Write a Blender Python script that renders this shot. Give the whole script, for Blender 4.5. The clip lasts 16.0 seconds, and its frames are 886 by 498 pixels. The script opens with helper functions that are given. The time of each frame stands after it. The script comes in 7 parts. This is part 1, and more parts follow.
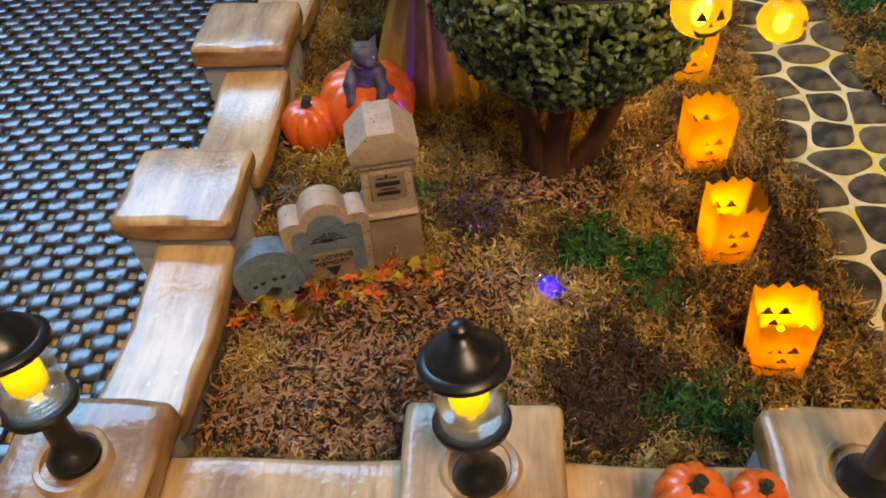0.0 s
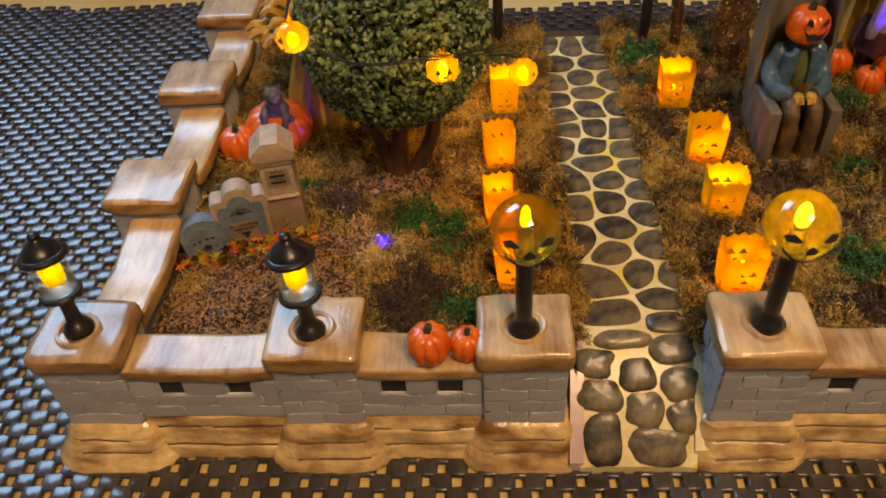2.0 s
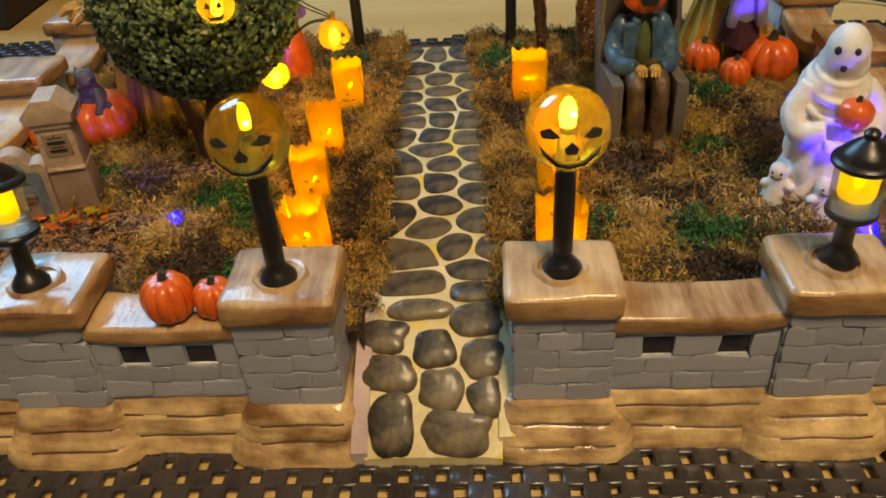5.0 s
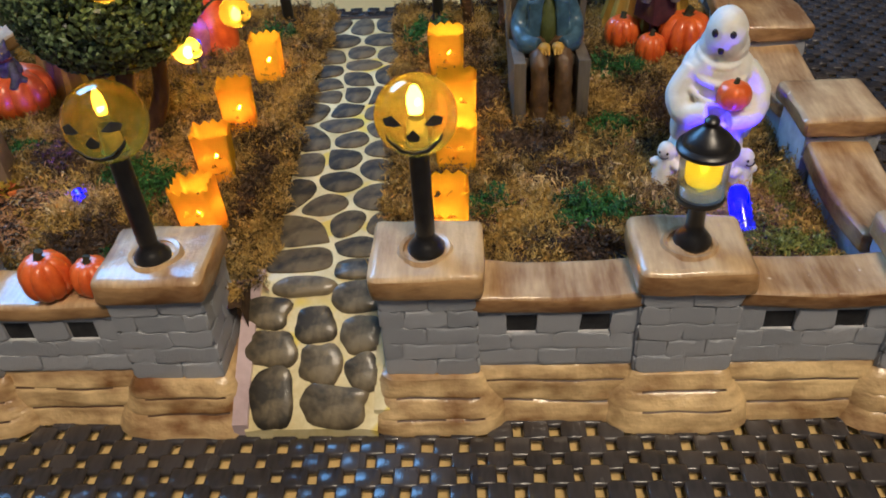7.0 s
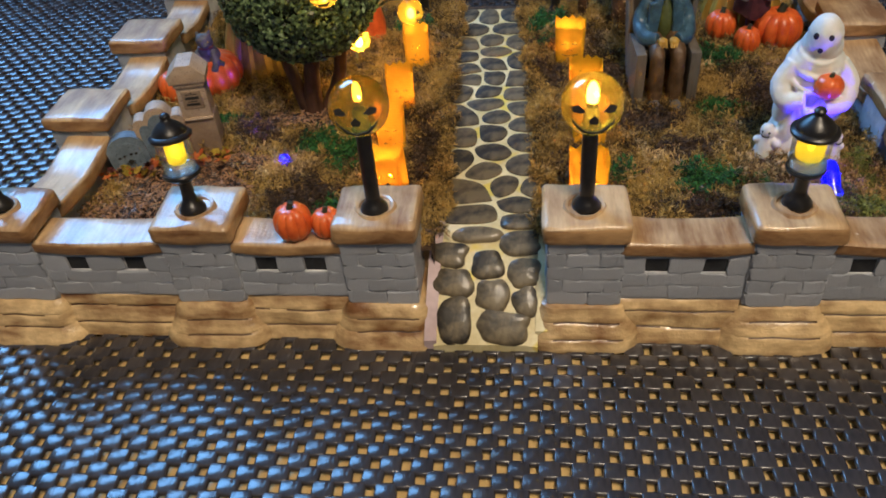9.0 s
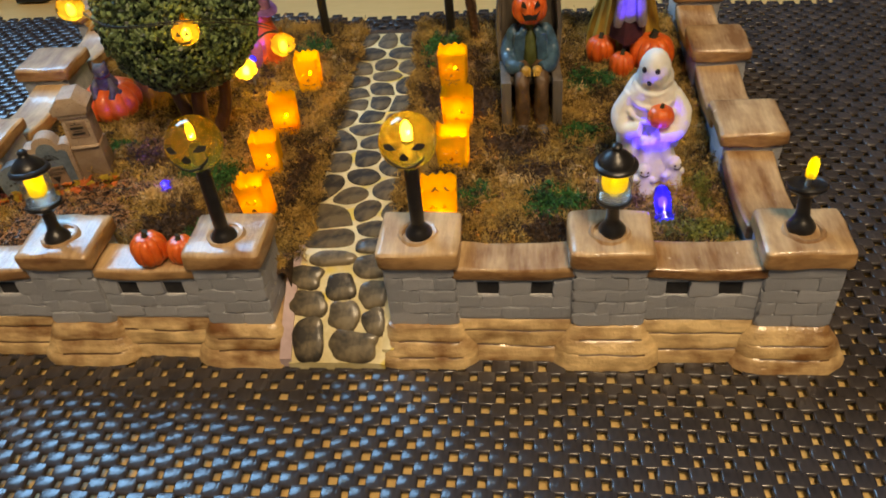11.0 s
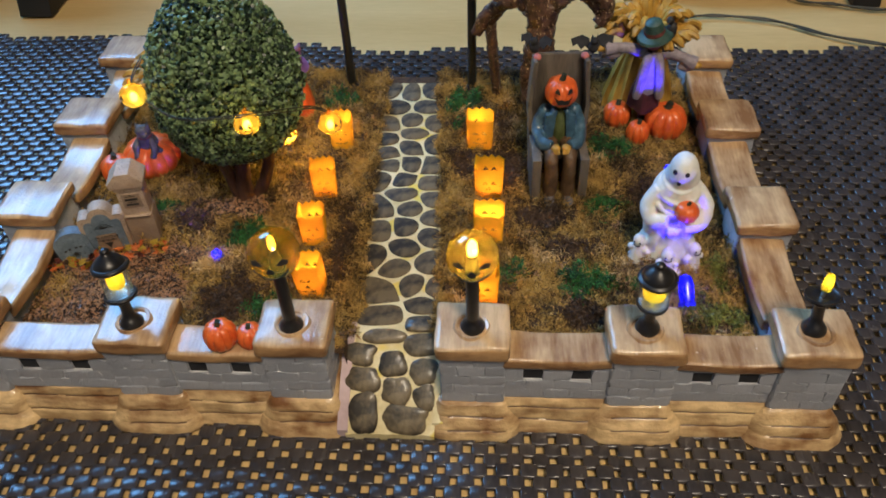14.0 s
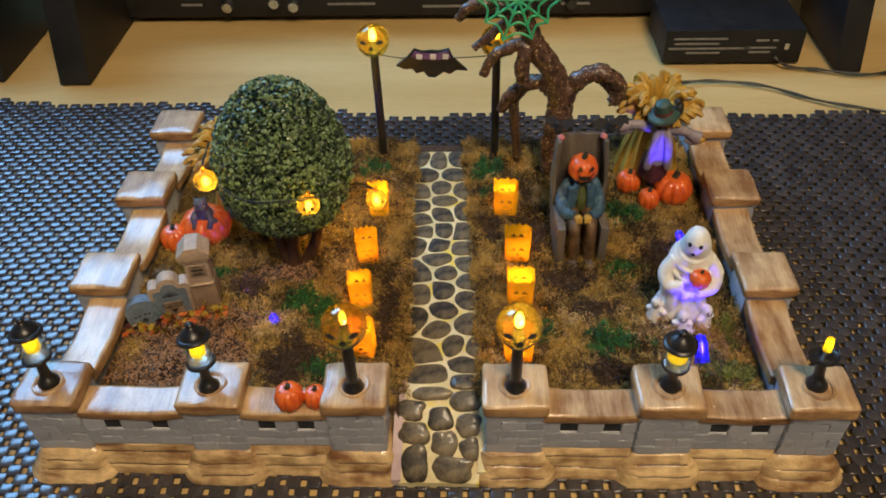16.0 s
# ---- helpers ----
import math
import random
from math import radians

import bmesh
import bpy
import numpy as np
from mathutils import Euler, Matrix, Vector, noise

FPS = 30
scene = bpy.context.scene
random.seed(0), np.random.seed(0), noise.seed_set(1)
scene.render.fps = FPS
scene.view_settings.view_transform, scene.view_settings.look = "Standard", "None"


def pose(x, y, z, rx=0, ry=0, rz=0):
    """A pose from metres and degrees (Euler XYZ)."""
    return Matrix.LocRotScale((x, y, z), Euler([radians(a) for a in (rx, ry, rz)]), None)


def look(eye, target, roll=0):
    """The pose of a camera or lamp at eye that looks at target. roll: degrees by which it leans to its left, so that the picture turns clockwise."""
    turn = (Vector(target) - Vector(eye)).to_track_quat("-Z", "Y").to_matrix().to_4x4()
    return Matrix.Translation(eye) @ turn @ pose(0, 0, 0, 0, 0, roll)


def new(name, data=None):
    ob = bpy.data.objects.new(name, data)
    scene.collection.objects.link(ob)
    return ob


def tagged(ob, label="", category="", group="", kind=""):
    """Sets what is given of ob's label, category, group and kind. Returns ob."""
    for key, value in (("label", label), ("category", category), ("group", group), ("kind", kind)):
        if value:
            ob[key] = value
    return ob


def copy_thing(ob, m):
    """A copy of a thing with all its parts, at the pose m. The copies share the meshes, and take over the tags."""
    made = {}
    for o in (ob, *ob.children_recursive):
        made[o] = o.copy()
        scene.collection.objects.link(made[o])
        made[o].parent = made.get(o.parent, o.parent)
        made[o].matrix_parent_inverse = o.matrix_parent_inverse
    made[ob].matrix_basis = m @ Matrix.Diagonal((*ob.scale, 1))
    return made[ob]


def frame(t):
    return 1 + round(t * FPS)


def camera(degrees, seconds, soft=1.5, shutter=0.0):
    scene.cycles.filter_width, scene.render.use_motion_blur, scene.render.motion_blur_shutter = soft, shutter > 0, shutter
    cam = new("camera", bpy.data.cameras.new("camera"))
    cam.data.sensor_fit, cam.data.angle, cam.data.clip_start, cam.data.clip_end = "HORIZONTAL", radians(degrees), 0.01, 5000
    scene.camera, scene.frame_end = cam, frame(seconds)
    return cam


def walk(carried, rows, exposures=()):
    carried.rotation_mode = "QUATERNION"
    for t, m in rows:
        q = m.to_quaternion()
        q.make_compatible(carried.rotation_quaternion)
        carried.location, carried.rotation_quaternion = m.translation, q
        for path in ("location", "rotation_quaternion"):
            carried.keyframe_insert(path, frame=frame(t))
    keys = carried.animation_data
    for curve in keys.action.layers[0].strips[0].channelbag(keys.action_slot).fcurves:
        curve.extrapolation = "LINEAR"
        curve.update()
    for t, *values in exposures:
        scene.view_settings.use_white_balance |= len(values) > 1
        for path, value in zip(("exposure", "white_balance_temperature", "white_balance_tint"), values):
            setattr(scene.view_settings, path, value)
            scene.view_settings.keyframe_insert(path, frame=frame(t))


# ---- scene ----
cam = camera(58.0, 16.0, soft=1.8)
PATH = [
    (0, (-0.111, -0.052, 0.212), (-0.258, 1.306, -1.249), -4.6),
    (0.5, (-0.101, -0.073, 0.225), (-0.275, 1.294, -1.224), -5.5),
    (1, (-0.09, -0.097, 0.244), (-0.242, 1.277, -1.201), -5.0),
    (1.5, (-0.072, -0.131, 0.256), (-0.214, 1.267, -1.167), -4.8),
    (2, (-0.05, -0.157, 0.279), (-0.176, 1.273, -1.114), -4.5),
    (2.5, (-0.013, -0.173, 0.296), (-0.118, 1.279, -1.074), -4.0),
    (3, (-0.004, -0.2, 0.328), (-0.093, 1.288, -1.006), -3.4),
    (3.5, (0.002, -0.199, 0.314), (-0.096, 1.31, -0.995), -3.6),
    (4, (0.002, -0.19, 0.278), (-0.092, 1.357, -0.986), -3.1),
    (4.5, (0.006, -0.177, 0.245), (-0.092, 1.418, -0.957), -3.0),
    (5, (0.022, -0.162, 0.205), (-0.086, 1.462, -0.958), -3.7),
    (5.2, (0.031, -0.156, 0.196), (-0.086, 1.457, -0.98), -4.2),
    (7.3, (0.062, -0.167, 0.221), (-0.046, 1.388, -1.031), -3.5),
    (7.5, (0.056, -0.173, 0.227), (-0.063, 1.373, -1.036), -3.7),
    (8, (0.022, -0.193, 0.225), (-0.142, 1.339, -1.052), -4.5),
    (8.2, (0.015, -0.2, 0.232), (-0.156, 1.324, -1.052), -4.5),
    (10.3, (0.06, -0.247, 0.271), (-0.204, 1.254, -1.024), -6.3),
    (10.5, (0.069, -0.245, 0.274), (-0.184, 1.26, -1.018), -6.1),
    (11, (0.091, -0.229, 0.273), (-0.13, 1.277, -1.023), -5.7),
    (11.5, (0.12, -0.188, 0.24), (-0.083, 1.323, -1.054), -5.3),
    (12, (0.133, -0.151, 0.207), (-0.051, 1.356, -1.094), -5.0),
    (12.5, (0.123, -0.159, 0.233), (-0.055, 1.343, -1.077), -4.5),
    (13, (0.096, -0.191, 0.291), (-0.056, 1.297, -1.036), -3.6),
    (13.5, (0.064, -0.208, 0.331), (-0.069, 1.259, -1.023), -2.9),
    (14, (0.05, -0.212, 0.344), (-0.059, 1.217, -1.05), -2.3),
    (14.5, (0.04, -0.208, 0.343), (-0.058, 1.216, -1.058), -2.3),
    (15, (0.03, -0.227, 0.371), (-0.052, 1.217, -1.011), -1.8),
    (15.5, (0.027, -0.23, 0.385), (-0.043, 1.232, -0.978), -1.6),
    (16, (0.021, -0.232, 0.393), (-0.049, 1.246, -0.953), -1.8),
]
walk(cam, [(t, look(eye, target, roll)) for t, eye, target, roll in PATH],
     exposures=((0.0, 0.06, 6850, 16), (1.0, 0.0, 7200, 15), (2.0, -0.10, 8200, 22), (2.5, -0.10, 8300, 20), (3.5, -0.08, 7700, 16), (5.0, -0.04, 7100, 10), (7.5, 0.0, 5000, 10), (8.2, 0.0, 4800, 10), (10.5, 0.0, 6900, 10), (11.0, 0.0, 6700, 10), (11.5, 0.0, 6200, 10),
                (12.5, 0.0, 5500, 10), (14.5, 0.0, 5350, 10), (16.0, 0.0, 6050, 11)))

# ---- light ----
# The room: a bright window in the back wall, and one warm ceiling lamp.
WINDOW = (-1.05, 1.15, 1.30)


def area_lamp(name, at, target, w, h, power, colour):
    d = bpy.data.lights.new(name, "AREA")
    d.shape, d.size, d.size_y, d.energy, d.color = "RECTANGLE", w, h, power, colour
    ob = new(name, d)
    ob.matrix_world = look(at, target)
    return ob


area_lamp("window_light", (WINDOW[0], WINDOW[1] + 0.02, WINDOW[2]), (WINDOW[0] + 0.3, 0.2, 0.3), 1.10, 0.90, 46.0, (0.29, 0.60, 1.0))
area_lamp("ceiling_light", (0.42, -0.85, 1.88), (0.1, 0.1, 0.0), 0.6, 0.6, 39.0, (1.0, 0.74, 0.45))

# ---- materials ----
def nodes_of(name):
    m = bpy.data.materials.new(name)
    m.use_nodes = True
    t = m.node_tree
    return m, t, t.nodes["Principled BSDF"]


def pmat(name, dark, light, rough=0.5, scale=150.0, bump=0.25, fine=900.0, metal=0.0, coat=0.0, stretch=(1, 1, 1),
         island=0.0, objects=0.0, subsurface=0.0, rough_var=0.1, spot=None, spot_amount=0.0, spot_scale=600.0, peel=0.0, patch=0.0, patch_scale=28.0):
    """A surface that varies between two colours at two scales, with fine relief."""
    m, t, b = nodes_of(name)
    n, l = t.nodes, t.links
    tc = n.new("ShaderNodeTexCoord")
    mp = n.new("ShaderNodeMapping")
    mp.inputs["Scale"].default_value = stretch
    l.new(tc.outputs["Object"], mp.inputs["Vector"])
    big = n.new("ShaderNodeTexNoise")
    big.inputs["Scale"].default_value, big.inputs["Detail"].default_value = scale, 5.0
    small = n.new("ShaderNodeTexNoise")
    small.inputs["Scale"].default_value, small.inputs["Detail"].default_value = fine, 3.0
    l.new(mp.outputs[0], big.inputs["Vector"])
    l.new(mp.outputs[0], small.inputs["Vector"])
    mix = n.new("ShaderNodeMath")
    mix.operation = "MULTIPLY_ADD"
    mix.inputs[1].default_value = 0.35
    l.new(small.outputs["Fac"], mix.inputs[0])
    l.new(big.outputs["Fac"], mix.inputs[2])
    ramp = n.new("ShaderNodeValToRGB")
    ramp.color_ramp.elements[0].position, ramp.color_ramp.elements[1].position = 0.42, 0.92
    ramp.color_ramp.elements[0].color, ramp.color_ramp.elements[1].color = (*dark, 1), (*light, 1)
    value = mix.outputs[0]
    if patch:
        pa = n.new("ShaderNodeTexNoise")
        pa.inputs["Scale"].default_value, pa.inputs["Detail"].default_value = patch_scale, 3.0
        l.new(tc.outputs["Object"], pa.inputs["Vector"])
        pr = n.new("ShaderNodeMapRange")
        pr.inputs["From Min"].default_value, pr.inputs["From Max"].default_value = 0.3, 0.7
        pr.inputs["To Min"].default_value, pr.inputs["To Max"].default_value = -patch, patch
        l.new(pa.outputs["Fac"], pr.inputs["Value"])
        pl = n.new("ShaderNodeMath")
        l.new(value, pl.inputs[0])
        l.new(pr.outputs[0], pl.inputs[1])
        value = pl.outputs[0]
    for amount, node, out in ((island, "ShaderNodeNewGeometry", "Random Per Island"), (objects, "ShaderNodeObjectInfo", "Random")):
        if amount:
            g = n.new(node)
            a = n.new("ShaderNodeMath")
            a.operation = "MULTIPLY_ADD"
            a.inputs[1].default_value = amount
            sub = n.new("ShaderNodeMath")
            sub.operation = "SUBTRACT"
            sub.inputs[1].default_value = amount / 2
            l.new(g.outputs[out], a.inputs[0])
            l.new(value, a.inputs[2])
            l.new(a.outputs[0], sub.inputs[0])
            value = sub.outputs[0]
    l.new(value, ramp.inputs[0])
    colour = ramp.outputs[0]
    if spot:
        sp = n.new("ShaderNodeTexNoise")
        sp.inputs["Scale"].default_value, sp.inputs["Detail"].default_value = spot_scale, 1.0
        l.new(tc.outputs["Object"], sp.inputs["Vector"])
        r2 = n.new("ShaderNodeValToRGB")
        r2.color_ramp.elements[0].position, r2.color_ramp.elements[1].position = 0.66 - spot_amount, 0.72 - spot_amount
        l.new(sp.outputs["Fac"], r2.inputs[0])
        mx = n.new("ShaderNodeMix")
        mx.data_type = "RGBA"
        mx.inputs["B"].default_value = (*spot, 1)
        l.new(r2.outputs[0], mx.inputs["Factor"])
        l.new(colour, mx.inputs["A"])
        colour = mx.outputs["Result"]
    l.new(colour, b.inputs["Base Color"])
    rr = n.new("ShaderNodeMapRange")
    rr.inputs["To Min"].default_value, rr.inputs["To Max"].default_value = max(0.03, rough - rough_var), min(1.0, rough + rough_var)
    l.new(big.outputs["Fac"], rr.inputs["Value"])
    l.new(rr.outputs[0], b.inputs["Roughness"])
    b.inputs["Metallic"].default_value = metal
    b.inputs["Coat Weight"].default_value, b.inputs["Coat Roughness"].default_value, b.inputs["Coat IOR"].default_value = coat, 0.14, 1.5
    if subsurface:
        b.inputs["Subsurface Weight"].default_value = subsurface
        b.inputs["Subsurface Radius"].default_value = (0.004, 0.003, 0.002)
        b.inputs["Subsurface Scale"].default_value = 1.0
    if bump:
        bp = n.new("ShaderNodeBump")
        bp.inputs["Strength"].default_value, bp.inputs["Distance"].default_value = bump, 0.0006
        height = mix.outputs[0]
        if peel:
            pn = n.new("ShaderNodeTexNoise")
            pn.inputs["Scale"].default_value, pn.inputs["Detail"].default_value = 600.0, 1.5
            l.new(tc.outputs["Object"], pn.inputs["Vector"])
            pm = n.new("ShaderNodeMath")
            pm.operation = "MULTIPLY_ADD"
            pm.inputs[1].default_value = peel
            l.new(pn.outputs["Fac"], pm.inputs[0])
            l.new(height, pm.inputs[2])
            height = pm.outputs[0]
        l.new(height, bp.inputs["Height"])
        l.new(bp.outputs[0], b.inputs["Normal"])
        if coat:
            skin = n.new("ShaderNodeBump")
            skin.inputs["Strength"].default_value, skin.inputs["Distance"].default_value = bump * 0.45, 0.0006
            l.new(height, skin.inputs["Height"])
            l.new(skin.outputs[0], b.inputs["Coat Normal"])
    return m


def glow(name, colour, strength):
    m, t, b = nodes_of(name)
    b.inputs["Base Color"].default_value = (*colour, 1)
    b.inputs["Emission Color"].default_value = (*colour, 1)
    b.inputs["Emission Strength"].default_value = strength
    return m


def thin_glass(name, colour, rough=0.05, gloss=0.12, haze=0.15):
    """Thin tinted plastic: see-through, a little milky, with a glossy skin."""
    m, t, b = nodes_of(name)
    n, l = t.nodes, t.links
    clear = n.new("ShaderNodeBsdfTransparent")
    clear.inputs["Color"].default_value = (*colour, 1)
    milk = n.new("ShaderNodeBsdfTranslucent")
    milk.inputs["Color"].default_value = (*colour, 1)
    shine = n.new("ShaderNodeBsdfGlossy")
    shine.inputs["Roughness"].default_value = rough
    a, c = n.new("ShaderNodeMixShader"), n.new("ShaderNodeMixShader")
    a.inputs[0].default_value = haze
    l.new(clear.outputs[0], a.inputs[1])
    l.new(milk.outputs[0], a.inputs[2])
    lw = n.new("ShaderNodeLayerWeight")
    lw.inputs["Blend"].default_value = 0.25
    mr = n.new("ShaderNodeMapRange")
    mr.inputs["To Min"].default_value, mr.inputs["To Max"].default_value = gloss * 0.4, min(1.0, gloss * 4)
    l.new(lw.outputs["Fresnel"], mr.inputs["Value"])
    l.new(mr.outputs[0], c.inputs[0])
    l.new(a.outputs[0], c.inputs[1])
    l.new(shine.outputs[0], c.inputs[2])
    l.new(c.outputs[0], n["Material Output"].inputs["Surface"])
    return m


def bag_paper(name, colour, through_colour, through_share=0.55):
    m, t, b = nodes_of(name)
    n, l = t.nodes, t.links
    tc = n.new("ShaderNodeTexCoord")
    no = n.new("ShaderNodeTexNoise")
    no.inputs["Scale"].default_value, no.inputs["Detail"].default_value = 350.0, 4.0
    l.new(tc.outputs["Object"], no.inputs["Vector"])
    mx = n.new("ShaderNodeMix")
    mx.data_type = "RGBA"
    mx.inputs["A"].default_value = (*[c * 0.8 for c in colour], 1)
    mx.inputs["B"].default_value = (*colour, 1)
    l.new(no.outputs["Fac"], mx.inputs["Factor"])
    d, tr, s = n.new("ShaderNodeBsdfDiffuse"), n.new("ShaderNodeBsdfTranslucent"), n.new("ShaderNodeMixShader")
    l.new(mx.outputs["Result"], d.inputs["Color"])
    tr.inputs["Color"].default_value = (*through_colour, 1)
    s.inputs[0].default_value = through_share
    l.new(d.outputs[0], s.inputs[1])
    l.new(tr.outputs[0], s.inputs[2])
    l.new(s.outputs[0], n["Material Output"].inputs["Surface"])
    return m


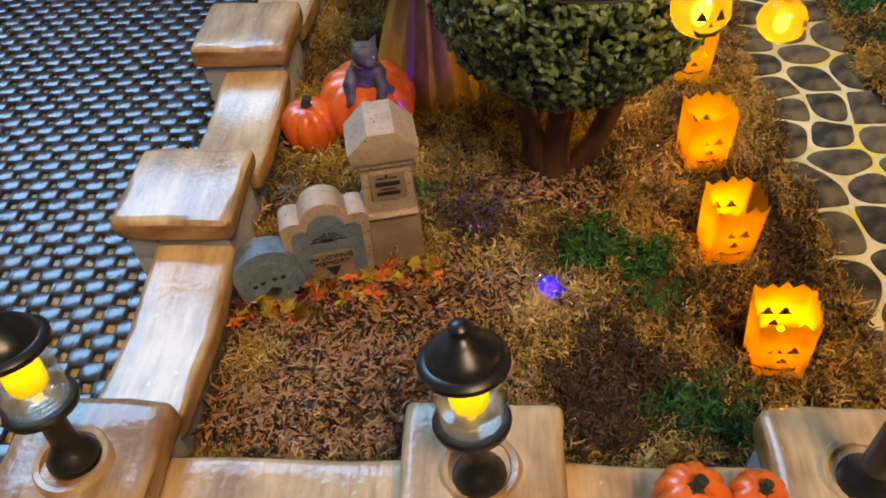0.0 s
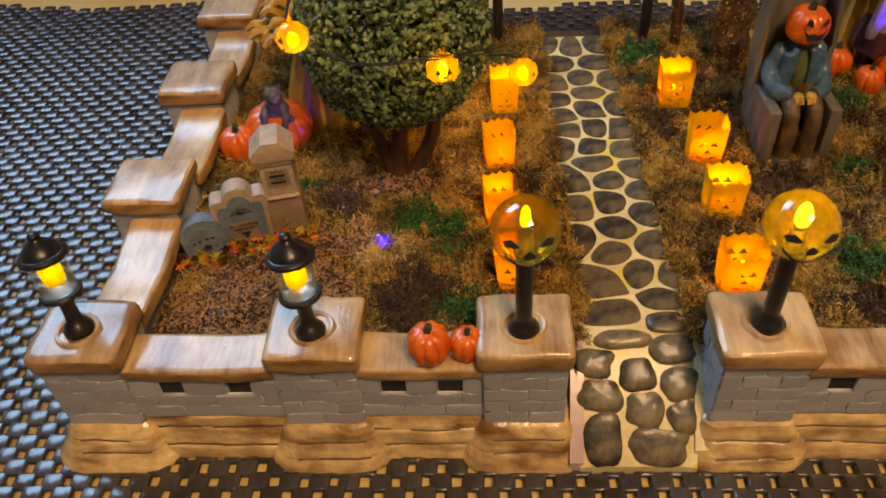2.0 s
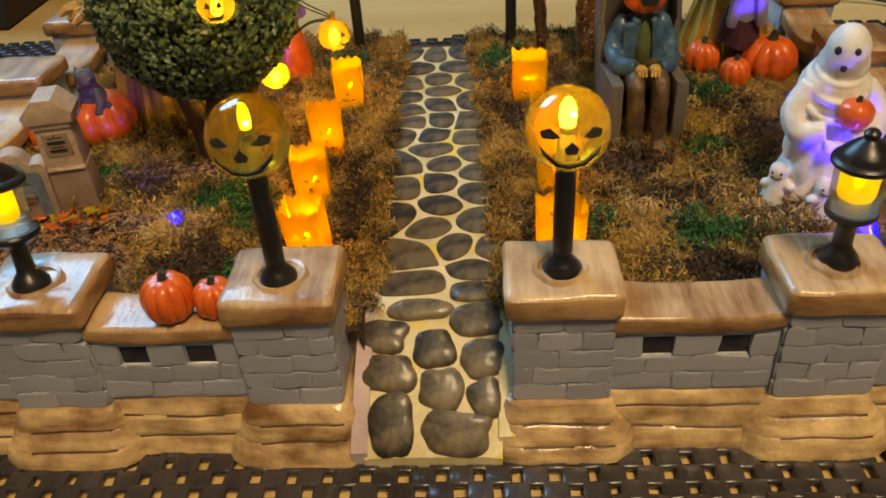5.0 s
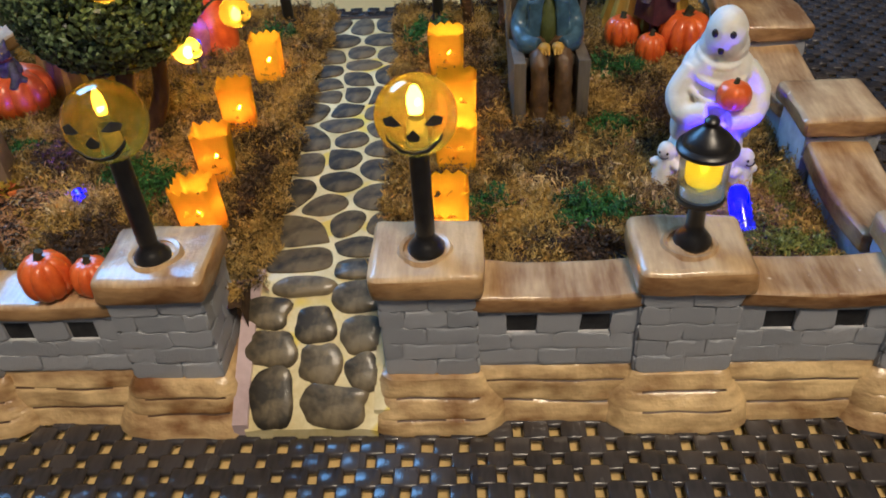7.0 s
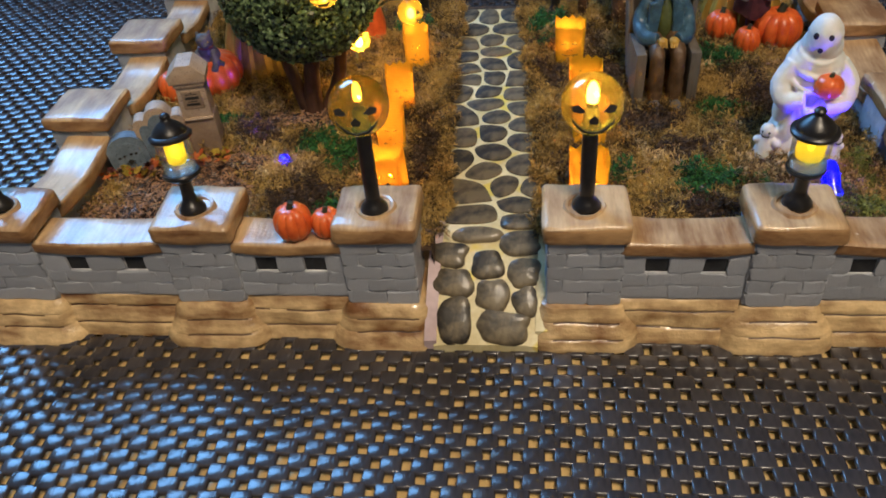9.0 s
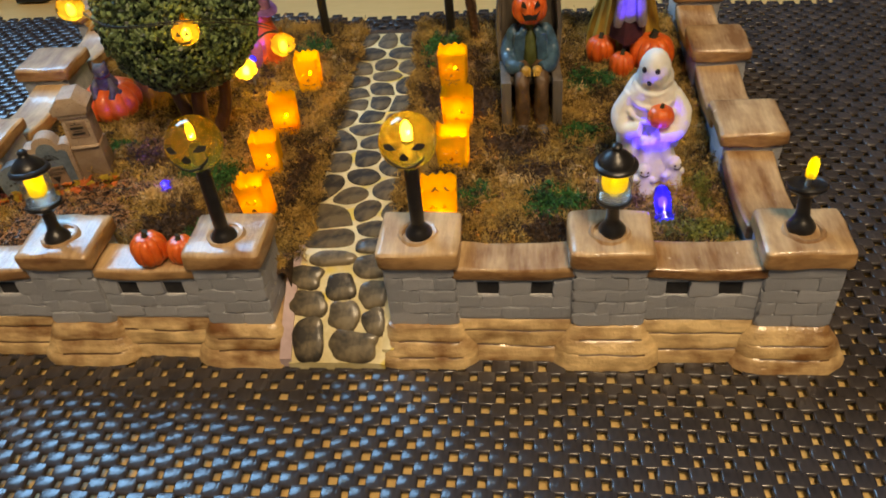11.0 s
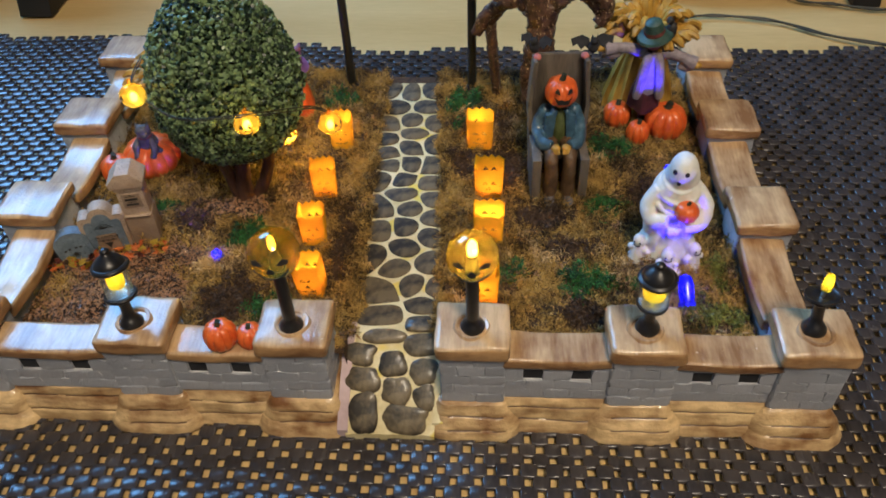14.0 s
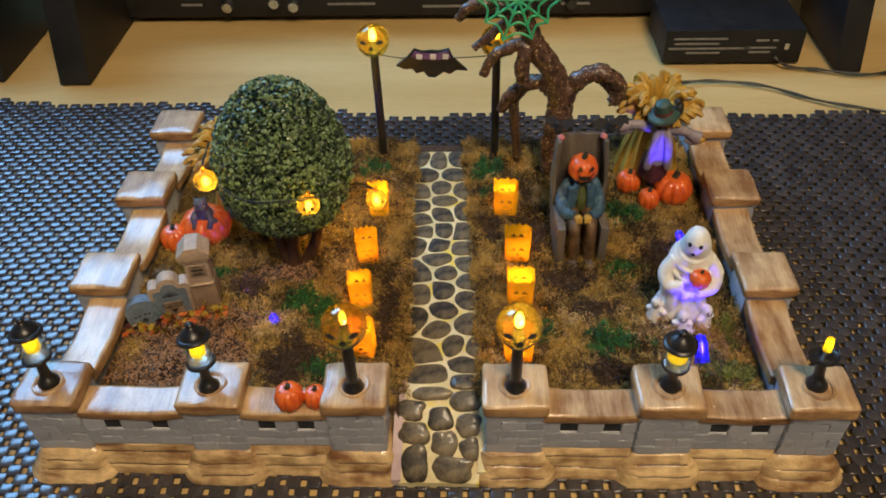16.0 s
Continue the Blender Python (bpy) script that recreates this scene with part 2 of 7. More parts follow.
M = dict(
    cap=pmat("glazed_tan", (0.25, 0.122, 0.044), (0.66, 0.465, 0.245), 0.56, 60, 0.75, 330, coat=0.75, peel=0.45, spot=(0.70, 0.58, 0.42), spot_amount=-0.10, spot_scale=330, stretch=(2.2, 0.38, 1.0), objects=0.15, rough_var=0.14, patch=0.13, patch_scale=60),
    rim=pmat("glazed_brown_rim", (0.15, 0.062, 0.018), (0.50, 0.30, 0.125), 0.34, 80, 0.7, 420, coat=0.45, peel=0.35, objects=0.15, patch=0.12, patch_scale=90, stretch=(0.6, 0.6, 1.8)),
    plinth=pmat("glazed_ochre", (0.20, 0.088, 0.024), (0.84, 0.61, 0.295), 0.34, 60, 1.0, 260, coat=0.65, peel=0.5, stretch=(0.45, 1, 1.9), objects=0.12, patch=0.17, patch_scale=80),
    groove=pmat("dark_carved_line", (0.035, 0.015, 0.005), (0.11, 0.05, 0.018), 0.5, 200, 0.3, 500),
    brick=pmat("glazed_grey_brick", (0.28, 0.30, 0.345), (0.55, 0.57, 0.62), 0.36, 90, 0.5, 420, coat=0.3, spot=(0.66, 0.65, 0.66), spot_amount=-0.04, spot_scale=360, objects=0.22, peel=0.2),
    joint=pmat("grey_joint", (0.36, 0.37, 0.40), (0.66, 0.665, 0.68), 0.36, 120, 0.4, 420, coat=0.3, peel=0.2),
    # near-black colour for the shade inside the drain holes
    hole=pmat("drain_hole_shade", (0.010, 0.010, 0.012), (0.036, 0.036, 0.040), 0.9, 200, 0.3, 700),
    # cream grout; its yellow tint and blotches paint in the lamps' light
    grout=pmat("cream_grout", (0.56, 0.45, 0.18), (0.84, 0.75, 0.46), 0.45, 70, 0.3, 500, coat=0.2, spot=(0.74, 0.58, 0.10), spot_amount=0.04, spot_scale=60),
    grout_pink=pmat("pinkish_glaze", (0.45, 0.33, 0.33), (0.66, 0.52, 0.54), 0.35, 60, 0.3, 400, coat=0.3),
    stone=pmat("dark_glazed_stone", (0.030, 0.024, 0.015), (0.20, 0.155, 0.085), 0.50, 110, 0.5, 420, coat=0.30, objects=0.35, rough_var=0.2, patch=0.12, patch_scale=120),
    stone_bed=pmat("dark_satin_stone", (0.020, 0.015, 0.008), (0.150, 0.112, 0.056), 0.74, 110, 0.5, 420, objects=0.35, rough_var=0.12, patch=0.14, patch_scale=120),
    soil=pmat("brown_moss_soil", (0.014, 0.007, 0.003), (0.10, 0.052, 0.018), 0.9, 260, 1.0, 900),
    moss=pmat("dry_moss", (0.024, 0.012, 0.004), (0.60, 0.385, 0.090), 0.75, 60, 0.3, 500, island=0.42, patch=0.22, patch_scale=48),
    moss_dark=pmat("dark_moss", (0.03, 0.018, 0.012), (0.13, 0.075, 0.035), 0.85, 60, 0.3, 700, island=0.6),
    chip=pmat("bark_chips", (0.018, 0.007, 0.003), (0.38, 0.200, 0.090), 0.36, 80, 0.3, 700, island=1.3),
    moss_pale=pmat("pale_straw_moss", (0.085, 0.045, 0.015), (0.72, 0.50, 0.21), 0.75, 60, 0.3, 500, island=0.5, patch=0.15, patch_scale=60),
    green=pmat("green_moss", (0.008, 0.038, 0.010), (0.055, 0.20, 0.04), 0.8, 80, 0.3, 700, island=0.6),
    lime=pmat("lime_moss", (0.07, 0.09, 0.012), (0.26, 0.27, 0.05), 0.8, 80, 0.3, 700, island=0.6),
    leaf=pmat("topiary_leaf", (0.007, 0.020, 0.010), (0.19, 0.275, 0.115), 0.40, 120, 0.3, 600, island=0.85),
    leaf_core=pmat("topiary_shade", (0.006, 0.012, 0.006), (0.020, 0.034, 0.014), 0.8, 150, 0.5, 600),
    bark=pmat("topiary_bark", (0.035, 0.015, 0.009), (0.13, 0.06, 0.035), 0.6, 160, 0.6, 600, stretch=(1, 1, 0.3)),
    twig=pmat("glittered_bark", (0.022, 0.010, 0.007), (0.15, 0.078, 0.045), 0.38, 320, 1.0, 800, spot=(0.55, 0.40, 0.22), spot_amount=0.015, spot_scale=620, coat=0.35, patch=0.18, patch_scale=260, peel=0.8),
    black=pmat("black_plastic", (0.008, 0.007, 0.007), (0.022, 0.02, 0.02), 0.32, 200, 0.15, 900),
    rubber=pmat("mat_vinyl", (0.023, 0.020, 0.021), (0.060, 0.052, 0.052), 0.25, 90, 0.9, 700, objects=0.2, island=0.3, stretch=(1, 0.25, 1), coat=0.3),
    desk=pmat("maple_desk", (0.54, 0.365, 0.130), (0.72, 0.525, 0.22), 0.45, 7, 0.06, 180, stretch=(0.35, 3, 1)),
    wall=pmat("room_wall", (0.13, 0.115, 0.095), (0.17, 0.155, 0.13), 0.9, 4, 0.1, 60),
    ceiling=pmat("off_white_ceiling", (0.50, 0.49, 0.465), (0.58, 0.57, 0.54), 0.9, 4, 0.1, 60),
    # for the unseen back wall: dark, so that the mat reflects less of it
    wall_dark=pmat("unseen_darkened_wall", (0.040, 0.038, 0.040), (0.070, 0.066, 0.066), 0.9, 4, 0.1, 60),
    floor=pmat("room_floor", (0.10, 0.07, 0.045), (0.20, 0.14, 0.09), 0.5, 6, 0.1, 60),
    device=pmat("black_device", (0.003, 0.003, 0.004), (0.010, 0.010, 0.011), 0.6, 60, 0.2, 900),
    slab=pmat("black_laminate", (0.004, 0.004, 0.005), (0.013, 0.012, 0.013), 0.55, 30, 0.15, 500),
    print=pmat("grey_print", (0.16, 0.155, 0.15), (0.26, 0.25, 0.24), 0.6, 200, 0.0, 900),
    chrome=pmat("worn_chrome", (0.45, 0.45, 0.46), (0.7, 0.7, 0.7), 0.3, 200, 0.05, 900, metal=1.0),
    orange=pmat("pumpkin_orange", (0.55, 0.07, 0.008), (0.85, 0.17, 0.02), 0.35, 160, 0.25, 700, coat=0.3),
    stem=pmat("dark_stem", (0.012, 0.016, 0.008), (0.05, 0.05, 0.025), 0.6, 300, 0.4, 900),
    tomb=pmat("speckled_tan_stone", (0.34, 0.245, 0.165), (0.52, 0.40, 0.29), 0.6, 120, 0.35, 600, spot=(0.10, 0.06, 0.05), spot_amount=-0.005, spot_scale=1300),
    tomb_dark=pmat("dark_tan_stone", (0.20, 0.13, 0.08), (0.33, 0.24, 0.16), 0.65, 120, 0.35, 600),
    slate=pmat("blue_grey_stone", (0.085, 0.115, 0.15), (0.20, 0.25, 0.30), 0.6, 160, 0.4, 700, spot=(0.05, 0.06, 0.07), spot_amount=0.0, spot_scale=1100),
    ink=pmat("black_ink", (0.012, 0.010, 0.009), (0.03, 0.026, 0.022), 0.6, 200, 0.0, 900),
    white=pmat("white_bisque", (0.68, 0.67, 0.64), (0.84, 0.83, 0.80), 0.6, 160, 0.7, 500, subsurface=0.25),
    grey_fur=pmat("grey_figurine", (0.03, 0.03, 0.034), (0.125, 0.12, 0.125), 0.5, 250, 1.0, 900, patch=0.1, patch_scale=300),
    denim=pmat("blue_jacket_paint", (0.018, 0.046, 0.078), (0.085, 0.17, 0.25), 0.34, 160, 0.6, 600, coat=0.35),
    olive=pmat("olive_shirt_paint", (0.05, 0.065, 0.015), (0.13, 0.15, 0.04), 0.5, 160, 0.3, 600),
    brown=pmat("brown_trouser_paint", (0.05, 0.028, 0.012), (0.16, 0.09, 0.04), 0.5, 160, 0.4, 600),
    straw=pmat("painted_straw", (0.26, 0.135, 0.016), (0.66, 0.40, 0.055), 0.5, 120, 0.5, 500, stretch=(1, 1, 0.25)),
    coffin=pmat("grey_brown_wood", (0.07, 0.058, 0.045), (0.18, 0.15, 0.115), 0.55, 90, 0.5, 500, stretch=(2, 2, 0.3)),
    shoe=pmat("grey_shoe_paint", (0.06, 0.055, 0.065), (0.16, 0.15, 0.16), 0.45, 200, 0.2, 800),
    pink=pmat("pink_putty", (0.45, 0.13, 0.12), (0.62, 0.22, 0.20), 0.6, 200, 0.2, 800),
    hat=pmat("dark_green_hat", (0.018, 0.045, 0.035), (0.06, 0.11, 0.085), 0.5, 200, 0.3, 800),
    coat=pmat("grey_coat_paint", (0.17, 0.14, 0.16), (0.38, 0.33, 0.36), 0.5, 160, 0.4, 600),
    wine=pmat("dark_wine_paint", (0.03, 0.008, 0.012), (0.09, 0.025, 0.035), 0.5, 200, 0.2, 800),
    shirt=pmat("pale_shirt_paint", (0.26, 0.23, 0.30), (0.40, 0.36, 0.42), 0.5, 250, 0.3, 800),
    purple=pmat("purple_paint", (0.10, 0.04, 0.14), (0.24, 0.12, 0.30), 0.45, 250, 0.3, 800),
    web=pmat("green_plastic_web", (0.03, 0.36, 0.16), (0.08, 0.55, 0.28), 0.4, 200, 0.1, 800),
    wire=pmat("dark_green_wire", (0.012, 0.014, 0.010), (0.035, 0.036, 0.028), 0.5, 300, 0.1, 900),
    leaf_red=pmat("maple_wine", (0.10, 0.02, 0.018), (0.24, 0.07, 0.05), 0.6, 200, 0.2, 800, objects=0.3),
    leaf_orange=pmat("maple_orange", (0.55, 0.12, 0.02), (0.78, 0.26, 0.05), 0.6, 200, 0.2, 800, objects=0.3),
    leaf_yellow=pmat("maple_yellow", (0.42, 0.30, 0.02), (0.68, 0.50, 0.06), 0.6, 200, 0.2, 800, objects=0.3),
    fabric=pmat("dark_grille_cloth", (0.012, 0.012, 0.014), (0.035, 0.035, 0.04), 0.9, 300, 0.5, 1500),
)
PAPER = bag_paper("orange_paper", (0.92, 0.56, 0.02), (1.0, 0.52, 0.008), 0.18)
AMBER = thin_glass("amber_plastic", (0.98, 0.70, 0.065), 0.05, 0.18, 0.14)
CLEAR = thin_glass("clear_plastic", (0.90, 0.91, 0.91), 0.05, 0.14, 0.06)
CLEAR_RING = thin_glass("moulded_clear_plastic", (0.92, 0.92, 0.86), 0.08, 0.30, 0.16)
CLEAR_BLUE = thin_glass("clear_led_plastic", (0.28, 0.25, 1.0), 0.08, 0.18, 0.35)
BULB = glow("amber_bulb", (1.0, 0.66, 0.20), 30.0)
BULB_LOW = glow("amber_bulb_dim", (1.0, 0.56, 0.08), 9.0)
LAMP_YELLOW = glow("yellow_bulb", (1.0, 0.68, 0.05), 12.0)
YELLOW_MILK = thin_glass("yellow_diode_plastic", (1.0, 0.80, 0.03), 0.1, 0.10, 0.80)
BULB_STRING = glow("string_bulb", (1.0, 0.66, 0.14), 27.0)
BULB_HIDDEN = glow("string_bulb_under_tree", (1.0, 0.62, 0.10), 200.0)
CANDLE = glow("bag_light", (1.0, 0.62, 0.002), 124.0)
BLUE = glow("blue_diode", (0.05, 0.02, 1.0), 26.0)
AMBER_MILK = thin_glass("milky_amber_plastic", (1.0, 0.66, 0.06), 0.08, 0.15, 0.34)
LAMP_BARE = glow("bare_yellow_diode", (1.0, 0.66, 0.03), 12.0)

# ---- mesh helpers ----
def part(name, bm, material, parent=None, label="", smooth=True, at=None):
    me = bpy.data.meshes.new(name)
    bmesh.ops.recalc_face_normals(bm, faces=bm.faces[:])
    bm.to_mesh(me)
    bm.free()
    for m in (material if isinstance(material, (list, tuple)) else [material]):
        me.materials.append(m)
    if smooth:
        me.polygons.foreach_set("use_smooth", [True] * len(me.polygons))
        me.set_sharp_from_angle(angle=radians(38))
    ob = new(name, me)
    if parent:
        ob.parent = parent
    if at:
        ob.location = at
    if label:
        ob["label"] = label
    return ob


def thing(name, label, category, at=(0, 0, 0), turn=0.0, group="", kind=""):
    ob = new(name)
    ob.empty_display_size = 0.01
    ob.matrix_basis = pose(*at, 0, 0, turn)
    return tagged(ob, label, category, group, kind)


def stamp(bm, verts, m=None, index=0):
    """Moves fresh vertices and gives their faces a material index."""
    if m is not None:
        bmesh.ops.transform(bm, matrix=m, verts=verts)
    if index:
        for f in {f for v in verts for f in v.link_faces}:
            f.material_index = index
    return verts


def box(bm, c, s, bevel=0.0, seg=2, turn=(0, 0, 0), index=0, taper=1.0):
    vs = bmesh.ops.create_cube(bm, size=1.0)["verts"]
    if taper != 1.0:
        for v in vs:
            if v.co.z > 0:
                v.co.x *= taper
                v.co.y *= taper
    bmesh.ops.transform(bm, matrix=Matrix.Diagonal((*s, 1)), verts=vs)
    if bevel:
        es = list({e for v in vs for e in v.link_edges})
        r = bmesh.ops.bevel(bm, geom=es, offset=bevel, segments=seg, profile=0.6, affect="EDGES")
        vs = list({v for f in r["faces"] for v in f.verts} | {v for v in vs if v.is_valid})
    return stamp(bm, vs, pose(*c, *turn), index)


def ball(bm, c, r, turn=(0, 0, 0), index=0, sub=3):
    vs = bmesh.ops.create_icosphere(bm, subdivisions=sub, radius=1.0)["verts"]
    s = r if isinstance(r, (tuple, list)) else (r, r, r)
    return stamp(bm, vs, pose(*c, *turn) @ Matrix.Diagonal((*s, 1)), index)


def lathe(bm, profile, n=24, c=(0, 0, 0), index=0, turn=(0, 0, 0)):
    """Spins (radius, height) pairs round z."""
    rings = []
    for r, z in profile:
        if r < 1e-6:
            rings.append([bm.verts.new((0, 0, z))])
        else:
            rings.append([bm.verts.new((r * math.cos(a), r * math.sin(a), z)) for a in np.linspace(0, 2 * math.pi, n, endpoint=False)])
    for a, b in zip(rings, rings[1:]):
        if len(a) == 1 and len(b) == 1:
            continue
        for i in range(n):
            j = (i + 1) % n
            if len(a) == 1:
                bm.faces.new((a[0], b[j], b[i]))
            elif len(b) == 1:
                bm.faces.new((a[i], a[j], b[0]))
            else:
                bm.faces.new((a[i], a[j], b[j], b[i]))
    return stamp(bm, [v for r in rings for v in r], pose(*c, *turn), index)


def tube(bm, pts, radii, n=8, index=0, wobble=0.0):
    """A round tube along points, closed at both ends."""
    pts = [Vector(p) for p in pts]
    radii = radii if isinstance(radii, (list, tuple)) else [radii] * len(pts)
    rings, side = [], None
    for i, p in enumerate(pts):
        d = (pts[min(i + 1, len(pts) - 1)] - pts[max(i - 1, 0)]).normalized()
        if side is None:
            side = d.orthogonal().normalized()
        side = (side - d * side.dot(d)).normalized()
        up = d.cross(side)
        ring = []
        for k in range(n):
            a = 2 * math.pi * k / n
            r = radii[i] * (1 + random.uniform(-wobble, wobble))
            ring.append(bm.verts.new(p + (side * math.cos(a) + up * math.sin(a)) * r))
        rings.append(ring)
    for a, b in zip(rings, rings[1:]):
        for k in range(n):
            bm.faces.new((a[k], a[(k + 1) % n], b[(k + 1) % n], b[k]))
    bm.faces.new(rings[0][::-1])
    bm.faces.new(rings[-1])
    return stamp(bm, [v for r in rings for v in r], None, index)


def smooth_line(pts, steps=6):
    """A Catmull-Rom line through the points."""
    p = [Vector(q) for q in pts]
    p = [p[0] * 2 - p[1]] + p + [p[-1] * 2 - p[-2]]
    out = []
    for i in range(1, len(p) - 2):
        for k in range(steps):
            t = k / steps
            a, b, c, d = p[i - 1:i + 3]
            out.append(0.5 * ((2 * b) + (c - a) * t + (2 * a - 5 * b + 4 * c - d) * t * t + (3 * b - a - 3 * c + d) * t ** 3))
    return out + [p[-2]]


def prism(bm, outline, depth, m=None, index=0, bevel=0.0):
    """A flat outline (x, z) pushed back along y by depth, its front at y = 0."""
    vs = [bm.verts.new((x, 0, z)) for x, z in outline]
    f = bm.faces.new(vs)
    r = bmesh.ops.extrude_face_region(bm, geom=[f])
    top = [g for g in r["geom"] if isinstance(g, bmesh.types.BMVert)]
    bmesh.ops.translate(bm, vec=(0, depth, 0), verts=top)
    vs = vs + top
    if bevel:
        es = [e for e in {e for v in vs for e in v.link_edges} if e.calc_length() > bevel * 2 and abs((e.verts[0].co - e.verts[1].co).y) < 1e-9]
        b = bmesh.ops.bevel(bm, geom=es, offset=bevel, segments=2, profile=0.6, affect="EDGES")
        vs = list({v for g in b["faces"] for v in g.verts} | {v for v in vs if v.is_valid})
    return stamp(bm, vs, m, index)


def sculpt(bm, voxel, soften=5, relief=0.0, index=0):
    """Melts overlapping lumps into one modelled body, as a new bmesh."""
    bmesh.ops.recalc_face_normals(bm, faces=bm.faces[:])
    me = bpy.data.meshes.new("lumps")
    bm.to_mesh(me)
    bm.free()
    tmp = bpy.data.objects.new("lumps", me)
    scene.collection.objects.link(tmp)
    melt = tmp.modifiers.new("melt", "REMESH")
    melt.mode, melt.voxel_size = "VOXEL", voxel
    soft = tmp.modifiers.new("soften", "SMOOTH")
    soft.factor, soft.iterations = 0.5, soften
    made = bpy.data.meshes.new_from_object(tmp.evaluated_get(bpy.context.evaluated_depsgraph_get()))
    bpy.data.objects.remove(tmp)
    out = bmesh.new()
    out.from_mesh(made)
    bpy.data.meshes.remove(made)
    bpy.data.meshes.remove(me)
    out.normal_update()
    for v in out.verts:
        if relief:
            v.co += v.normal * noise.noise(v.co * 260) * relief
    for f in out.faces:
        f.material_index = index
    return out


def absorb(bm, other):
    """Adds another bmesh to this one, material indices and all."""
    me = bpy.data.meshes.new("piece")
    other.to_mesh(me)
    other.free()
    bm.from_mesh(me)
    bpy.data.meshes.remove(me)


def stuff(name, verts, faces, material, label, category, parent=None):
    me = bpy.data.meshes.new(name)
    me.from_pydata(verts.tolist() if hasattr(verts, "tolist") else verts, [], faces.tolist() if hasattr(faces, "tolist") else faces)
    me.materials.append(material)
    ob = new(name, me)
    if parent:
        ob.parent = parent
        ob["kind"] = "stuff"
    else:
        tagged(ob, label, category, kind="stuff")
    return ob

# ---- the room and the desk ----
def plain(name, c, s, material, label="", category="", kind="structure", bevel=0.0):
    bm = bmesh.new()
    box(bm, (0, 0, 0), s, bevel)
    return tagged(part(name, bm, material, at=c), label, category, kind=kind)


plain("floor", (0, 0.1, -0.76), (3.6, 3.0, 0.04), M["floor"], "dark wooden room floor under the desk", "floor")
plain("ceiling", (0, 0.1, 2.02), (3.6, 3.0, 0.04), M["ceiling"], "plain white ceiling of the room", "ceiling")
plain("wall_west", (-1.82, 0.1, 0.63), (0.04, 3.0, 2.74), M["wall"], "plain beige side wall", "wall")
plain("wall_east", (1.82, 0.1, 0.63), (0.04, 3.0, 2.74), M["wall"], "plain beige side wall", "wall")
plain("wall_south", (0, -1.17, 0.63), (3.6, 0.04, 2.74), M["wall"], "plain beige wall behind the viewer", "wall")
# the back wall is out of view; it is darkened to dull the mat's sheen
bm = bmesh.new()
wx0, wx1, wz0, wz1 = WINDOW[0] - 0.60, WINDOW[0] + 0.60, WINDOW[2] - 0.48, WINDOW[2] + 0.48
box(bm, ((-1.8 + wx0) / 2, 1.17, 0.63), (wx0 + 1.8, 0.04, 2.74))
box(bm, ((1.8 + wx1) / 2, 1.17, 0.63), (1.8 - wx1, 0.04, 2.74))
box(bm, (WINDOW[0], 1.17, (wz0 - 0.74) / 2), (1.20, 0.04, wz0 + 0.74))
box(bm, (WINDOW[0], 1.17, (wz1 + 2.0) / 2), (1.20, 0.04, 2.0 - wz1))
tagged(part("wall_north", bm, M["wall_dark"]), "unseen back wall with a window opening, darkened to weaken its reflection", "wall", kind="structure")
bm = bmesh.new()
for x in (wx0 + 0.02, wx1 - 0.02):
    box(bm, (x, 1.16, (wz0 + wz1) / 2), (0.04, 0.06, wz1 - wz0), 0.004)
box(bm, (WINDOW[0], 1.16, wz0 + 0.02), (1.12, 0.06, 0.04), 0.004)
box(bm, (WINDOW[0], 1.16, wz1 - 0.02), (1.12, 0.06, 0.04), 0.004)
tagged(part("window_1", bm, M["white"]), "white frame of the room's window", "window", kind="structure")

desk = thing("desk", "light maple desk top with a smooth satin finish", "desk", (0, 0.15, 0))
bm = bmesh.new()
box(bm, (0, 0, -0.015), (2.0, 1.3, 0.026), 0.004)
part("desktop", bm, M["desk"], desk)
for x in (-0.93, 0.93):
    bm = bmesh.new()
    box(bm, (x, 0, -0.384), (0.04, 1.1, 0.712), 0.004)
    part("leg_panel", bm, M["slab"], desk, "black side panel")

# ---- the mat: a grip liner of padded squares joined at their corners ----
PITCH = 0.00595
MAT_X, MAT_Y = (-0.62, 0.54), (-0.31, 0.374)
mat = thing("grip_mat", "dark brown vinyl grip mat with square pads, on the desk", "mat", (0, 0, 0))


def mat_edge(x):
    """Where the mat ends at the back."""
    return MAT_Y[1] + 0.030 * max(0.0, (-x - 0.02) / 0.40) + 0.003 * math.sin(x * 40)


def mat_lift(x, y):
    """The soft waves in which the mat lies."""
    ripple = 0.006 * math.exp(-((x + 0.215) / 0.05) ** 2 - ((y - 0.37) / 0.04) ** 2) + 0.004 * math.exp(-((x - 0.22) / 0.04) ** 2 - ((y - 0.37) / 0.05) ** 2)
    return 0.0006 + ripple + 0.0006 * (1 + math.sin(x * 31 + 1.0) * math.sin(y * 27)) * (1 if y > 0.3 or abs(x) > 0.24 or y < -0.01 else 0)


def pad_mesh():
    bm = bmesh.new()
    box(bm, (0, 0, 0.0001), (0.0085, 0.0077, 0.0030), 0.0009, 2)
    for v in bm.verts:
        v.co.z -= 0.0003 * ((v.co.x / 0.004) ** 2 + (v.co.y / 0.0034) ** 2) if v.co.z > 0.0003 else 0
    return bm


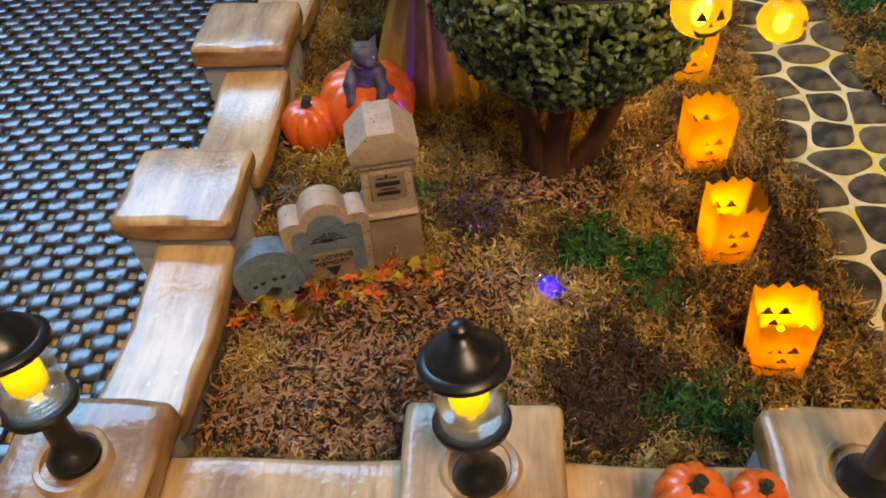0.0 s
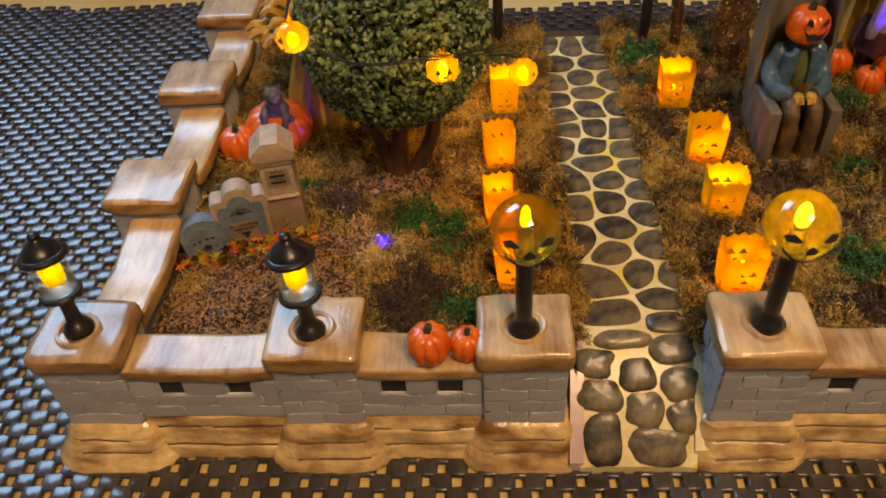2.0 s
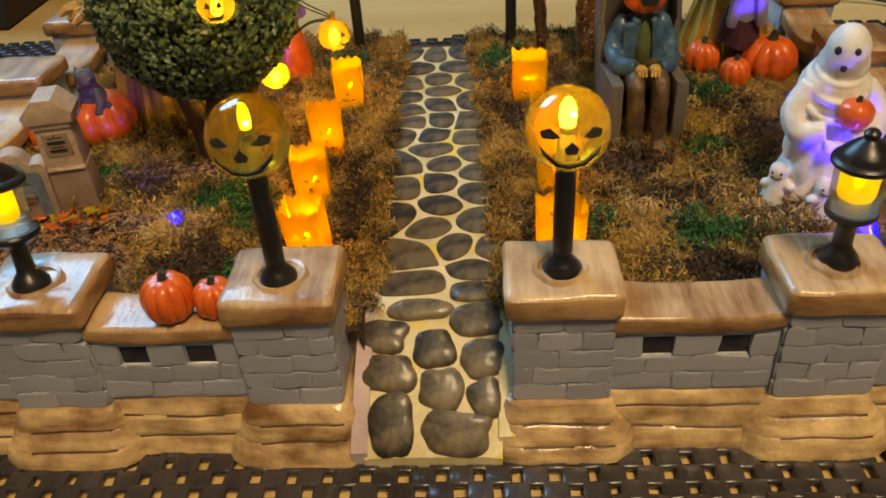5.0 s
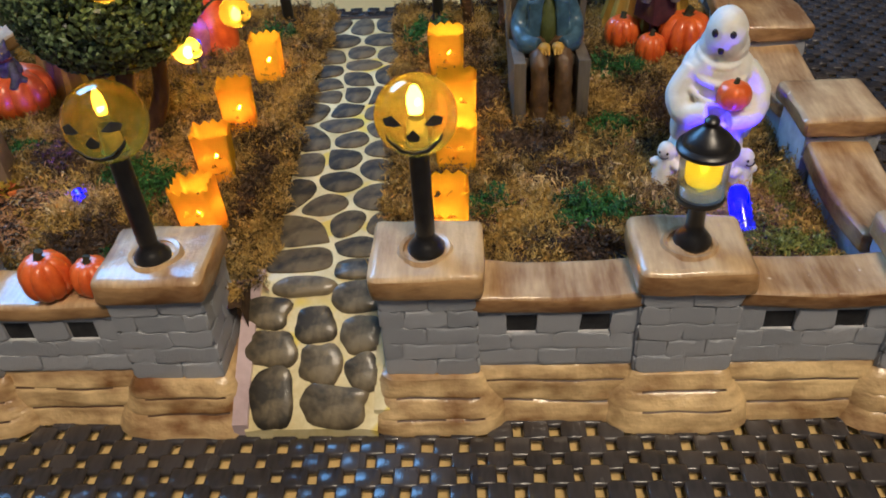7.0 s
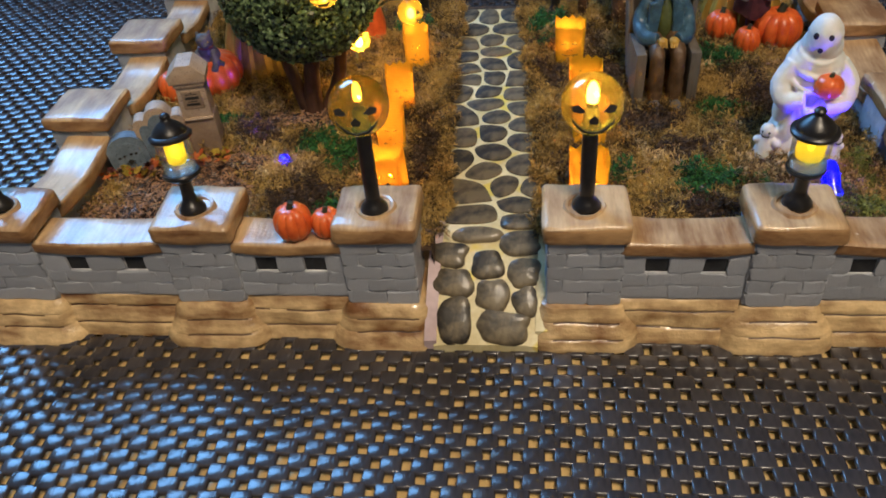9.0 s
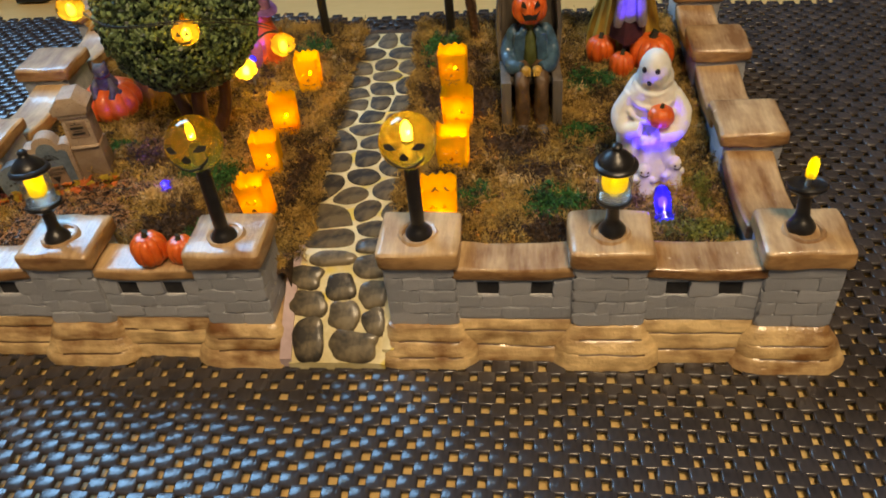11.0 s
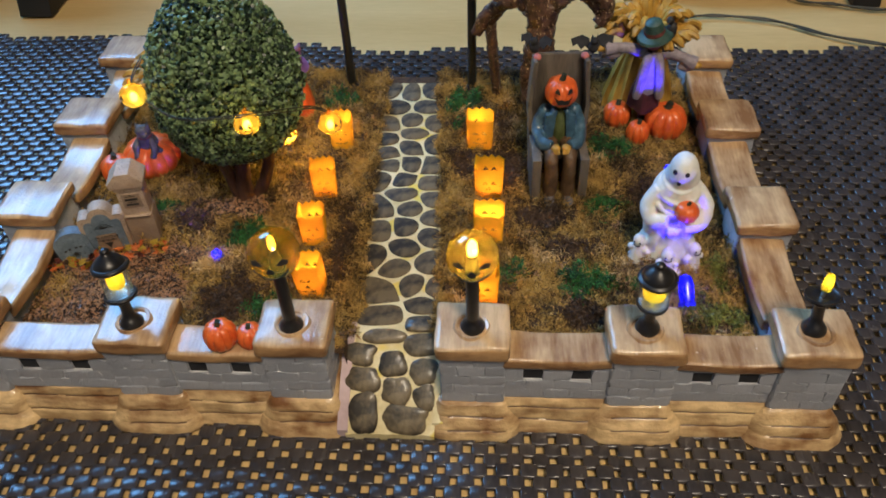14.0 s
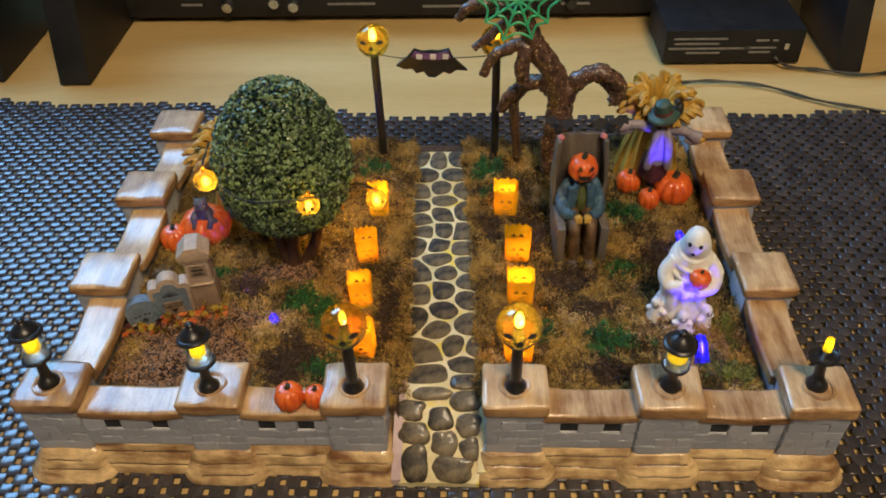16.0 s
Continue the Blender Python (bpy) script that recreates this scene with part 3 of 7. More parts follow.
base_bm = pad_mesh()
pad_v = np.array([v.co[:] for v in base_bm.verts])
pad_f = [[v.index for v in f.verts] for f in base_bm.faces]
pad_me = bpy.data.meshes.new("pad")
base_bm.to_mesh(pad_me)
base_bm.free()
pad_me.materials.append(M["rubber"])
pad_me.polygons.foreach_set("use_smooth", [True] * len(pad_me.polygons))
vs, fs, near_pads, count = [], [], [], 0
rng = random.Random(4)
for j in range(int(MAT_Y[0] / PITCH), int(0.42 / PITCH)):
    for i in range(int(MAT_X[0] / PITCH), int(MAT_X[1] / PITCH)):
        if (i + j) % 2:
            continue
        x, y = i * PITCH + rng.uniform(-1, 1) * 0.0004, j * PITCH + rng.uniform(-1, 1) * 0.0004
        if y > mat_edge(x):
            continue
        z = mat_lift(x, y)
        turn = rng.uniform(-0.06, 0.06)
        if -0.07 < y < -0.006 and -0.13 < x < 0.25 and len(near_pads) < 300:
            near_pads.append((x, y, z, turn))
            continue
        c, s = math.cos(turn), math.sin(turn)
        p = pad_v.copy()
        p[:, 0], p[:, 1] = pad_v[:, 0] * c - pad_v[:, 1] * s + x, pad_v[:, 0] * s + pad_v[:, 1] * c + y
        p[:, 2] += z + rng.uniform(0, 0.0003)
        vs.append(p)
        fs.extend([[k + count for k in f] for f in pad_f])
        count += len(p)
pads = stuff("pad_field", np.concatenate(vs), fs, M["rubber"], "", "", mat)
pads.data.polygons.foreach_set("use_smooth", [True] * len(pads.data.polygons))

# ---- the ceramic base: pillars, low walls, plinths ----
CAP_Z, RAIL_Z, BED_Z = 0.0620, 0.0525, 0.0345
FRONT = (-0.2015, -0.1150, -0.0395, 0.0440, 0.1230, 0.1990)
SIDE = (0.1135, 0.1975, 0.2755)
LEFT_X, RIGHT_X = -0.2020, 0.1950
base = thing("display_base", "glazed ceramic garden wall base with brick pillars and tan caps", "display base")
BRICKS = []


def soft_block(c, s, bevel, jitter, seed, seg=3):
    """A hand-moulded block: rounded, slightly uneven."""
    bm = bmesh.new()
    box(bm, (0, 0, 0), s, bevel, seg)
    es = [e for e in bm.edges if e.calc_length() > 0.008]
    bmesh.ops.subdivide_edges(bm, edges=es, cuts=3, use_grid_fill=True)
    for v in bm.verts:
        v.co += noise.noise_vector(Vector(v.co) * 90 + Vector((seed * 3.1, seed, 0))) * jitter
    bmesh.ops.translate(bm, vec=c, verts=bm.verts[:])
    return bm


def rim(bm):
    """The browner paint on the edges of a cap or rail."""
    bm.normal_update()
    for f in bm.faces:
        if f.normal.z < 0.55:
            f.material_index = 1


def plinth(parent, x0, x1, y0, y1, top, flare, seed, lines):
    """A rounded, flared foot with its courses carved in by hand; flare is (front, sides)."""
    rng = random.Random(seed)
    bm = bmesh.new()
    rc, around = 0.0034, []
    for cx, cy, a0 in ((x1, y0, -90), (x1, y1, 0), (x0, y1, 90), (x0, y0, 180)):
        sx, sy = (1 if cx == x1 else -1), (1 if cy == y1 else -1)
        for k in range(5):
            a = radians(a0 + k * 22.5)
            around.append((cx - sx * rc + math.cos(a) * rc, cy - sy * rc + math.sin(a) * rc, math.cos(a), math.sin(a)))
    dense = []
    for a, b in zip(around, around[1:] + around[:1]):
        n = max(1, int(math.hypot(b[0] - a[0], b[1] - a[1]) / 0.0019))
        dense += [tuple(a[i] + (b[i] - a[i]) * k / n for i in range(4)) for k in range(n)]
    levels = sorted({0.0, 0.03, 0.07, 0.13, 0.2, 0.28, 0.44, 0.52, 0.60, 0.76, 0.84, 0.92, 1.0} | {l + e for l in lines for e in (-0.040, -0.014, 0.0, 0.014, 0.040)})
    phase = [rng.uniform(0, 6) for _ in range(9)]
    rings = []

    def inset(x, y):
        """The carved lines end a little before the corners, on the pillars."""
        if flare[1] == 0.0:
            return 1.0
        edge = min(x - x0, x1 - x) if abs(y - y0) < 0.004 else min(y - y0, y1 - y)
        return min(1.0, max(0.0, (edge - 0.0016) / 0.0010))

    for t in levels:
        belly = (0.80 + 2.4 * t if t < 0.07 else 0.97 - 0.97 * ((t - 0.07) / 0.93) ** 1.15) + 0.05 * math.sin(t * 9 + phase[8]) - max(0.0, t - 0.94) * 5
        ring = []
        for i, (x, y, nx, ny) in enumerate(dense):
            groove = 0.0
            wave = 0.0
            for q, l in enumerate(lines):
                near = max(0.0, 1 - abs(t - l) / 0.026) * inset(x, y)
                groove = max(groove, near * (0.7 + 0.5 * noise.noise(Vector((x * 90, y * 90, phase[q])))))
                wave += max(0.0, 1 - abs(t - l) / 0.12) * noise.noise(Vector((x * 70, y * 70, phase[q] + 9))) * 0.0011
            out = (flare[0] if ny < -0.3 else flare[1] * 0.6 if ny > 0.3 else flare[1]) * belly - groove * 0.00085
            out += noise.noise(Vector((x * 60 + seed, y * 60, t * 1.8))) * 0.0009 + noise.noise(Vector((x * 170, y * 170, t * 5 + seed))) * 0.0004
            ring.append(bm.verts.new((x + nx * max(out, flare[1] * belly - groove * 0.0006 if abs(nx) > 0.7 else out), y + ny * out, max(0.0002, t * top + wave * min(1.0, t * 6) * min(1.0, (1 - t) * 6)))))
        rings.append(ring)
    for r0, r1, t0, t1 in zip(rings, rings[1:], levels, levels[1:]):
        dark = any(abs((t0 + t1) / 2 - l) < 0.012 for l in lines)
        for i in range(len(dense)):
            f = bm.faces.new((r0[i], r0[(i + 1) % len(dense)], r1[(i + 1) % len(dense)], r1[i]))
            f.material_index = 1 if dark and inset(*dense[i][:2]) > 0.5 and noise.noise(Vector((dense[i][0] * 70, dense[i][1] * 70, t0 * 7))) > -0.42 else 0
    bm.faces.new(rings[-1])
    part("plinth", bm, [M["plinth"], M["groove"]], parent, "ochre glazed plinth with carved courses")


def front_bricks(parent, x0, x1, y, z0, courses, height, across, rng, gap=0.00008, face="y", sign=-1, deep=0.0010):
    """Brick faces on one side of a block; x0 and x1 run along the side."""
    for k in range(courses):
        z = z0 + height * (k + 0.5)
        cuts = sorted({x0, x1} | {x0 + (x1 - x0) * ((n + (0.5 if k % 2 else 0.0)) / across + rng.uniform(-0.06, 0.06)) for n in range(1 - k % 2, across)})
        for a, b in zip(cuts, cuts[1:]):
            if b - a > 0.002:
                BRICKS.append((parent, face, sign, (a + b) / 2, y, z + rng.uniform(-1, 1) * 0.0002, b - a - gap, height - gap, deep))


def pillar(cx, cy, w, d, seed, courses=5, sides=(True, True), near=True):
    rng = random.Random(seed)
    bm = bmesh.new()
    box(bm, (cx, cy, 0.036), (w - 0.005, d - 0.005, 0.038), 0.0018, 2, taper=0.97)
    p = part("pillar", bm, M["joint"], base, "grey glazed brick pillar")
    thick = 0.0096 if near else 0.0080
    cap = soft_block((cx, cy, CAP_Z - thick / 2), (w, d, thick), 0.0030, 0.0009, seed)
    for v in cap.verts:
        if v.co.z > CAP_Z - 0.003:
            r = math.hypot(v.co.x - cx, v.co.y - cy)
            v.co.z += 0.0007 * max(0.0, 1 - r / 0.014) - (0.0012 if near and 0.0055 < r < 0.0085 else 0)
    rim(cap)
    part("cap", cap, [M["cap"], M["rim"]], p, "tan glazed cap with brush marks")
    if near:
        ring = bmesh.new()
        lathe(ring, ((0.0062, CAP_Z - 0.0008), (0.0066, CAP_Z + 0.0006), (0.0078, CAP_Z + 0.0009), (0.0089, CAP_Z - 0.0010)), 28, (cx - 0.0005, cy - 0.0010, 0))
        part("socket_ring", ring, M["cap"], p, "raised ring round the lamp's foot")
        plinth(p, cx - w / 2 + 0.0018, cx + w / 2 - 0.0018, cy - d / 2 + 0.0018, cy + d / 2 - 0.001, 0.0205, (0.0112, 0.0060), seed + 9, (0.34, 0.62) if seed % 2 else (0.42, 0.68))
        hw, hd = (w - 0.005) / 2, (d - 0.005) / 2
        front_bricks(p, cx - hw, cx + hw, cy - hd, 0.0195, courses, 0.0345 / courses, 2, rng)
        for s, on in ((-1, sides[0]), (1, sides[1])):
            if on:
                front_bricks(p, cy - hd, cy + hd, cx + s * hw, 0.0195, courses, 0.0345 / courses, 2, rng, face="x", sign=s)
    else:
        part("plinth_course", soft_block((cx, cy, 0.011), (w + 0.004, d + 0.004, 0.022), 0.003, 0.0008, seed + 9), M["plinth"], p, "ochre glazed plinth course")
        hw, hd = (w - 0.005) / 2, (d - 0.005) / 2
        front_bricks(p, cx - hw, cx + hw, cy - hd, 0.0222, 4, 0.0079, 2, rng)
    return p


def low_wall(x0, x1, seed):
    """A front wall between two pillars, with two drain holes under its rail."""
    rng = random.Random(seed)
    y0, y1 = 0.0168, 0.0310
    w = x1 - x0
    h1, h2, hw = x0 + w * 0.28, x0 + w * 0.73, 0.0046
    bm = bmesh.new()
    cy, d = (y0 + y1) / 2, y1 - y0
    box(bm, ((x0 + x1) / 2, cy, 0.0283), (w, d, 0.0150), 0.0004, 1)
    for a, b in ((x0, h1 - hw), (h1 + hw, h2 - hw), (h2 + hw, x1)):
        box(bm, ((a + b) / 2, cy, 0.0414), (b - a, d, 0.0112), 0.0004, 1)
    for h in (h1, h2):
        box(bm, (h, cy, 0.0450), (hw * 2, d - 0.0006, 0.0044))
    p = part("low_wall", bm, M["joint"], base, "grey glazed brick wall with two drain holes")
    # each hole is filled with a near-black block, as painted shade
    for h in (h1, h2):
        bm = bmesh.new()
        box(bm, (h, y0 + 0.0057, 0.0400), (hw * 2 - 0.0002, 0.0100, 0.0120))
        part("drain", bm, M["hole"], p, "near-black block that stands in for the shade in a drain hole", smooth=False)
    front_bricks(p, x0, x1, y0, 0.0222, 2, 0.0066, 3, rng)
    for a, b in ((x0, h1 - hw), (h1 + hw, h2 - hw), (h2 + hw, x1)):
        front_bricks(p, a, b, y0, 0.0356, 1, 0.0084, 1 if b - a < 0.02 else 2, rng)
    rail = soft_block(((x0 + x1) / 2, 0.0244, RAIL_Z - 0.0034), (w + 0.002, 0.0190, 0.0066), 0.0022, 0.0007, seed)
    for v in rail.verts:
        v.co.z -= 0.0016 * math.cos((v.co.x - (x0 + x1) / 2) / w * math.pi)
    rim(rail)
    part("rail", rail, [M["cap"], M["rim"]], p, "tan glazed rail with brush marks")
    plinth(p, x0 - 0.003, x1 + 0.003, y0 + 0.001, y1, 0.0226, (0.0080, 0.0), seed, (0.34, 0.66) if seed % 2 else (0.36, 0.70))


def side_wall(x, y0, y1, seed, out):
    bm = bmesh.new()
    box(bm, (x, (y0 + y1) / 2, 0.0335), (0.0155, y1 - y0, 0.024), 0.0006, 1)
    p = part("low_wall", bm, M["joint"], base, "grey glazed side wall")
    rail = soft_block((x, (y0 + y1) / 2, RAIL_Z - 0.0040), (0.0232, y1 - y0 + 0.003, 0.0078), 0.0022, 0.0007, seed)
    for v in rail.verts:
        v.co.z -= 0.0030 * math.cos((v.co.y - (y0 + y1) / 2) / (y1 - y0) * math.pi)
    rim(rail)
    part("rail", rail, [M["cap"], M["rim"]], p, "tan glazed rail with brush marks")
    part("plinth_course", soft_block((x + out * 0.002, (y0 + y1) / 2, 0.0115), (0.022, y1 - y0 + 0.004, 0.023), 0.0025, 0.0008, seed + 5), M["plinth"], p, "ochre glazed plinth course")


for k, x in enumerate(FRONT):
    pillar(x, 0.0275, 0.0345, 0.0300, 20 + k, sides=(True, True))
for k, y in enumerate(SIDE):
    pillar(LEFT_X, y, 0.0345, 0.0325, 40 + k, near=False)
    pillar(RIGHT_X, y, 0.0320, 0.0335, 50 + k, near=False)
for k, (a, b) in enumerate(((0, 1), (1, 2), (3, 4), (4, 5))):
    low_wall(FRONT[a] + 0.0145, FRONT[b] - 0.0145, 60 + k)
for k, (a, b) in enumerate(((0.0425, 0.0975), (0.1295, 0.1815), (0.2135, 0.2595))):
    side_wall(-0.1975, a, b, 70 + k, -1)
    side_wall(0.1930, a, b, 80 + k, 1)

# the floor of the base, under the moss
bm = bmesh.new()
box(bm, (-0.003, 0.163, 0.0150), (0.372, 0.250, 0.030), 0.002)
part("tray", bm, M["plinth"], base, "ochre glazed tray under the moss")


def hollow(x, y):
    """The uneven height of the moss bed."""
    n = noise.noise(Vector((x * 38, y * 38, 1.7))) * 0.0022 + noise.noise(Vector((x * 130, y * 130, 4.2))) * 0.0020
    n += (0.35 - abs(noise.noise(Vector((x * 210, y * 210, 9.1))))) * 0.0030
    return BED_Z + n + 0.0008


def path_mid(y):
    return 0.0055 - 0.0085 * min(1.0, max(0.0, (y - 0.063) / 0.207)) - 0.0022 * min(1.0, max(0.0, (0.05 - y) / 0.05))


def path_half(y):
    return (0.0192 if y < 0.05 else 0.0192 + 0.0014 * min(1.0, (y - 0.05) / 0.02)) + 0.0016 * min(1.0, max(0.0, (0.10 - y) / 0.06)) - 0.0012 * min(1.0, max(0.0, (y - 0.15) / 0.12))


def path_z(y):
    """Level inside, sloping down to the mat between the two gate pillars."""
    if y > 0.046:
        return BED_Z
    t = max(0.0, y - 0.001) / 0.045
    return 0.0022 + (BED_Z - 0.0022) * (1.35 * t - 0.35 * t * t)


bm = bmesh.new()
nx, ny = 240, 168
grid = []
for j in range(ny + 1):
    y = 0.030 + (0.287 - 0.030) * j / ny
    row = []
    for i in range(nx + 1):
        x = -0.188 + (0.183 + 0.188) * i / nx
        inside = abs(x - path_mid(y)) < path_half(y) + 0.0015
        gate = y < 0.046 and abs(x - path_mid(y)) < path_half(y) + 0.003
        z = BED_Z - 0.004 if inside else hollow(x, y)
        if gate:
            z = path_z(y) - 0.004
        row.append(bm.verts.new((x, y, z)))
    grid.append(row)
for a, b in zip(grid, grid[1:]):
    for i in range(nx):
        bm.faces.new((a[i], a[i + 1], b[i + 1], b[i]))
tagged(part("ground", bm, M["soil"]), "dark brown bed of soil under dry moss", "ground", kind="structure")

# ---- the stone path ----
path = thing("path", "crazy-paved garden path of dark glazed stones in cream grout", "path", kind="structure")
bm = bmesh.new()
rows = []
for y in list(np.linspace(0.0040, 0.046, 14)) + list(np.linspace(0.055, 0.272, 30)):
    a = path_half(y) + (0.0012 if y < 0.05 else 0.0)
    rows.append([bm.verts.new((path_mid(y) + a * s, y, path_z(y) + 0.0004 - 0.0010 * (abs(s) > 0.99))) for s in np.linspace(-1, 1, 9)])
for a, b in zip(rows, rows[1:]):
    for i in range(8):
        bm.faces.new((a[i], a[i + 1], b[i + 1], b[i]))
low = [bm.verts.new((v.co.x, v.co.y, 0.0)) for v in rows[0]]
for i in range(8):
    bm.faces.new((low[i], low[i + 1], rows[0][i + 1], rows[0][i]))
part("grout_bed", bm, M["grout"], path, "cream grout with the lamps' yellow light painted in")
for s, c in ((-1, "pinkish glazed kerb"), (1, "cream glazed kerb")):
    bm = bmesh.new()
    pts = [(path_mid(y) + s * (path_half(y) + 0.0026), y, path_z(y) + 0.0004) for y in np.linspace(0.0046 if s < 0 else 0.0080, 0.05, 12)]
    for (x, y, z), (x2, y2, z2) in zip(pts, pts[1:]):
        e = 0.0026
        q = [bm.verts.new(v) for v in ((x - e, y, z + 0.001), (x + e, y, z + 0.001), (x2 + e, y2, z2 + 0.001), (x2 - e, y2, z2 + 0.001), (x - e, y, 0), (x + e, y, 0), (x2 + e, y2, 0), (x2 - e, y2, 0))]
        for f in ((0, 1, 2, 3), (0, 4, 5, 1), (1, 5, 6, 2), (3, 2, 6, 7), (0, 3, 7, 4)):
            bm.faces.new([q[k] for k in f])
    bmesh.ops.remove_doubles(bm, verts=bm.verts[:], dist=1e-6)
    part("kerb", bm, M["grout_pink"] if s < 0 else M["grout"], path, c)

# stones: cells round seeds laid in rows, shrunk, rounded and domed
GATE_STONES = ((-0.0092, 0.0112, 0.0082, 0.0078), (0.0112, 0.0096, 0.0122, 0.0056), (0.0060, 0.0196, 0.0076, 0.0060), (0.0203, 0.0178, 0.0060, 0.0050), (-0.0100, 0.0242, 0.0098, 0.0054),
               (0.0203, 0.0280, 0.0078, 0.0056), (0.0046, 0.0310, 0.0074, 0.0058), (-0.0132, 0.0348, 0.0092, 0.0050), (0.0188, 0.0392, 0.0100, 0.0054), (-0.0008, 0.0426, 0.0122, 0.0040))
BED_STONES = ((-0.0015, 0.0540), (0.0185, 0.0495), (0.0185, 0.0620), (-0.0045, 0.0725), (0.0105, 0.0775), (0.0240, 0.0745), (0.0010, 0.0890), (-0.0130, 0.0980), (0.0190, 0.0935), (0.0050, 0.1055),
              (-0.0110, 0.1200), (0.0035, 0.1215), (0.0178, 0.1150), (-0.0130, 0.1375), (0.0055, 0.1395), (0.0195, 0.1300), (0.0005, 0.1505), (0.0175, 0.1465), (-0.0010, 0.1645), (-0.0145, 0.1670),
              (0.0155, 0.1620), (-0.0110, 0.1780), (0.0030, 0.1785), (0.0150, 0.1770), (-0.0150, 0.1915), (0.0020, 0.1980), (-0.0170, 0.2055), (0.0030, 0.2120), (0.0145, 0.2010), (0.0005, 0.2260),
              (0.0140, 0.2240), (-0.0165, 0.2220), (-0.0120, 0.2430), (0.0085, 0.2430), (-0.0035, 0.2580), (0.0110, 0.2600), (-0.0180, 0.2610))
seeds = [Vector(g[:2]) for g in GATE_STONES]
seeds += [Vector(g) for g in BED_STONES]


def clip(poly, p, q):
    """Keeps the part of a polygon that is nearer to p than to q."""
    mid, d = (p + q) / 2, q - p
    out = []
    for a, b in zip(poly, poly[1:] + poly[:1]):
        da, db = (a - mid).dot(d), (b - mid).dot(d)
        if da <= 0:
            out.append(a)
        if da * db < 0:
            out.append(a + (b - a) * (da / (da - db)))
    return out


STONES = []
for i, (x, y, rx, ry) in enumerate(GATE_STONES):
    c, poly = Vector((x, y)), []
    for a in np.linspace(0, 2 * math.pi, 26, endpoint=False):
        q = 1 / (abs(math.cos(a)) ** 2.9 + abs(math.sin(a)) ** 2.9) ** (1 / 2.9)
        q *= 0.93 + 0.26 * noise.noise(Vector((math.cos(a) * 1.3 + i * 5, math.sin(a) * 1.3, i * 2.2)))
        poly.append(c + Vector((math.cos(a) * rx, math.sin(a) * ry)) * q)
    STONES.append((c, poly))
for i, p in enumerate(seeds):
    if i < len(GATE_STONES):
        continue
    poly = []
    for dx, dy in ((-1, -1), (1, -1), (1, 1), (-1, 1)):
        yy = min(0.273, max(0.0016, p.y + dy * 0.02))
        poly.append(Vector((path_mid(yy) + dx * (path_half(yy) + (0.0015 if yy > 0.05 else 0.0008)), yy)))
    for j, q in enumerate(seeds):
        if j != i and (p - q).length < 0.05:
            poly = clip(poly, p, q)
            if len(poly) < 3:
                break
    if len(poly) < 3:
        continue
    c = sum(poly, Vector((0, 0))) / len(poly)
    size = np.mean([(v - c).length for v in poly])
    poly = [c + (v - c) * max(0.3, 1 - 0.00095 / max(0.002, (v - c).length)) for v in poly]
    for _ in range(3):
        poly = [w for a, b in zip(poly, poly[1:] + poly[:1]) for w in (a * 0.76 + b * 0.24, a * 0.24 + b * 0.76)]
    out = []
    for v in poly:
        if not out or (v - out[-1]).length > 0.0006:
            out.append(v)
    STONES.append((c, out))
for c, poly in STONES:
    bm = bmesh.new()
    z0 = path_z(c.y)
    slope = (path_z(c.y + 0.004) - path_z(c.y - 0.004)) / 0.008
    rings = []
    for f, h in ((1.0, 0.0), (0.97, 0.0009), (0.86, 0.0015), (0.5, 0.0019)):
        rings.append([bm.verts.new(((v.x - c.x) * f, (v.y - c.y) * f, h * (1.0 if c.y < 0.05 else 0.62) + (v.y - c.y) * f * slope + noise.noise(Vector((v.x * 200, v.y * 200, 0))) * 0.00025)) for v in poly])
    top = bm.verts.new((0, 0, 0.0020 * (1.0 if c.y < 0.05 else 0.62)))
    n = len(poly)
    for a, b in zip(rings, rings[1:]):
        for k in range(n):
            bm.faces.new((a[k], a[(k + 1) % n], b[(k + 1) % n], b[k]))
    for k in range(n):
        bm.faces.new((rings[-1][k], rings[-1][(k + 1) % n], top))
    part("stone", bm, M["stone"] if c.y < 0.052 else M["stone_bed"], path, at=(c.x, c.y, z0 + 0.0003))

# ---- moss, chips and dry fibres ----
GREEN = ((-0.081, 0.112, 0.013, 0.013), (-0.066, 0.096, 0.011, 0.014), (-0.062, 0.053, 0.018, 0.009), (-0.050, 0.246, 0.013, 0.010), (0.034, 0.246, 0.013, 0.012), (0.030, 0.218, 0.007, 0.007),
         (0.118, 0.139, 0.012, 0.008), (0.103, 0.079, 0.019, 0.011), (0.126, 0.195, 0.014, 0.011), (-0.140, 0.135, 0.011, 0.006), (0.062, 0.086, 0.008, 0.006))
LIME = ((0.163, 0.058, 0.016, 0.011), (0.172, 0.090, 0.006, 0.02))
DARK = ((-0.117, 0.122, 0.016, 0.008), (-0.084, 0.062, 0.020, 0.014), (0.100, 0.054, 0.018, 0.007), (0.034, 0.180, 0.010, 0.012), (0.150, 0.15, 0.018, 0.014), (-0.03, 0.11, 0.005, 0.03), (0.06, 0.175, 0.012, 0.02), (0.080, 0.128, 0.018, 0.010), (0.095, 0.105, 0.016, 0.006))
PALE = ((-0.098, 0.090, 0.020, 0.012), (0.132, 0.086, 0.022, 0.014), (0.085, 0.100, 0.016, 0.010), (0.040, 0.062, 0.007, 0.014), (-0.062, 0.140, 0.008, 0.022), (-0.125, 0.150, 0.014, 0.010), (0.060, 0.215, 0.014, 0.014), (-0.160, 0.048, 0.020, 0.005))
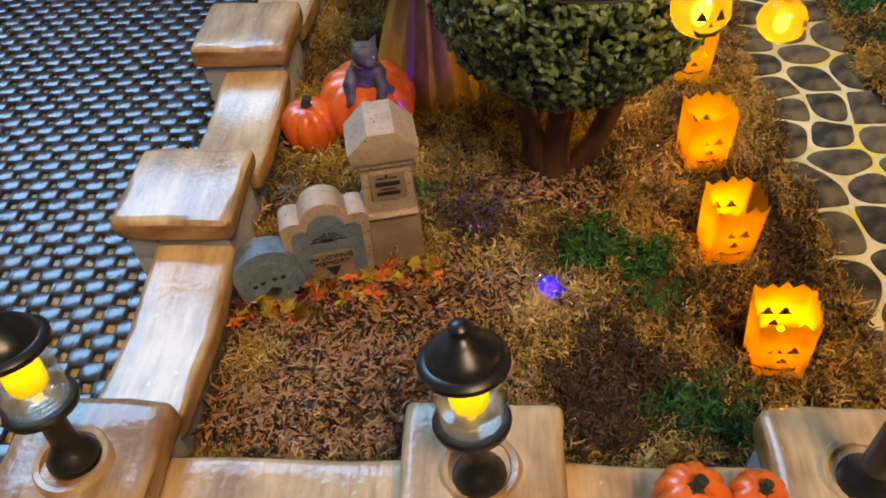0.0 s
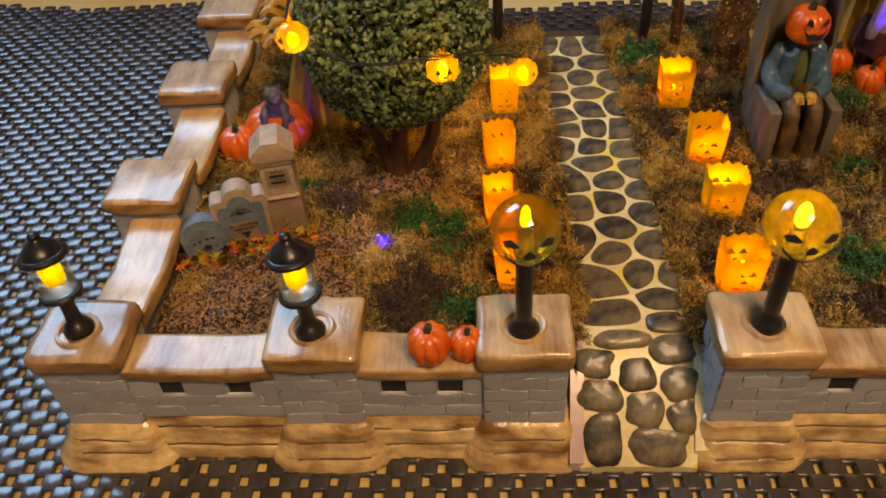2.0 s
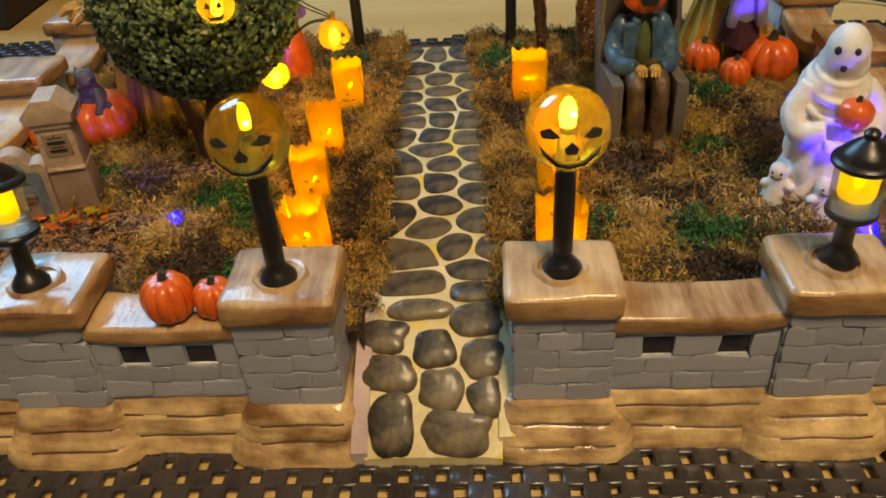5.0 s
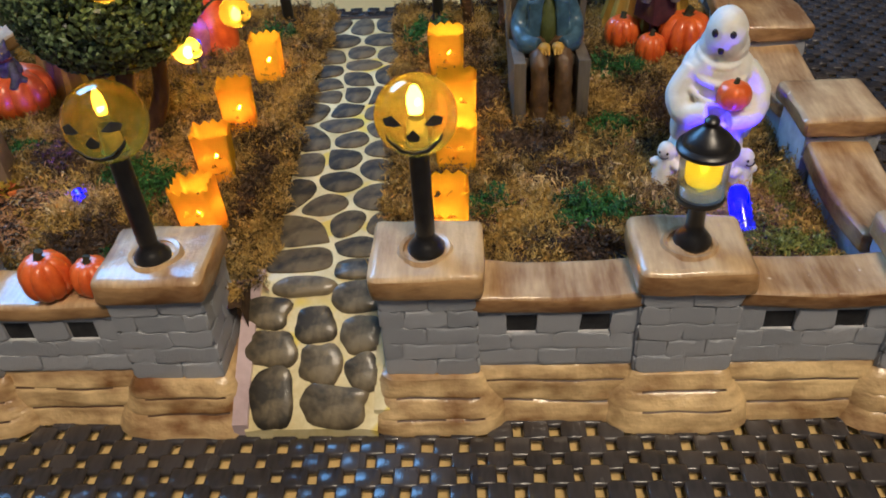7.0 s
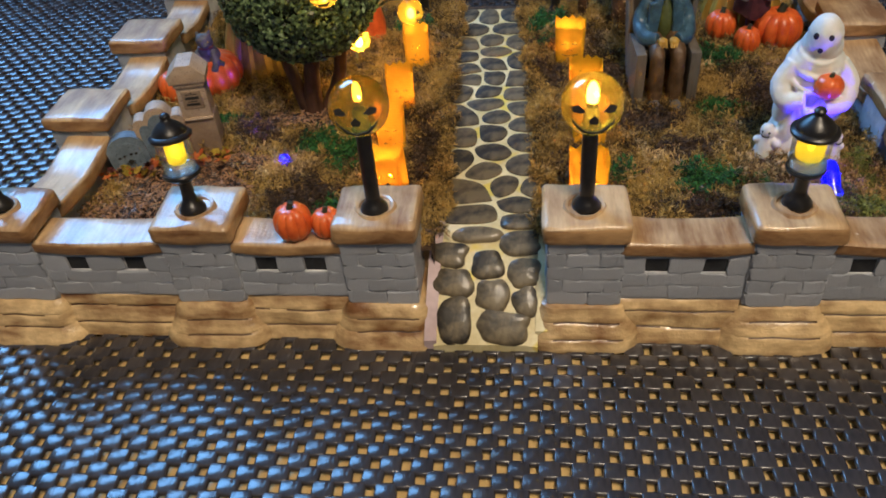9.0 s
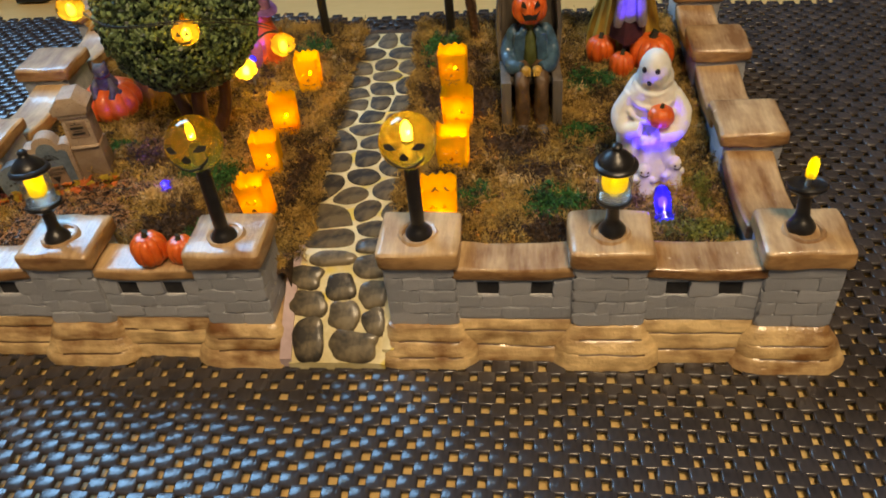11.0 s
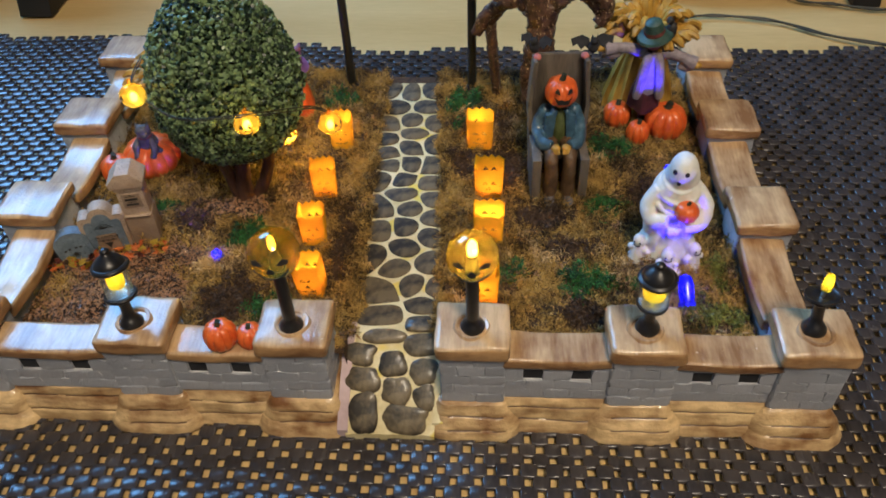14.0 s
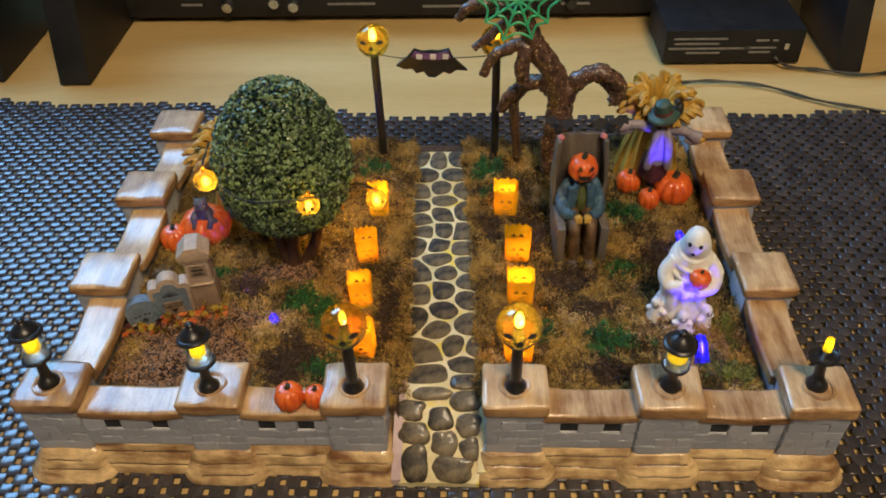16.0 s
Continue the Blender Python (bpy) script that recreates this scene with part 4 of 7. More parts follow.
CHIPS = ((-0.146, 0.062, 0.040, 0.022), (-0.150, 0.090, 0.034, 0.014), (-0.095, 0.138, 0.022, 0.012), (-0.118, 0.096, 0.016, 0.012))


def weight(zones, x, y):
    return max([0.0] + [1.35 * math.exp(-(((x - a) / b) ** 2 + ((y - c) / d) ** 2)) for a, c, b, d in zones])


def strands(kind, spots, length, width, curl, lift, seed):
    """Curled flat fibres, three pieces long, at the given spots."""
    r = np.random.RandomState(seed)
    n = len(spots)
    p = np.array(spots)
    az = r.uniform(0, 2 * np.pi, n)
    el = r.uniform(-0.15, lift, n)
    ln = r.uniform(0.5, 1.3, n) * length
    wd = r.uniform(0.5, 1.3, n) * width
    bend = r.uniform(-curl, curl, n)
    nod = r.uniform(-curl, curl * 0.3, n)
    roll = r.uniform(0, np.pi, n)
    pos = p.copy()
    verts = []
    for k in range(4):
        w = wd * (1 - 0.6 * abs(k - 1.2) / 1.8)
        side = np.stack([-np.sin(az) * np.cos(roll), np.cos(az) * np.cos(roll), np.sin(roll)], 1)
        verts += [pos - side * w[:, None] / 2, pos + side * w[:, None] / 2]
        d = np.stack([np.cos(az) * np.cos(el), np.sin(az) * np.cos(el), np.sin(el)], 1)
        pos = pos + d * (ln / 3)[:, None]
        az, el = az + bend, el + nod
    v = np.stack(verts, 1).reshape(-1, 3)
    off = np.arange(n)[:, None] * 8
    f = np.concatenate([off + np.array([[2 * k, 2 * k + 1, 2 * k + 3, 2 * k + 2]]) for k in range(3)], 0)
    return v, f


def chip_bits(spots, seed):
    """Splinters of bark: flat slivers with pointed ends."""
    r = np.random.RandomState(seed)
    n = len(spots)
    p = np.array(spots)
    az, el = r.uniform(0, 2 * np.pi, n), r.uniform(-0.3, 0.45, n)
    ln, wd = 0.0016 + 0.0042 * r.uniform(0, 1, n) ** 1.5, r.uniform(0.0003, 0.0010, n)
    d = np.stack([np.cos(az) * np.cos(el), np.sin(az) * np.cos(el), np.sin(el)], 1)
    s = np.stack([-np.sin(az), np.cos(az), r.uniform(-0.6, 0.6, n)], 1)
    u = np.cross(d, s)
    a, b, h = d * ln[:, None] / 2, s * wd[:, None] / 2, np.array([[0, 0, 1.0]]) * (wd * 0.45)[:, None]
    v = np.stack([p - a, p - a * 0.55 - b, p + a * 0.45 - b * 0.9, p + a, p + a * 0.5 + b, p - a * 0.4 + b * 0.9, p - a * 0.3 + h, p + a * 0.35 + h], 1).reshape(-1, 3)
    off = np.arange(n)[:, None] * 8
    f = [list(q) for q in np.concatenate([off + np.array([[1, 2, 7, 6]]), off + np.array([[4, 5, 6, 7]])])]
    f += [list(q) for q in np.concatenate([off + np.array([t]) for t in ((0, 1, 6), (0, 6, 5), (2, 3, 7), (3, 4, 7))])]
    return v, f


def on_path(x, y, margin=0.0):
    return abs(x - path_mid(y)) < path_half(y) + margin or (y < 0.040 and abs(x - path_mid(y)) < path_half(y) + 0.003)


def in_bed(x, y, soft=1.0):
    return -0.1868 < x < 0.1818 and 0.0332 < y < 0.2850 and not on_path(x, y, -0.0022 + noise.noise(Vector((x * 90, y * 90, 8))) * 0.0045 * soft)


spots = dict(moss=[], dark=[], green=[], lime=[], chip=[], pale=[])
rng = random.Random(21)
while sum(len(v) for v in spots.values()) < 300000:
    # one small clump at a time
    cx, cy = rng.uniform(-0.1865, 0.1815), rng.uniform(0.0335, 0.2845)
    n = noise.noise(Vector((cx * 55, cy * 55, 3))) * 0.45
    g, li, da, ch, pa = (weight(z, cx, cy) + n for z in (GREEN, LIME, DARK, CHIPS, PALE))
    u = rng.uniform(0.35, 1.0)
    kind = "green" if g > u else "lime" if li > u else "chip" if ch > u * 0.75 else "dark" if da > u * 0.7 else "pale" if pa > u * 1.05 or rng.random() < 0.03 else "chip" if rng.random() < 0.012 else "moss"
    if kind == "chip":
        spread, rise, many = 0.0034, 0.0018, 34
    else:
        spread, many = rng.uniform(0.0013, 0.0031), rng.randint(26, 62)
        rise = 0.0078 * rng.random() ** 1.4 * (1.15 if kind == "green" else 1.0)
    for _ in range(many):
        x, y = cx + rng.gauss(0, spread), cy + rng.gauss(0, spread)
        if not in_bed(x, y):
            continue
        fall = math.exp(-((x - cx) ** 2 + (y - cy) ** 2) / (spread * spread * 2))
        low_spot = 0.15 if (x + 0.1050) ** 2 + (y - 0.1030) ** 2 < 0.0130 ** 2 else 1.0
        z = hollow(x, y) + rise * low_spot * fall * rng.uniform(0.2, 1.1) + rng.uniform(-0.0004, 0.0008)
        if abs(x - path_mid(y)) < path_half(y):
            z = max(z, path_z(y) + 0.0016)
        spots[kind].append((x, y, z))
v, f = strands("moss", spots["moss"], 0.0040, 0.00056, 2.1, 1.3, 1)
stuff("dry_moss", v, f, M["moss"], "curly dry brown and ochre moss covering the bed", "moss")
v, f = strands("pale", spots["pale"], 0.0046, 0.00066, 1.7, 1.3, 6)
stuff("pale_moss", v, f, M["moss_pale"], "patches of pale straw-coloured dry moss", "moss")
v, f = strands("dark", spots["dark"], 0.0036, 0.0007, 1.7, 1.1, 2)
stuff("dark_moss", v, f, M["moss_dark"], "patches of very dark dried moss", "moss")
v, f = strands("green", spots["green"], 0.0034, 0.00075, 1.3, 1.4, 3)
stuff("green_moss", v, f, M["green"], "tufts of dyed dark green moss", "moss")
v, f = strands("lime", spots["lime"], 0.0030, 0.00060, 1.2, 1.4, 4)
stuff("lime_moss", v, f, M["lime"], "yellow-green tufts of moss by the corner pillar", "moss")
v, f = chip_bits(spots["chip"], 5)
stuff("bark_chips", v, f, M["chip"], "reddish brown bark splinters spread over the bed", "mulch")

# ---- lamps on the pillars ----
def lamp_foot(bm, h=0.0075, r=0.0056):
    lathe(bm, ((0, 0), (r * 0.95, 0), (r, 0.0012), (r * 0.98, 0.0022), (r * 0.72, 0.0042), (r * 0.52, 0.0056), (0.0027, h)), 20)


def lantern(at, lean, label, broken=False, full=1.0):
    ob = thing("lantern" if not broken else "broken_lantern", label, "lantern", group="lanterns on the wall")
    bm = bmesh.new()
    lamp_foot(bm)
    lathe(bm, ((0.0027, 0.0070), (0.0026, 0.0122), (0.0034, 0.0138)), 16)
    part("post", bm, M["black"], ob)
    bm = bmesh.new()
    tw, gw = (0.0071, 0.0069) if full > 1 else (0.0077, 0.0065)
    lathe(bm, ((0, 0.0136), (0.0036, 0.0136), (tw * 0.80, 0.0152), (tw * 0.97, 0.0161), (tw, 0.0171), (tw * 0.95, 0.0177), (tw * 0.86, 0.0172), (0.0040, 0.0168), (0, 0.0168)), 24)
    part("tray", bm, M["black"], ob, "round black tray")
    if broken:
        bm = bmesh.new()
        tube(bm, ((0.0, 0, 0.0158), (0.0004, 0, 0.0185), (0.0008, 0, 0.0210)), 0.0011, 8)
        part("wire_lead", bm, M["chrome"], ob, "bare wire lead")
        bm = bmesh.new()
        lathe(bm, ((0, 0), (0.0021, 0), (0.0023, 0.001), (0.0021, 0.0050), (0.0015, 0.0068), (0, 0.0076)), 16, (0.0008, 0, 0.0198), 0, (0, 8, 0))
        shell = part("bulb", bm, YELLOW_MILK, ob, "bare yellow diode")
        shell.visible_shadow = False
        bm = bmesh.new()
        ball(bm, (0.0013, 0, 0.0238), (0.0010, 0.0010, 0.0018), sub=2)
        part("core", bm, LAMP_BARE, shell, "glowing core")
    else:
        bm = bmesh.new()
        lathe(bm, ((gw - 0.0002, 0.0170), (gw + 0.0001, 0.0305), (gw + 0.0002, 0.0318)), 28)
        pane = part("glass", bm, CLEAR, ob, "clear plastic cylinder")
        pane.visible_shadow = False
        bm = bmesh.new()
        for z in (0.0180, 0.0191, 0.0202):
            lathe(bm, ((0, z - 0.0005), (0.0055, z - 0.0004), (0.0061, z), (0.0055, z + 0.0004), (0, z + 0.0005)), 24)
        part("ring", bm, CLEAR_RING, ob, "moulded rings of clear plastic").visible_shadow = False
        bm = bmesh.new()
        lathe(bm, ((0, 0.0206), (0.0026 * full, 0.0208), (0.0036 * full, 0.0216), (0.0039 * full, 0.0228), (0.0040 * full, 0.0294), (0.0028 * full, 0.0308), (0, 0.0311)), 16)
        shell = part("bulb", bm, YELLOW_MILK, ob, "milky yellow bulb")
        shell.visible_shadow = False
        bm = bmesh.new()
        ball(bm, (0, 0, 0.0266), (0.0014, 0.0014, 0.0028), sub=2)
        part("core", bm, LAMP_YELLOW, shell, "glowing core")
        bm = bmesh.new()
        lathe(bm, ((0.0056, 0.0318), (0.0078, 0.0309), (0.0085, 0.0315), (0.0085, 0.0325), (0.0078, 0.0332), (0.0070, 0.0334), (0.0068, 0.0341), (0.0060, 0.0352), (0.0046, 0.0365), (0.0032, 0.0376),
                   (0.0022, 0.0382), (0.0019, 0.0387), (0.0021, 0.0393), (0.0021, 0.0400), (0.0014, 0.0408), (0, 0.0411)), 28)
        part("roof", bm, M["black"], ob, "bell-shaped black roof with a knob")
    ob.matrix_basis = pose(*at, 0, 0, 0) @ pose(0, 0, 0, lean[0], lean[1], lean[2]) @ Matrix.Diagonal((1, 1, 1.15 if broken else 1.05, 1))
    return ob


lantern((-0.2015, 0.0270, CAP_Z - 0.0008), (-10, -5, 0), "small black lantern with a yellow bulb on a pillar")
lantern((-0.1155, 0.0245, CAP_Z - 0.0008), (-10, -4, 0), "small black lantern leaning a little on a pillar cap")
lantern((0.1235, 0.0275, CAP_Z - 0.0008), (0, -1, 40), "small black lantern with yellow bulb beside the ghost", full=1.3)
lantern((0.1975, 0.0280, CAP_Z - 0.0008), (-12, -1, 0), "lantern without its roof, with a bare yellow diode", True)


def globe_lamp(at, height, turn, lean, dim, label):
    ob = thing("globe_lamp", label, "lamp post", group="pumpkin globe lamps")
    bm = bmesh.new()
    lamp_foot(bm, 0.0080, 0.0057)
    lathe(bm, ((0.0030, 0.0074), (0.0029, height - 0.0104), (0.0038, height - 0.0098), (0.0038, height - 0.0086), (0.0, height - 0.0086)), 16)
    part("post", bm, M["black"], ob)
    R = 0.0113
    bm = bmesh.new()
    prof = [(R * math.sin(a), height - R * math.cos(a)) for a in np.linspace(0.36, math.pi - 0.01, 22)]
    lathe(bm, prof, 64)
    for v in bm.verts:
        a = math.atan2(v.co.y, v.co.x)
        k = 1 - 0.010 * abs(math.cos(a * 3)) ** 8
        v.co.x, v.co.y = v.co.x * k, v.co.y * k
    g = part("globe", bm, AMBER, ob, "amber see-through pumpkin globe")
    g.visible_shadow = False
    bm = bmesh.new()
    if dim:
        lathe(bm, ((0, height + 0.0024), (0.0014, height + 0.0026), (0.0017, height + 0.0048), (0.0014, height + 0.0078), (0.0006, height + 0.0096), (0, height + 0.0098)), 16)
    else:
        lathe(bm, ((0, height + 0.0008), (0.0020, height + 0.0010), (0.0023, height + 0.0034), (0.0021, height + 0.0060), (0.0010, height + 0.0084), (0, height + 0.0088)), 16)
    part("bulb", bm, BULB_LOW if dim else BULB, ob, "glowing amber bulb")
    bm = bmesh.new()
    lathe(bm, ((0, height - 0.009), (0.0030, height - 0.0088), (0.0026, height - 0.0020), (0.0022, height - 0.0008)), 16)
    part("socket", bm, M["chrome"], ob, "bulb socket")

    def patch(name, pts):
        """A dark painted patch on the front of the globe; points as angles round and up."""
        b2 = bmesh.new()
        q = []
        for u, w in pts:
            a, e = radians(u * 1.02 - 90), radians((w + 22) * 1.25)
            q.append(b2.verts.new((math.cos(a) * math.cos(e) * (R + 0.0002), math.sin(a) * math.cos(e) * (R + 0.0002), height + math.sin(e) * (R + 0.0002))))
        b2.faces.new(q)
        r = bmesh.ops.extrude_face_region(b2, geom=b2.faces[:])
        for v in [g2 for g2 in r["geom"] if isinstance(g2, bmesh.types.BMVert)]:
            d = v.co - Vector((0, 0, height))
            v.co = Vector((0, 0, height)) + d * 1.02
        part(name, b2, M["ink"], ob, "black painted " + name, smooth=False)

    patch("eye", ((-44, -8), (-30, -2), (-14, -10), (-24, -13), (-38, -14)))
    patch("eye", ((44, -8), (38, -14), (24, -13), (14, -10), (30, -2)))
    patch("nose", ((-9, -22), (0, -14), (9, -22), (6, -28), (-6, -28)))
    for a in (-1, 1):
        patch("mouth", ((0, -44), (a * 18, -41), (a * 32, -31), (a * 40, -24), (a * 38, -32), (a * 22, -47), (0, -50)))
    ob.matrix_basis = pose(*at) @ pose(0, 0, 0, lean[0], lean[1], 0) @ pose(0, 0, 0, 0, 0, turn)
    return ob


globe_lamp((-0.0400, 0.0250, CAP_Z - 0.0008), 0.0480, 4, (0, 0), True, "black lamp post with an amber pumpkin globe")
globe_lamp((0.0440, 0.0265, CAP_Z - 0.0008), 0.0465, 0, (0, 0), False, "black lamp post with a brightly lit amber globe")
globe_lamp((-0.0450, 0.2640, BED_Z), 0.0985, 0, (0, -0.5), False, "tall black lamp post with a brightly lit amber globe")
globe_lamp((0.0385, 0.2630, BED_Z), 0.0975, 0, (0, 0), True, "tall black lamp post with an amber globe")

# ---- the paper bag lights along the path ----
def bag_light():
    ob = thing("paper_bag_light", "orange paper bag lantern with a cut-out face, glowing", "paper lantern", group="bag lights along the path")
    H, W0, W1, n = 0.0228, 0.0065, 0.0072, 112
    bm = bmesh.new()

    def ring(z, half, zig=False):
        out = []
        for k in range(n):
            a = 2 * math.pi * k / n
            c, s = math.cos(a), math.sin(a)
            q = 1 / (abs(c) ** 11 + abs(s) ** 11) ** (1 / 11)
            peak = 1 - abs((k + 2) % 8 - 4) / 2
            out.append(bm.verts.new((c * q * half, s * q * half * 0.88, z + (0.0010 * peak + 0.0004 * math.sin(k * 0.3) if zig else 0))))
        return out

    def cut_out(u, z):
        """The face: two slanted eyes, a nose and a thin smile."""
        eye = 0.0114 < z < 0.0114 + 0.0028 * min(1.0, max(0.0, 1 - abs(abs(u) - 0.30) / 0.26))
        nose_hole = 0.0076 < z < 0.0076 + 0.0024 * max(0.0, 1 - abs(u) / 0.19)
        smile = abs(u) < 0.56 and abs(z - 0.0046 - 0.0034 * u * u) < 0.00036
        return eye or nose_hole or smile

    levels = [(0.0, 0.96), (0.0010, 1.0)] + [(z, 1.0) for z in np.arange(0.0034, 0.0150, 0.0005)] + [(0.0175, 1.0), (0.0200, 1.0)]
    rings = [ring(z, (W0 + (W1 - W0) * z / H) * f) for z, f in levels] + [ring(H - 0.0012, W1, True)]
    for a, b in zip(rings, rings[1:]):
        for k in range(n):
            q = (a[k], a[(k + 1) % n], b[(k + 1) % n], b[k])
            m = (q[0].co + q[2].co) / 2
            half = W0 + (W1 - W0) * m.z / H
            if not (abs(m.y) > half * 0.8 and abs(m.x) < half * 0.72 and cut_out(m.x / half, m.z)):
                bm.faces.new(q)
    bm.faces.new(rings[0][::-1])
    r = bmesh.ops.solidify(bm, geom=bm.faces[:], thickness=0.0003)
    part("bag", bm, PAPER, ob, "orange paper bag with a zigzag rim")
    bm = bmesh.new()
    ball(bm, (0, 0, 0.0113), (0.0015, 0.0015, 0.0022), sub=2)
    part("bulb", bm, CANDLE, ob, "glowing amber diode")
    bm = bmesh.new()
    tube(bm, ((0, 0, 0.0004), (0, 0, 0.0095)), 0.0009, 8)
    part("holder", bm, PAPER, ob, "orange holder of the diode")
    return ob


first = bag_light()
BAGS = ((-0.0430, 0.2000, 8), (-0.0465, 0.1515, 14), (-0.0465, 0.1115, 12), (-0.0410, 0.0720, -6), (0.0450, 0.2015, -4), (0.0510, 0.1530, -4), (0.0510, 0.1140, -2), (0.0480, 0.0690, 4))
for k, (x, y, a) in enumerate(BAGS):
    m = pose(x, y, BED_Z + 0.0008, 0, -4 if k == 3 else 0, a * 0.6) @ Matrix.Diagonal((1.01 if k < 4 else 1.17, 1.01 if k < 4 else 1.10, 1.05 if k == 3 else 1.01, 1))
    if k == 0:
        first.matrix_basis = m
    else:
        copy_thing(first, m)

# ---- the clipped tree with its string of lights ----
TREE = Vector((-0.0915, 0.1530, 0.0))
tree = thing("topiary_tree", "clipped egg-shaped model tree with dense dark green leaves", "tree")
bm = bmesh.new()
b0 = BED_Z - 0.001
for pts, r in ((((-0.094, 0.147, b0), (-0.0935, 0.148, 0.050), (-0.090, 0.150, 0.075)), (0.0054, 0.0044, 0.0040)),
               (((-0.097, 0.148, b0), (-0.102, 0.149, 0.052), (-0.108, 0.151, 0.075)), (0.0048, 0.0036, 0.0032)),
               (((-0.088, 0.149, b0), (-0.081, 0.149, 0.048), (-0.077, 0.150, 0.060), (-0.075, 0.150, 0.075)), (0.0044, 0.0036, 0.0034, 0.0032))):
    tube(bm, smooth_line(pts, 5), [float(v) for v in np.interp(np.linspace(0, 1, (len(pts) - 1) * 5 + 1), np.linspace(0, 1, len(r)), r)], 12, wobble=0.05)
part("trunk", bm, M["bark"], tree, "forked dark brown trunk")


def crown_r(z):
    """The egg's radius at a height."""
    t = (z - 0.0675) / (0.1665 - 0.0675)
    if not 0 < t < 1:
        return 0.0
    u = (t - 0.44) / (0.56 if t > 0.44 else 0.44)
    e = 1.85 if t > 0.44 else 2.2
    return 0.0398 * (1 - abs(u) ** e) ** (1 / e)


# a solid core whose near-black colour gives the shade between the leaves
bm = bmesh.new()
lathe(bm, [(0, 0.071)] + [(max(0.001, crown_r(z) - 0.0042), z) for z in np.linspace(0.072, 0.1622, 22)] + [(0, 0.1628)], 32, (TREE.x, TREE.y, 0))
part("crown_core", bm, M["leaf_core"], tree, "solid core of the crown, coloured as the shade between the leaves")
r = np.random.RandomState(7)
N = 14500
vs, fs = [], []
made = 0
for k in range(N * 2):
    if made >= N:
        break
    z = r.uniform(0.0677, 0.1663)
    R = crown_r(z)
    if R / 0.0398 < r.uniform(0, 0.9):
        continue
    a = r.uniform(0, 2 * np.pi)
    lump = 1.0 + 0.040 * noise.noise(Vector((math.cos(a) * 3, math.sin(a) * 3, z * 70))) + 0.055 * noise.noise(Vector((math.cos(a) * 8, math.sin(a) * 8, z * 190)))
    R = R * lump - abs(r.normal(0, 0.0024)) + 0.0008
    e = 0.0008
    slope = (crown_r(z + e) - crown_r(z - e)) / (2 * e)
    nrm = Vector((math.cos(a), math.sin(a), -slope)).normalized()
    nrm = (nrm + Vector(r.normal(0, 0.42, 3))).normalized()
    u = nrm.orthogonal().normalized()
    u = (Matrix.Rotation(r.uniform(0, 6.28), 3, nrm) @ u)
    w = nrm.cross(u)
    s, s2 = r.uniform(0.0008, 0.0021), r.uniform(0.0007, 0.0016)
    c = Vector((TREE.x + R * math.cos(a), TREE.y + R * math.sin(a), z))
    h = nrm * r.uniform(0.0006, 0.0016)
    o = len(vs)
    vs += [c + u * s + h * 0.4, c + u * s * 0.3 + w * s2 - h * 0.3, c - u * s * 0.7 + w * s2 * 0.6, c - u * s, c - u * s * 0.4 - w * s2, c + u * s * 0.5 - w * s2 * 0.8 - h * 0.3, c + h]
    fs += [(o + i, o + (i + 1) % 6, o + 6) for i in range(6)]
    made += 1
crown = stuff("crown", [tuple(v) for v in vs], fs, M["leaf"], "", "", tree)

string = thing("string_light", "string of small glowing pumpkin lights wrapped round the clipped tree", "string light")
BANDS = [(-0.1310, 0.1480, 0.1290), (-0.1285, 0.1240, 0.1290), (-0.1170, 0.1125, 0.1250), (-0.0980, 0.1010, 0.1230), (-0.0700, 0.1030, 0.1230), (-0.0500, 0.1190, 0.1160), (-0.0430, 0.1400, 0.1040), (-0.0370, 0.1450, 0.0980), (-0.0500, 0.1600, 0.0900), (-0.0680, 0.1720, 0.0740)]
for off in (0.0, 0.0011):
    bm = bmesh.new()
    tube(bm, smooth_line([(x, y + off * 0.3, z + off + 0.0006 * math.sin(i * 5 + off * 900)) for i, (x, y, z) in enumerate(BANDS)], 8), 0.00032, 6)
    part("wire", bm, M["wire"], string, "thin dark wire")


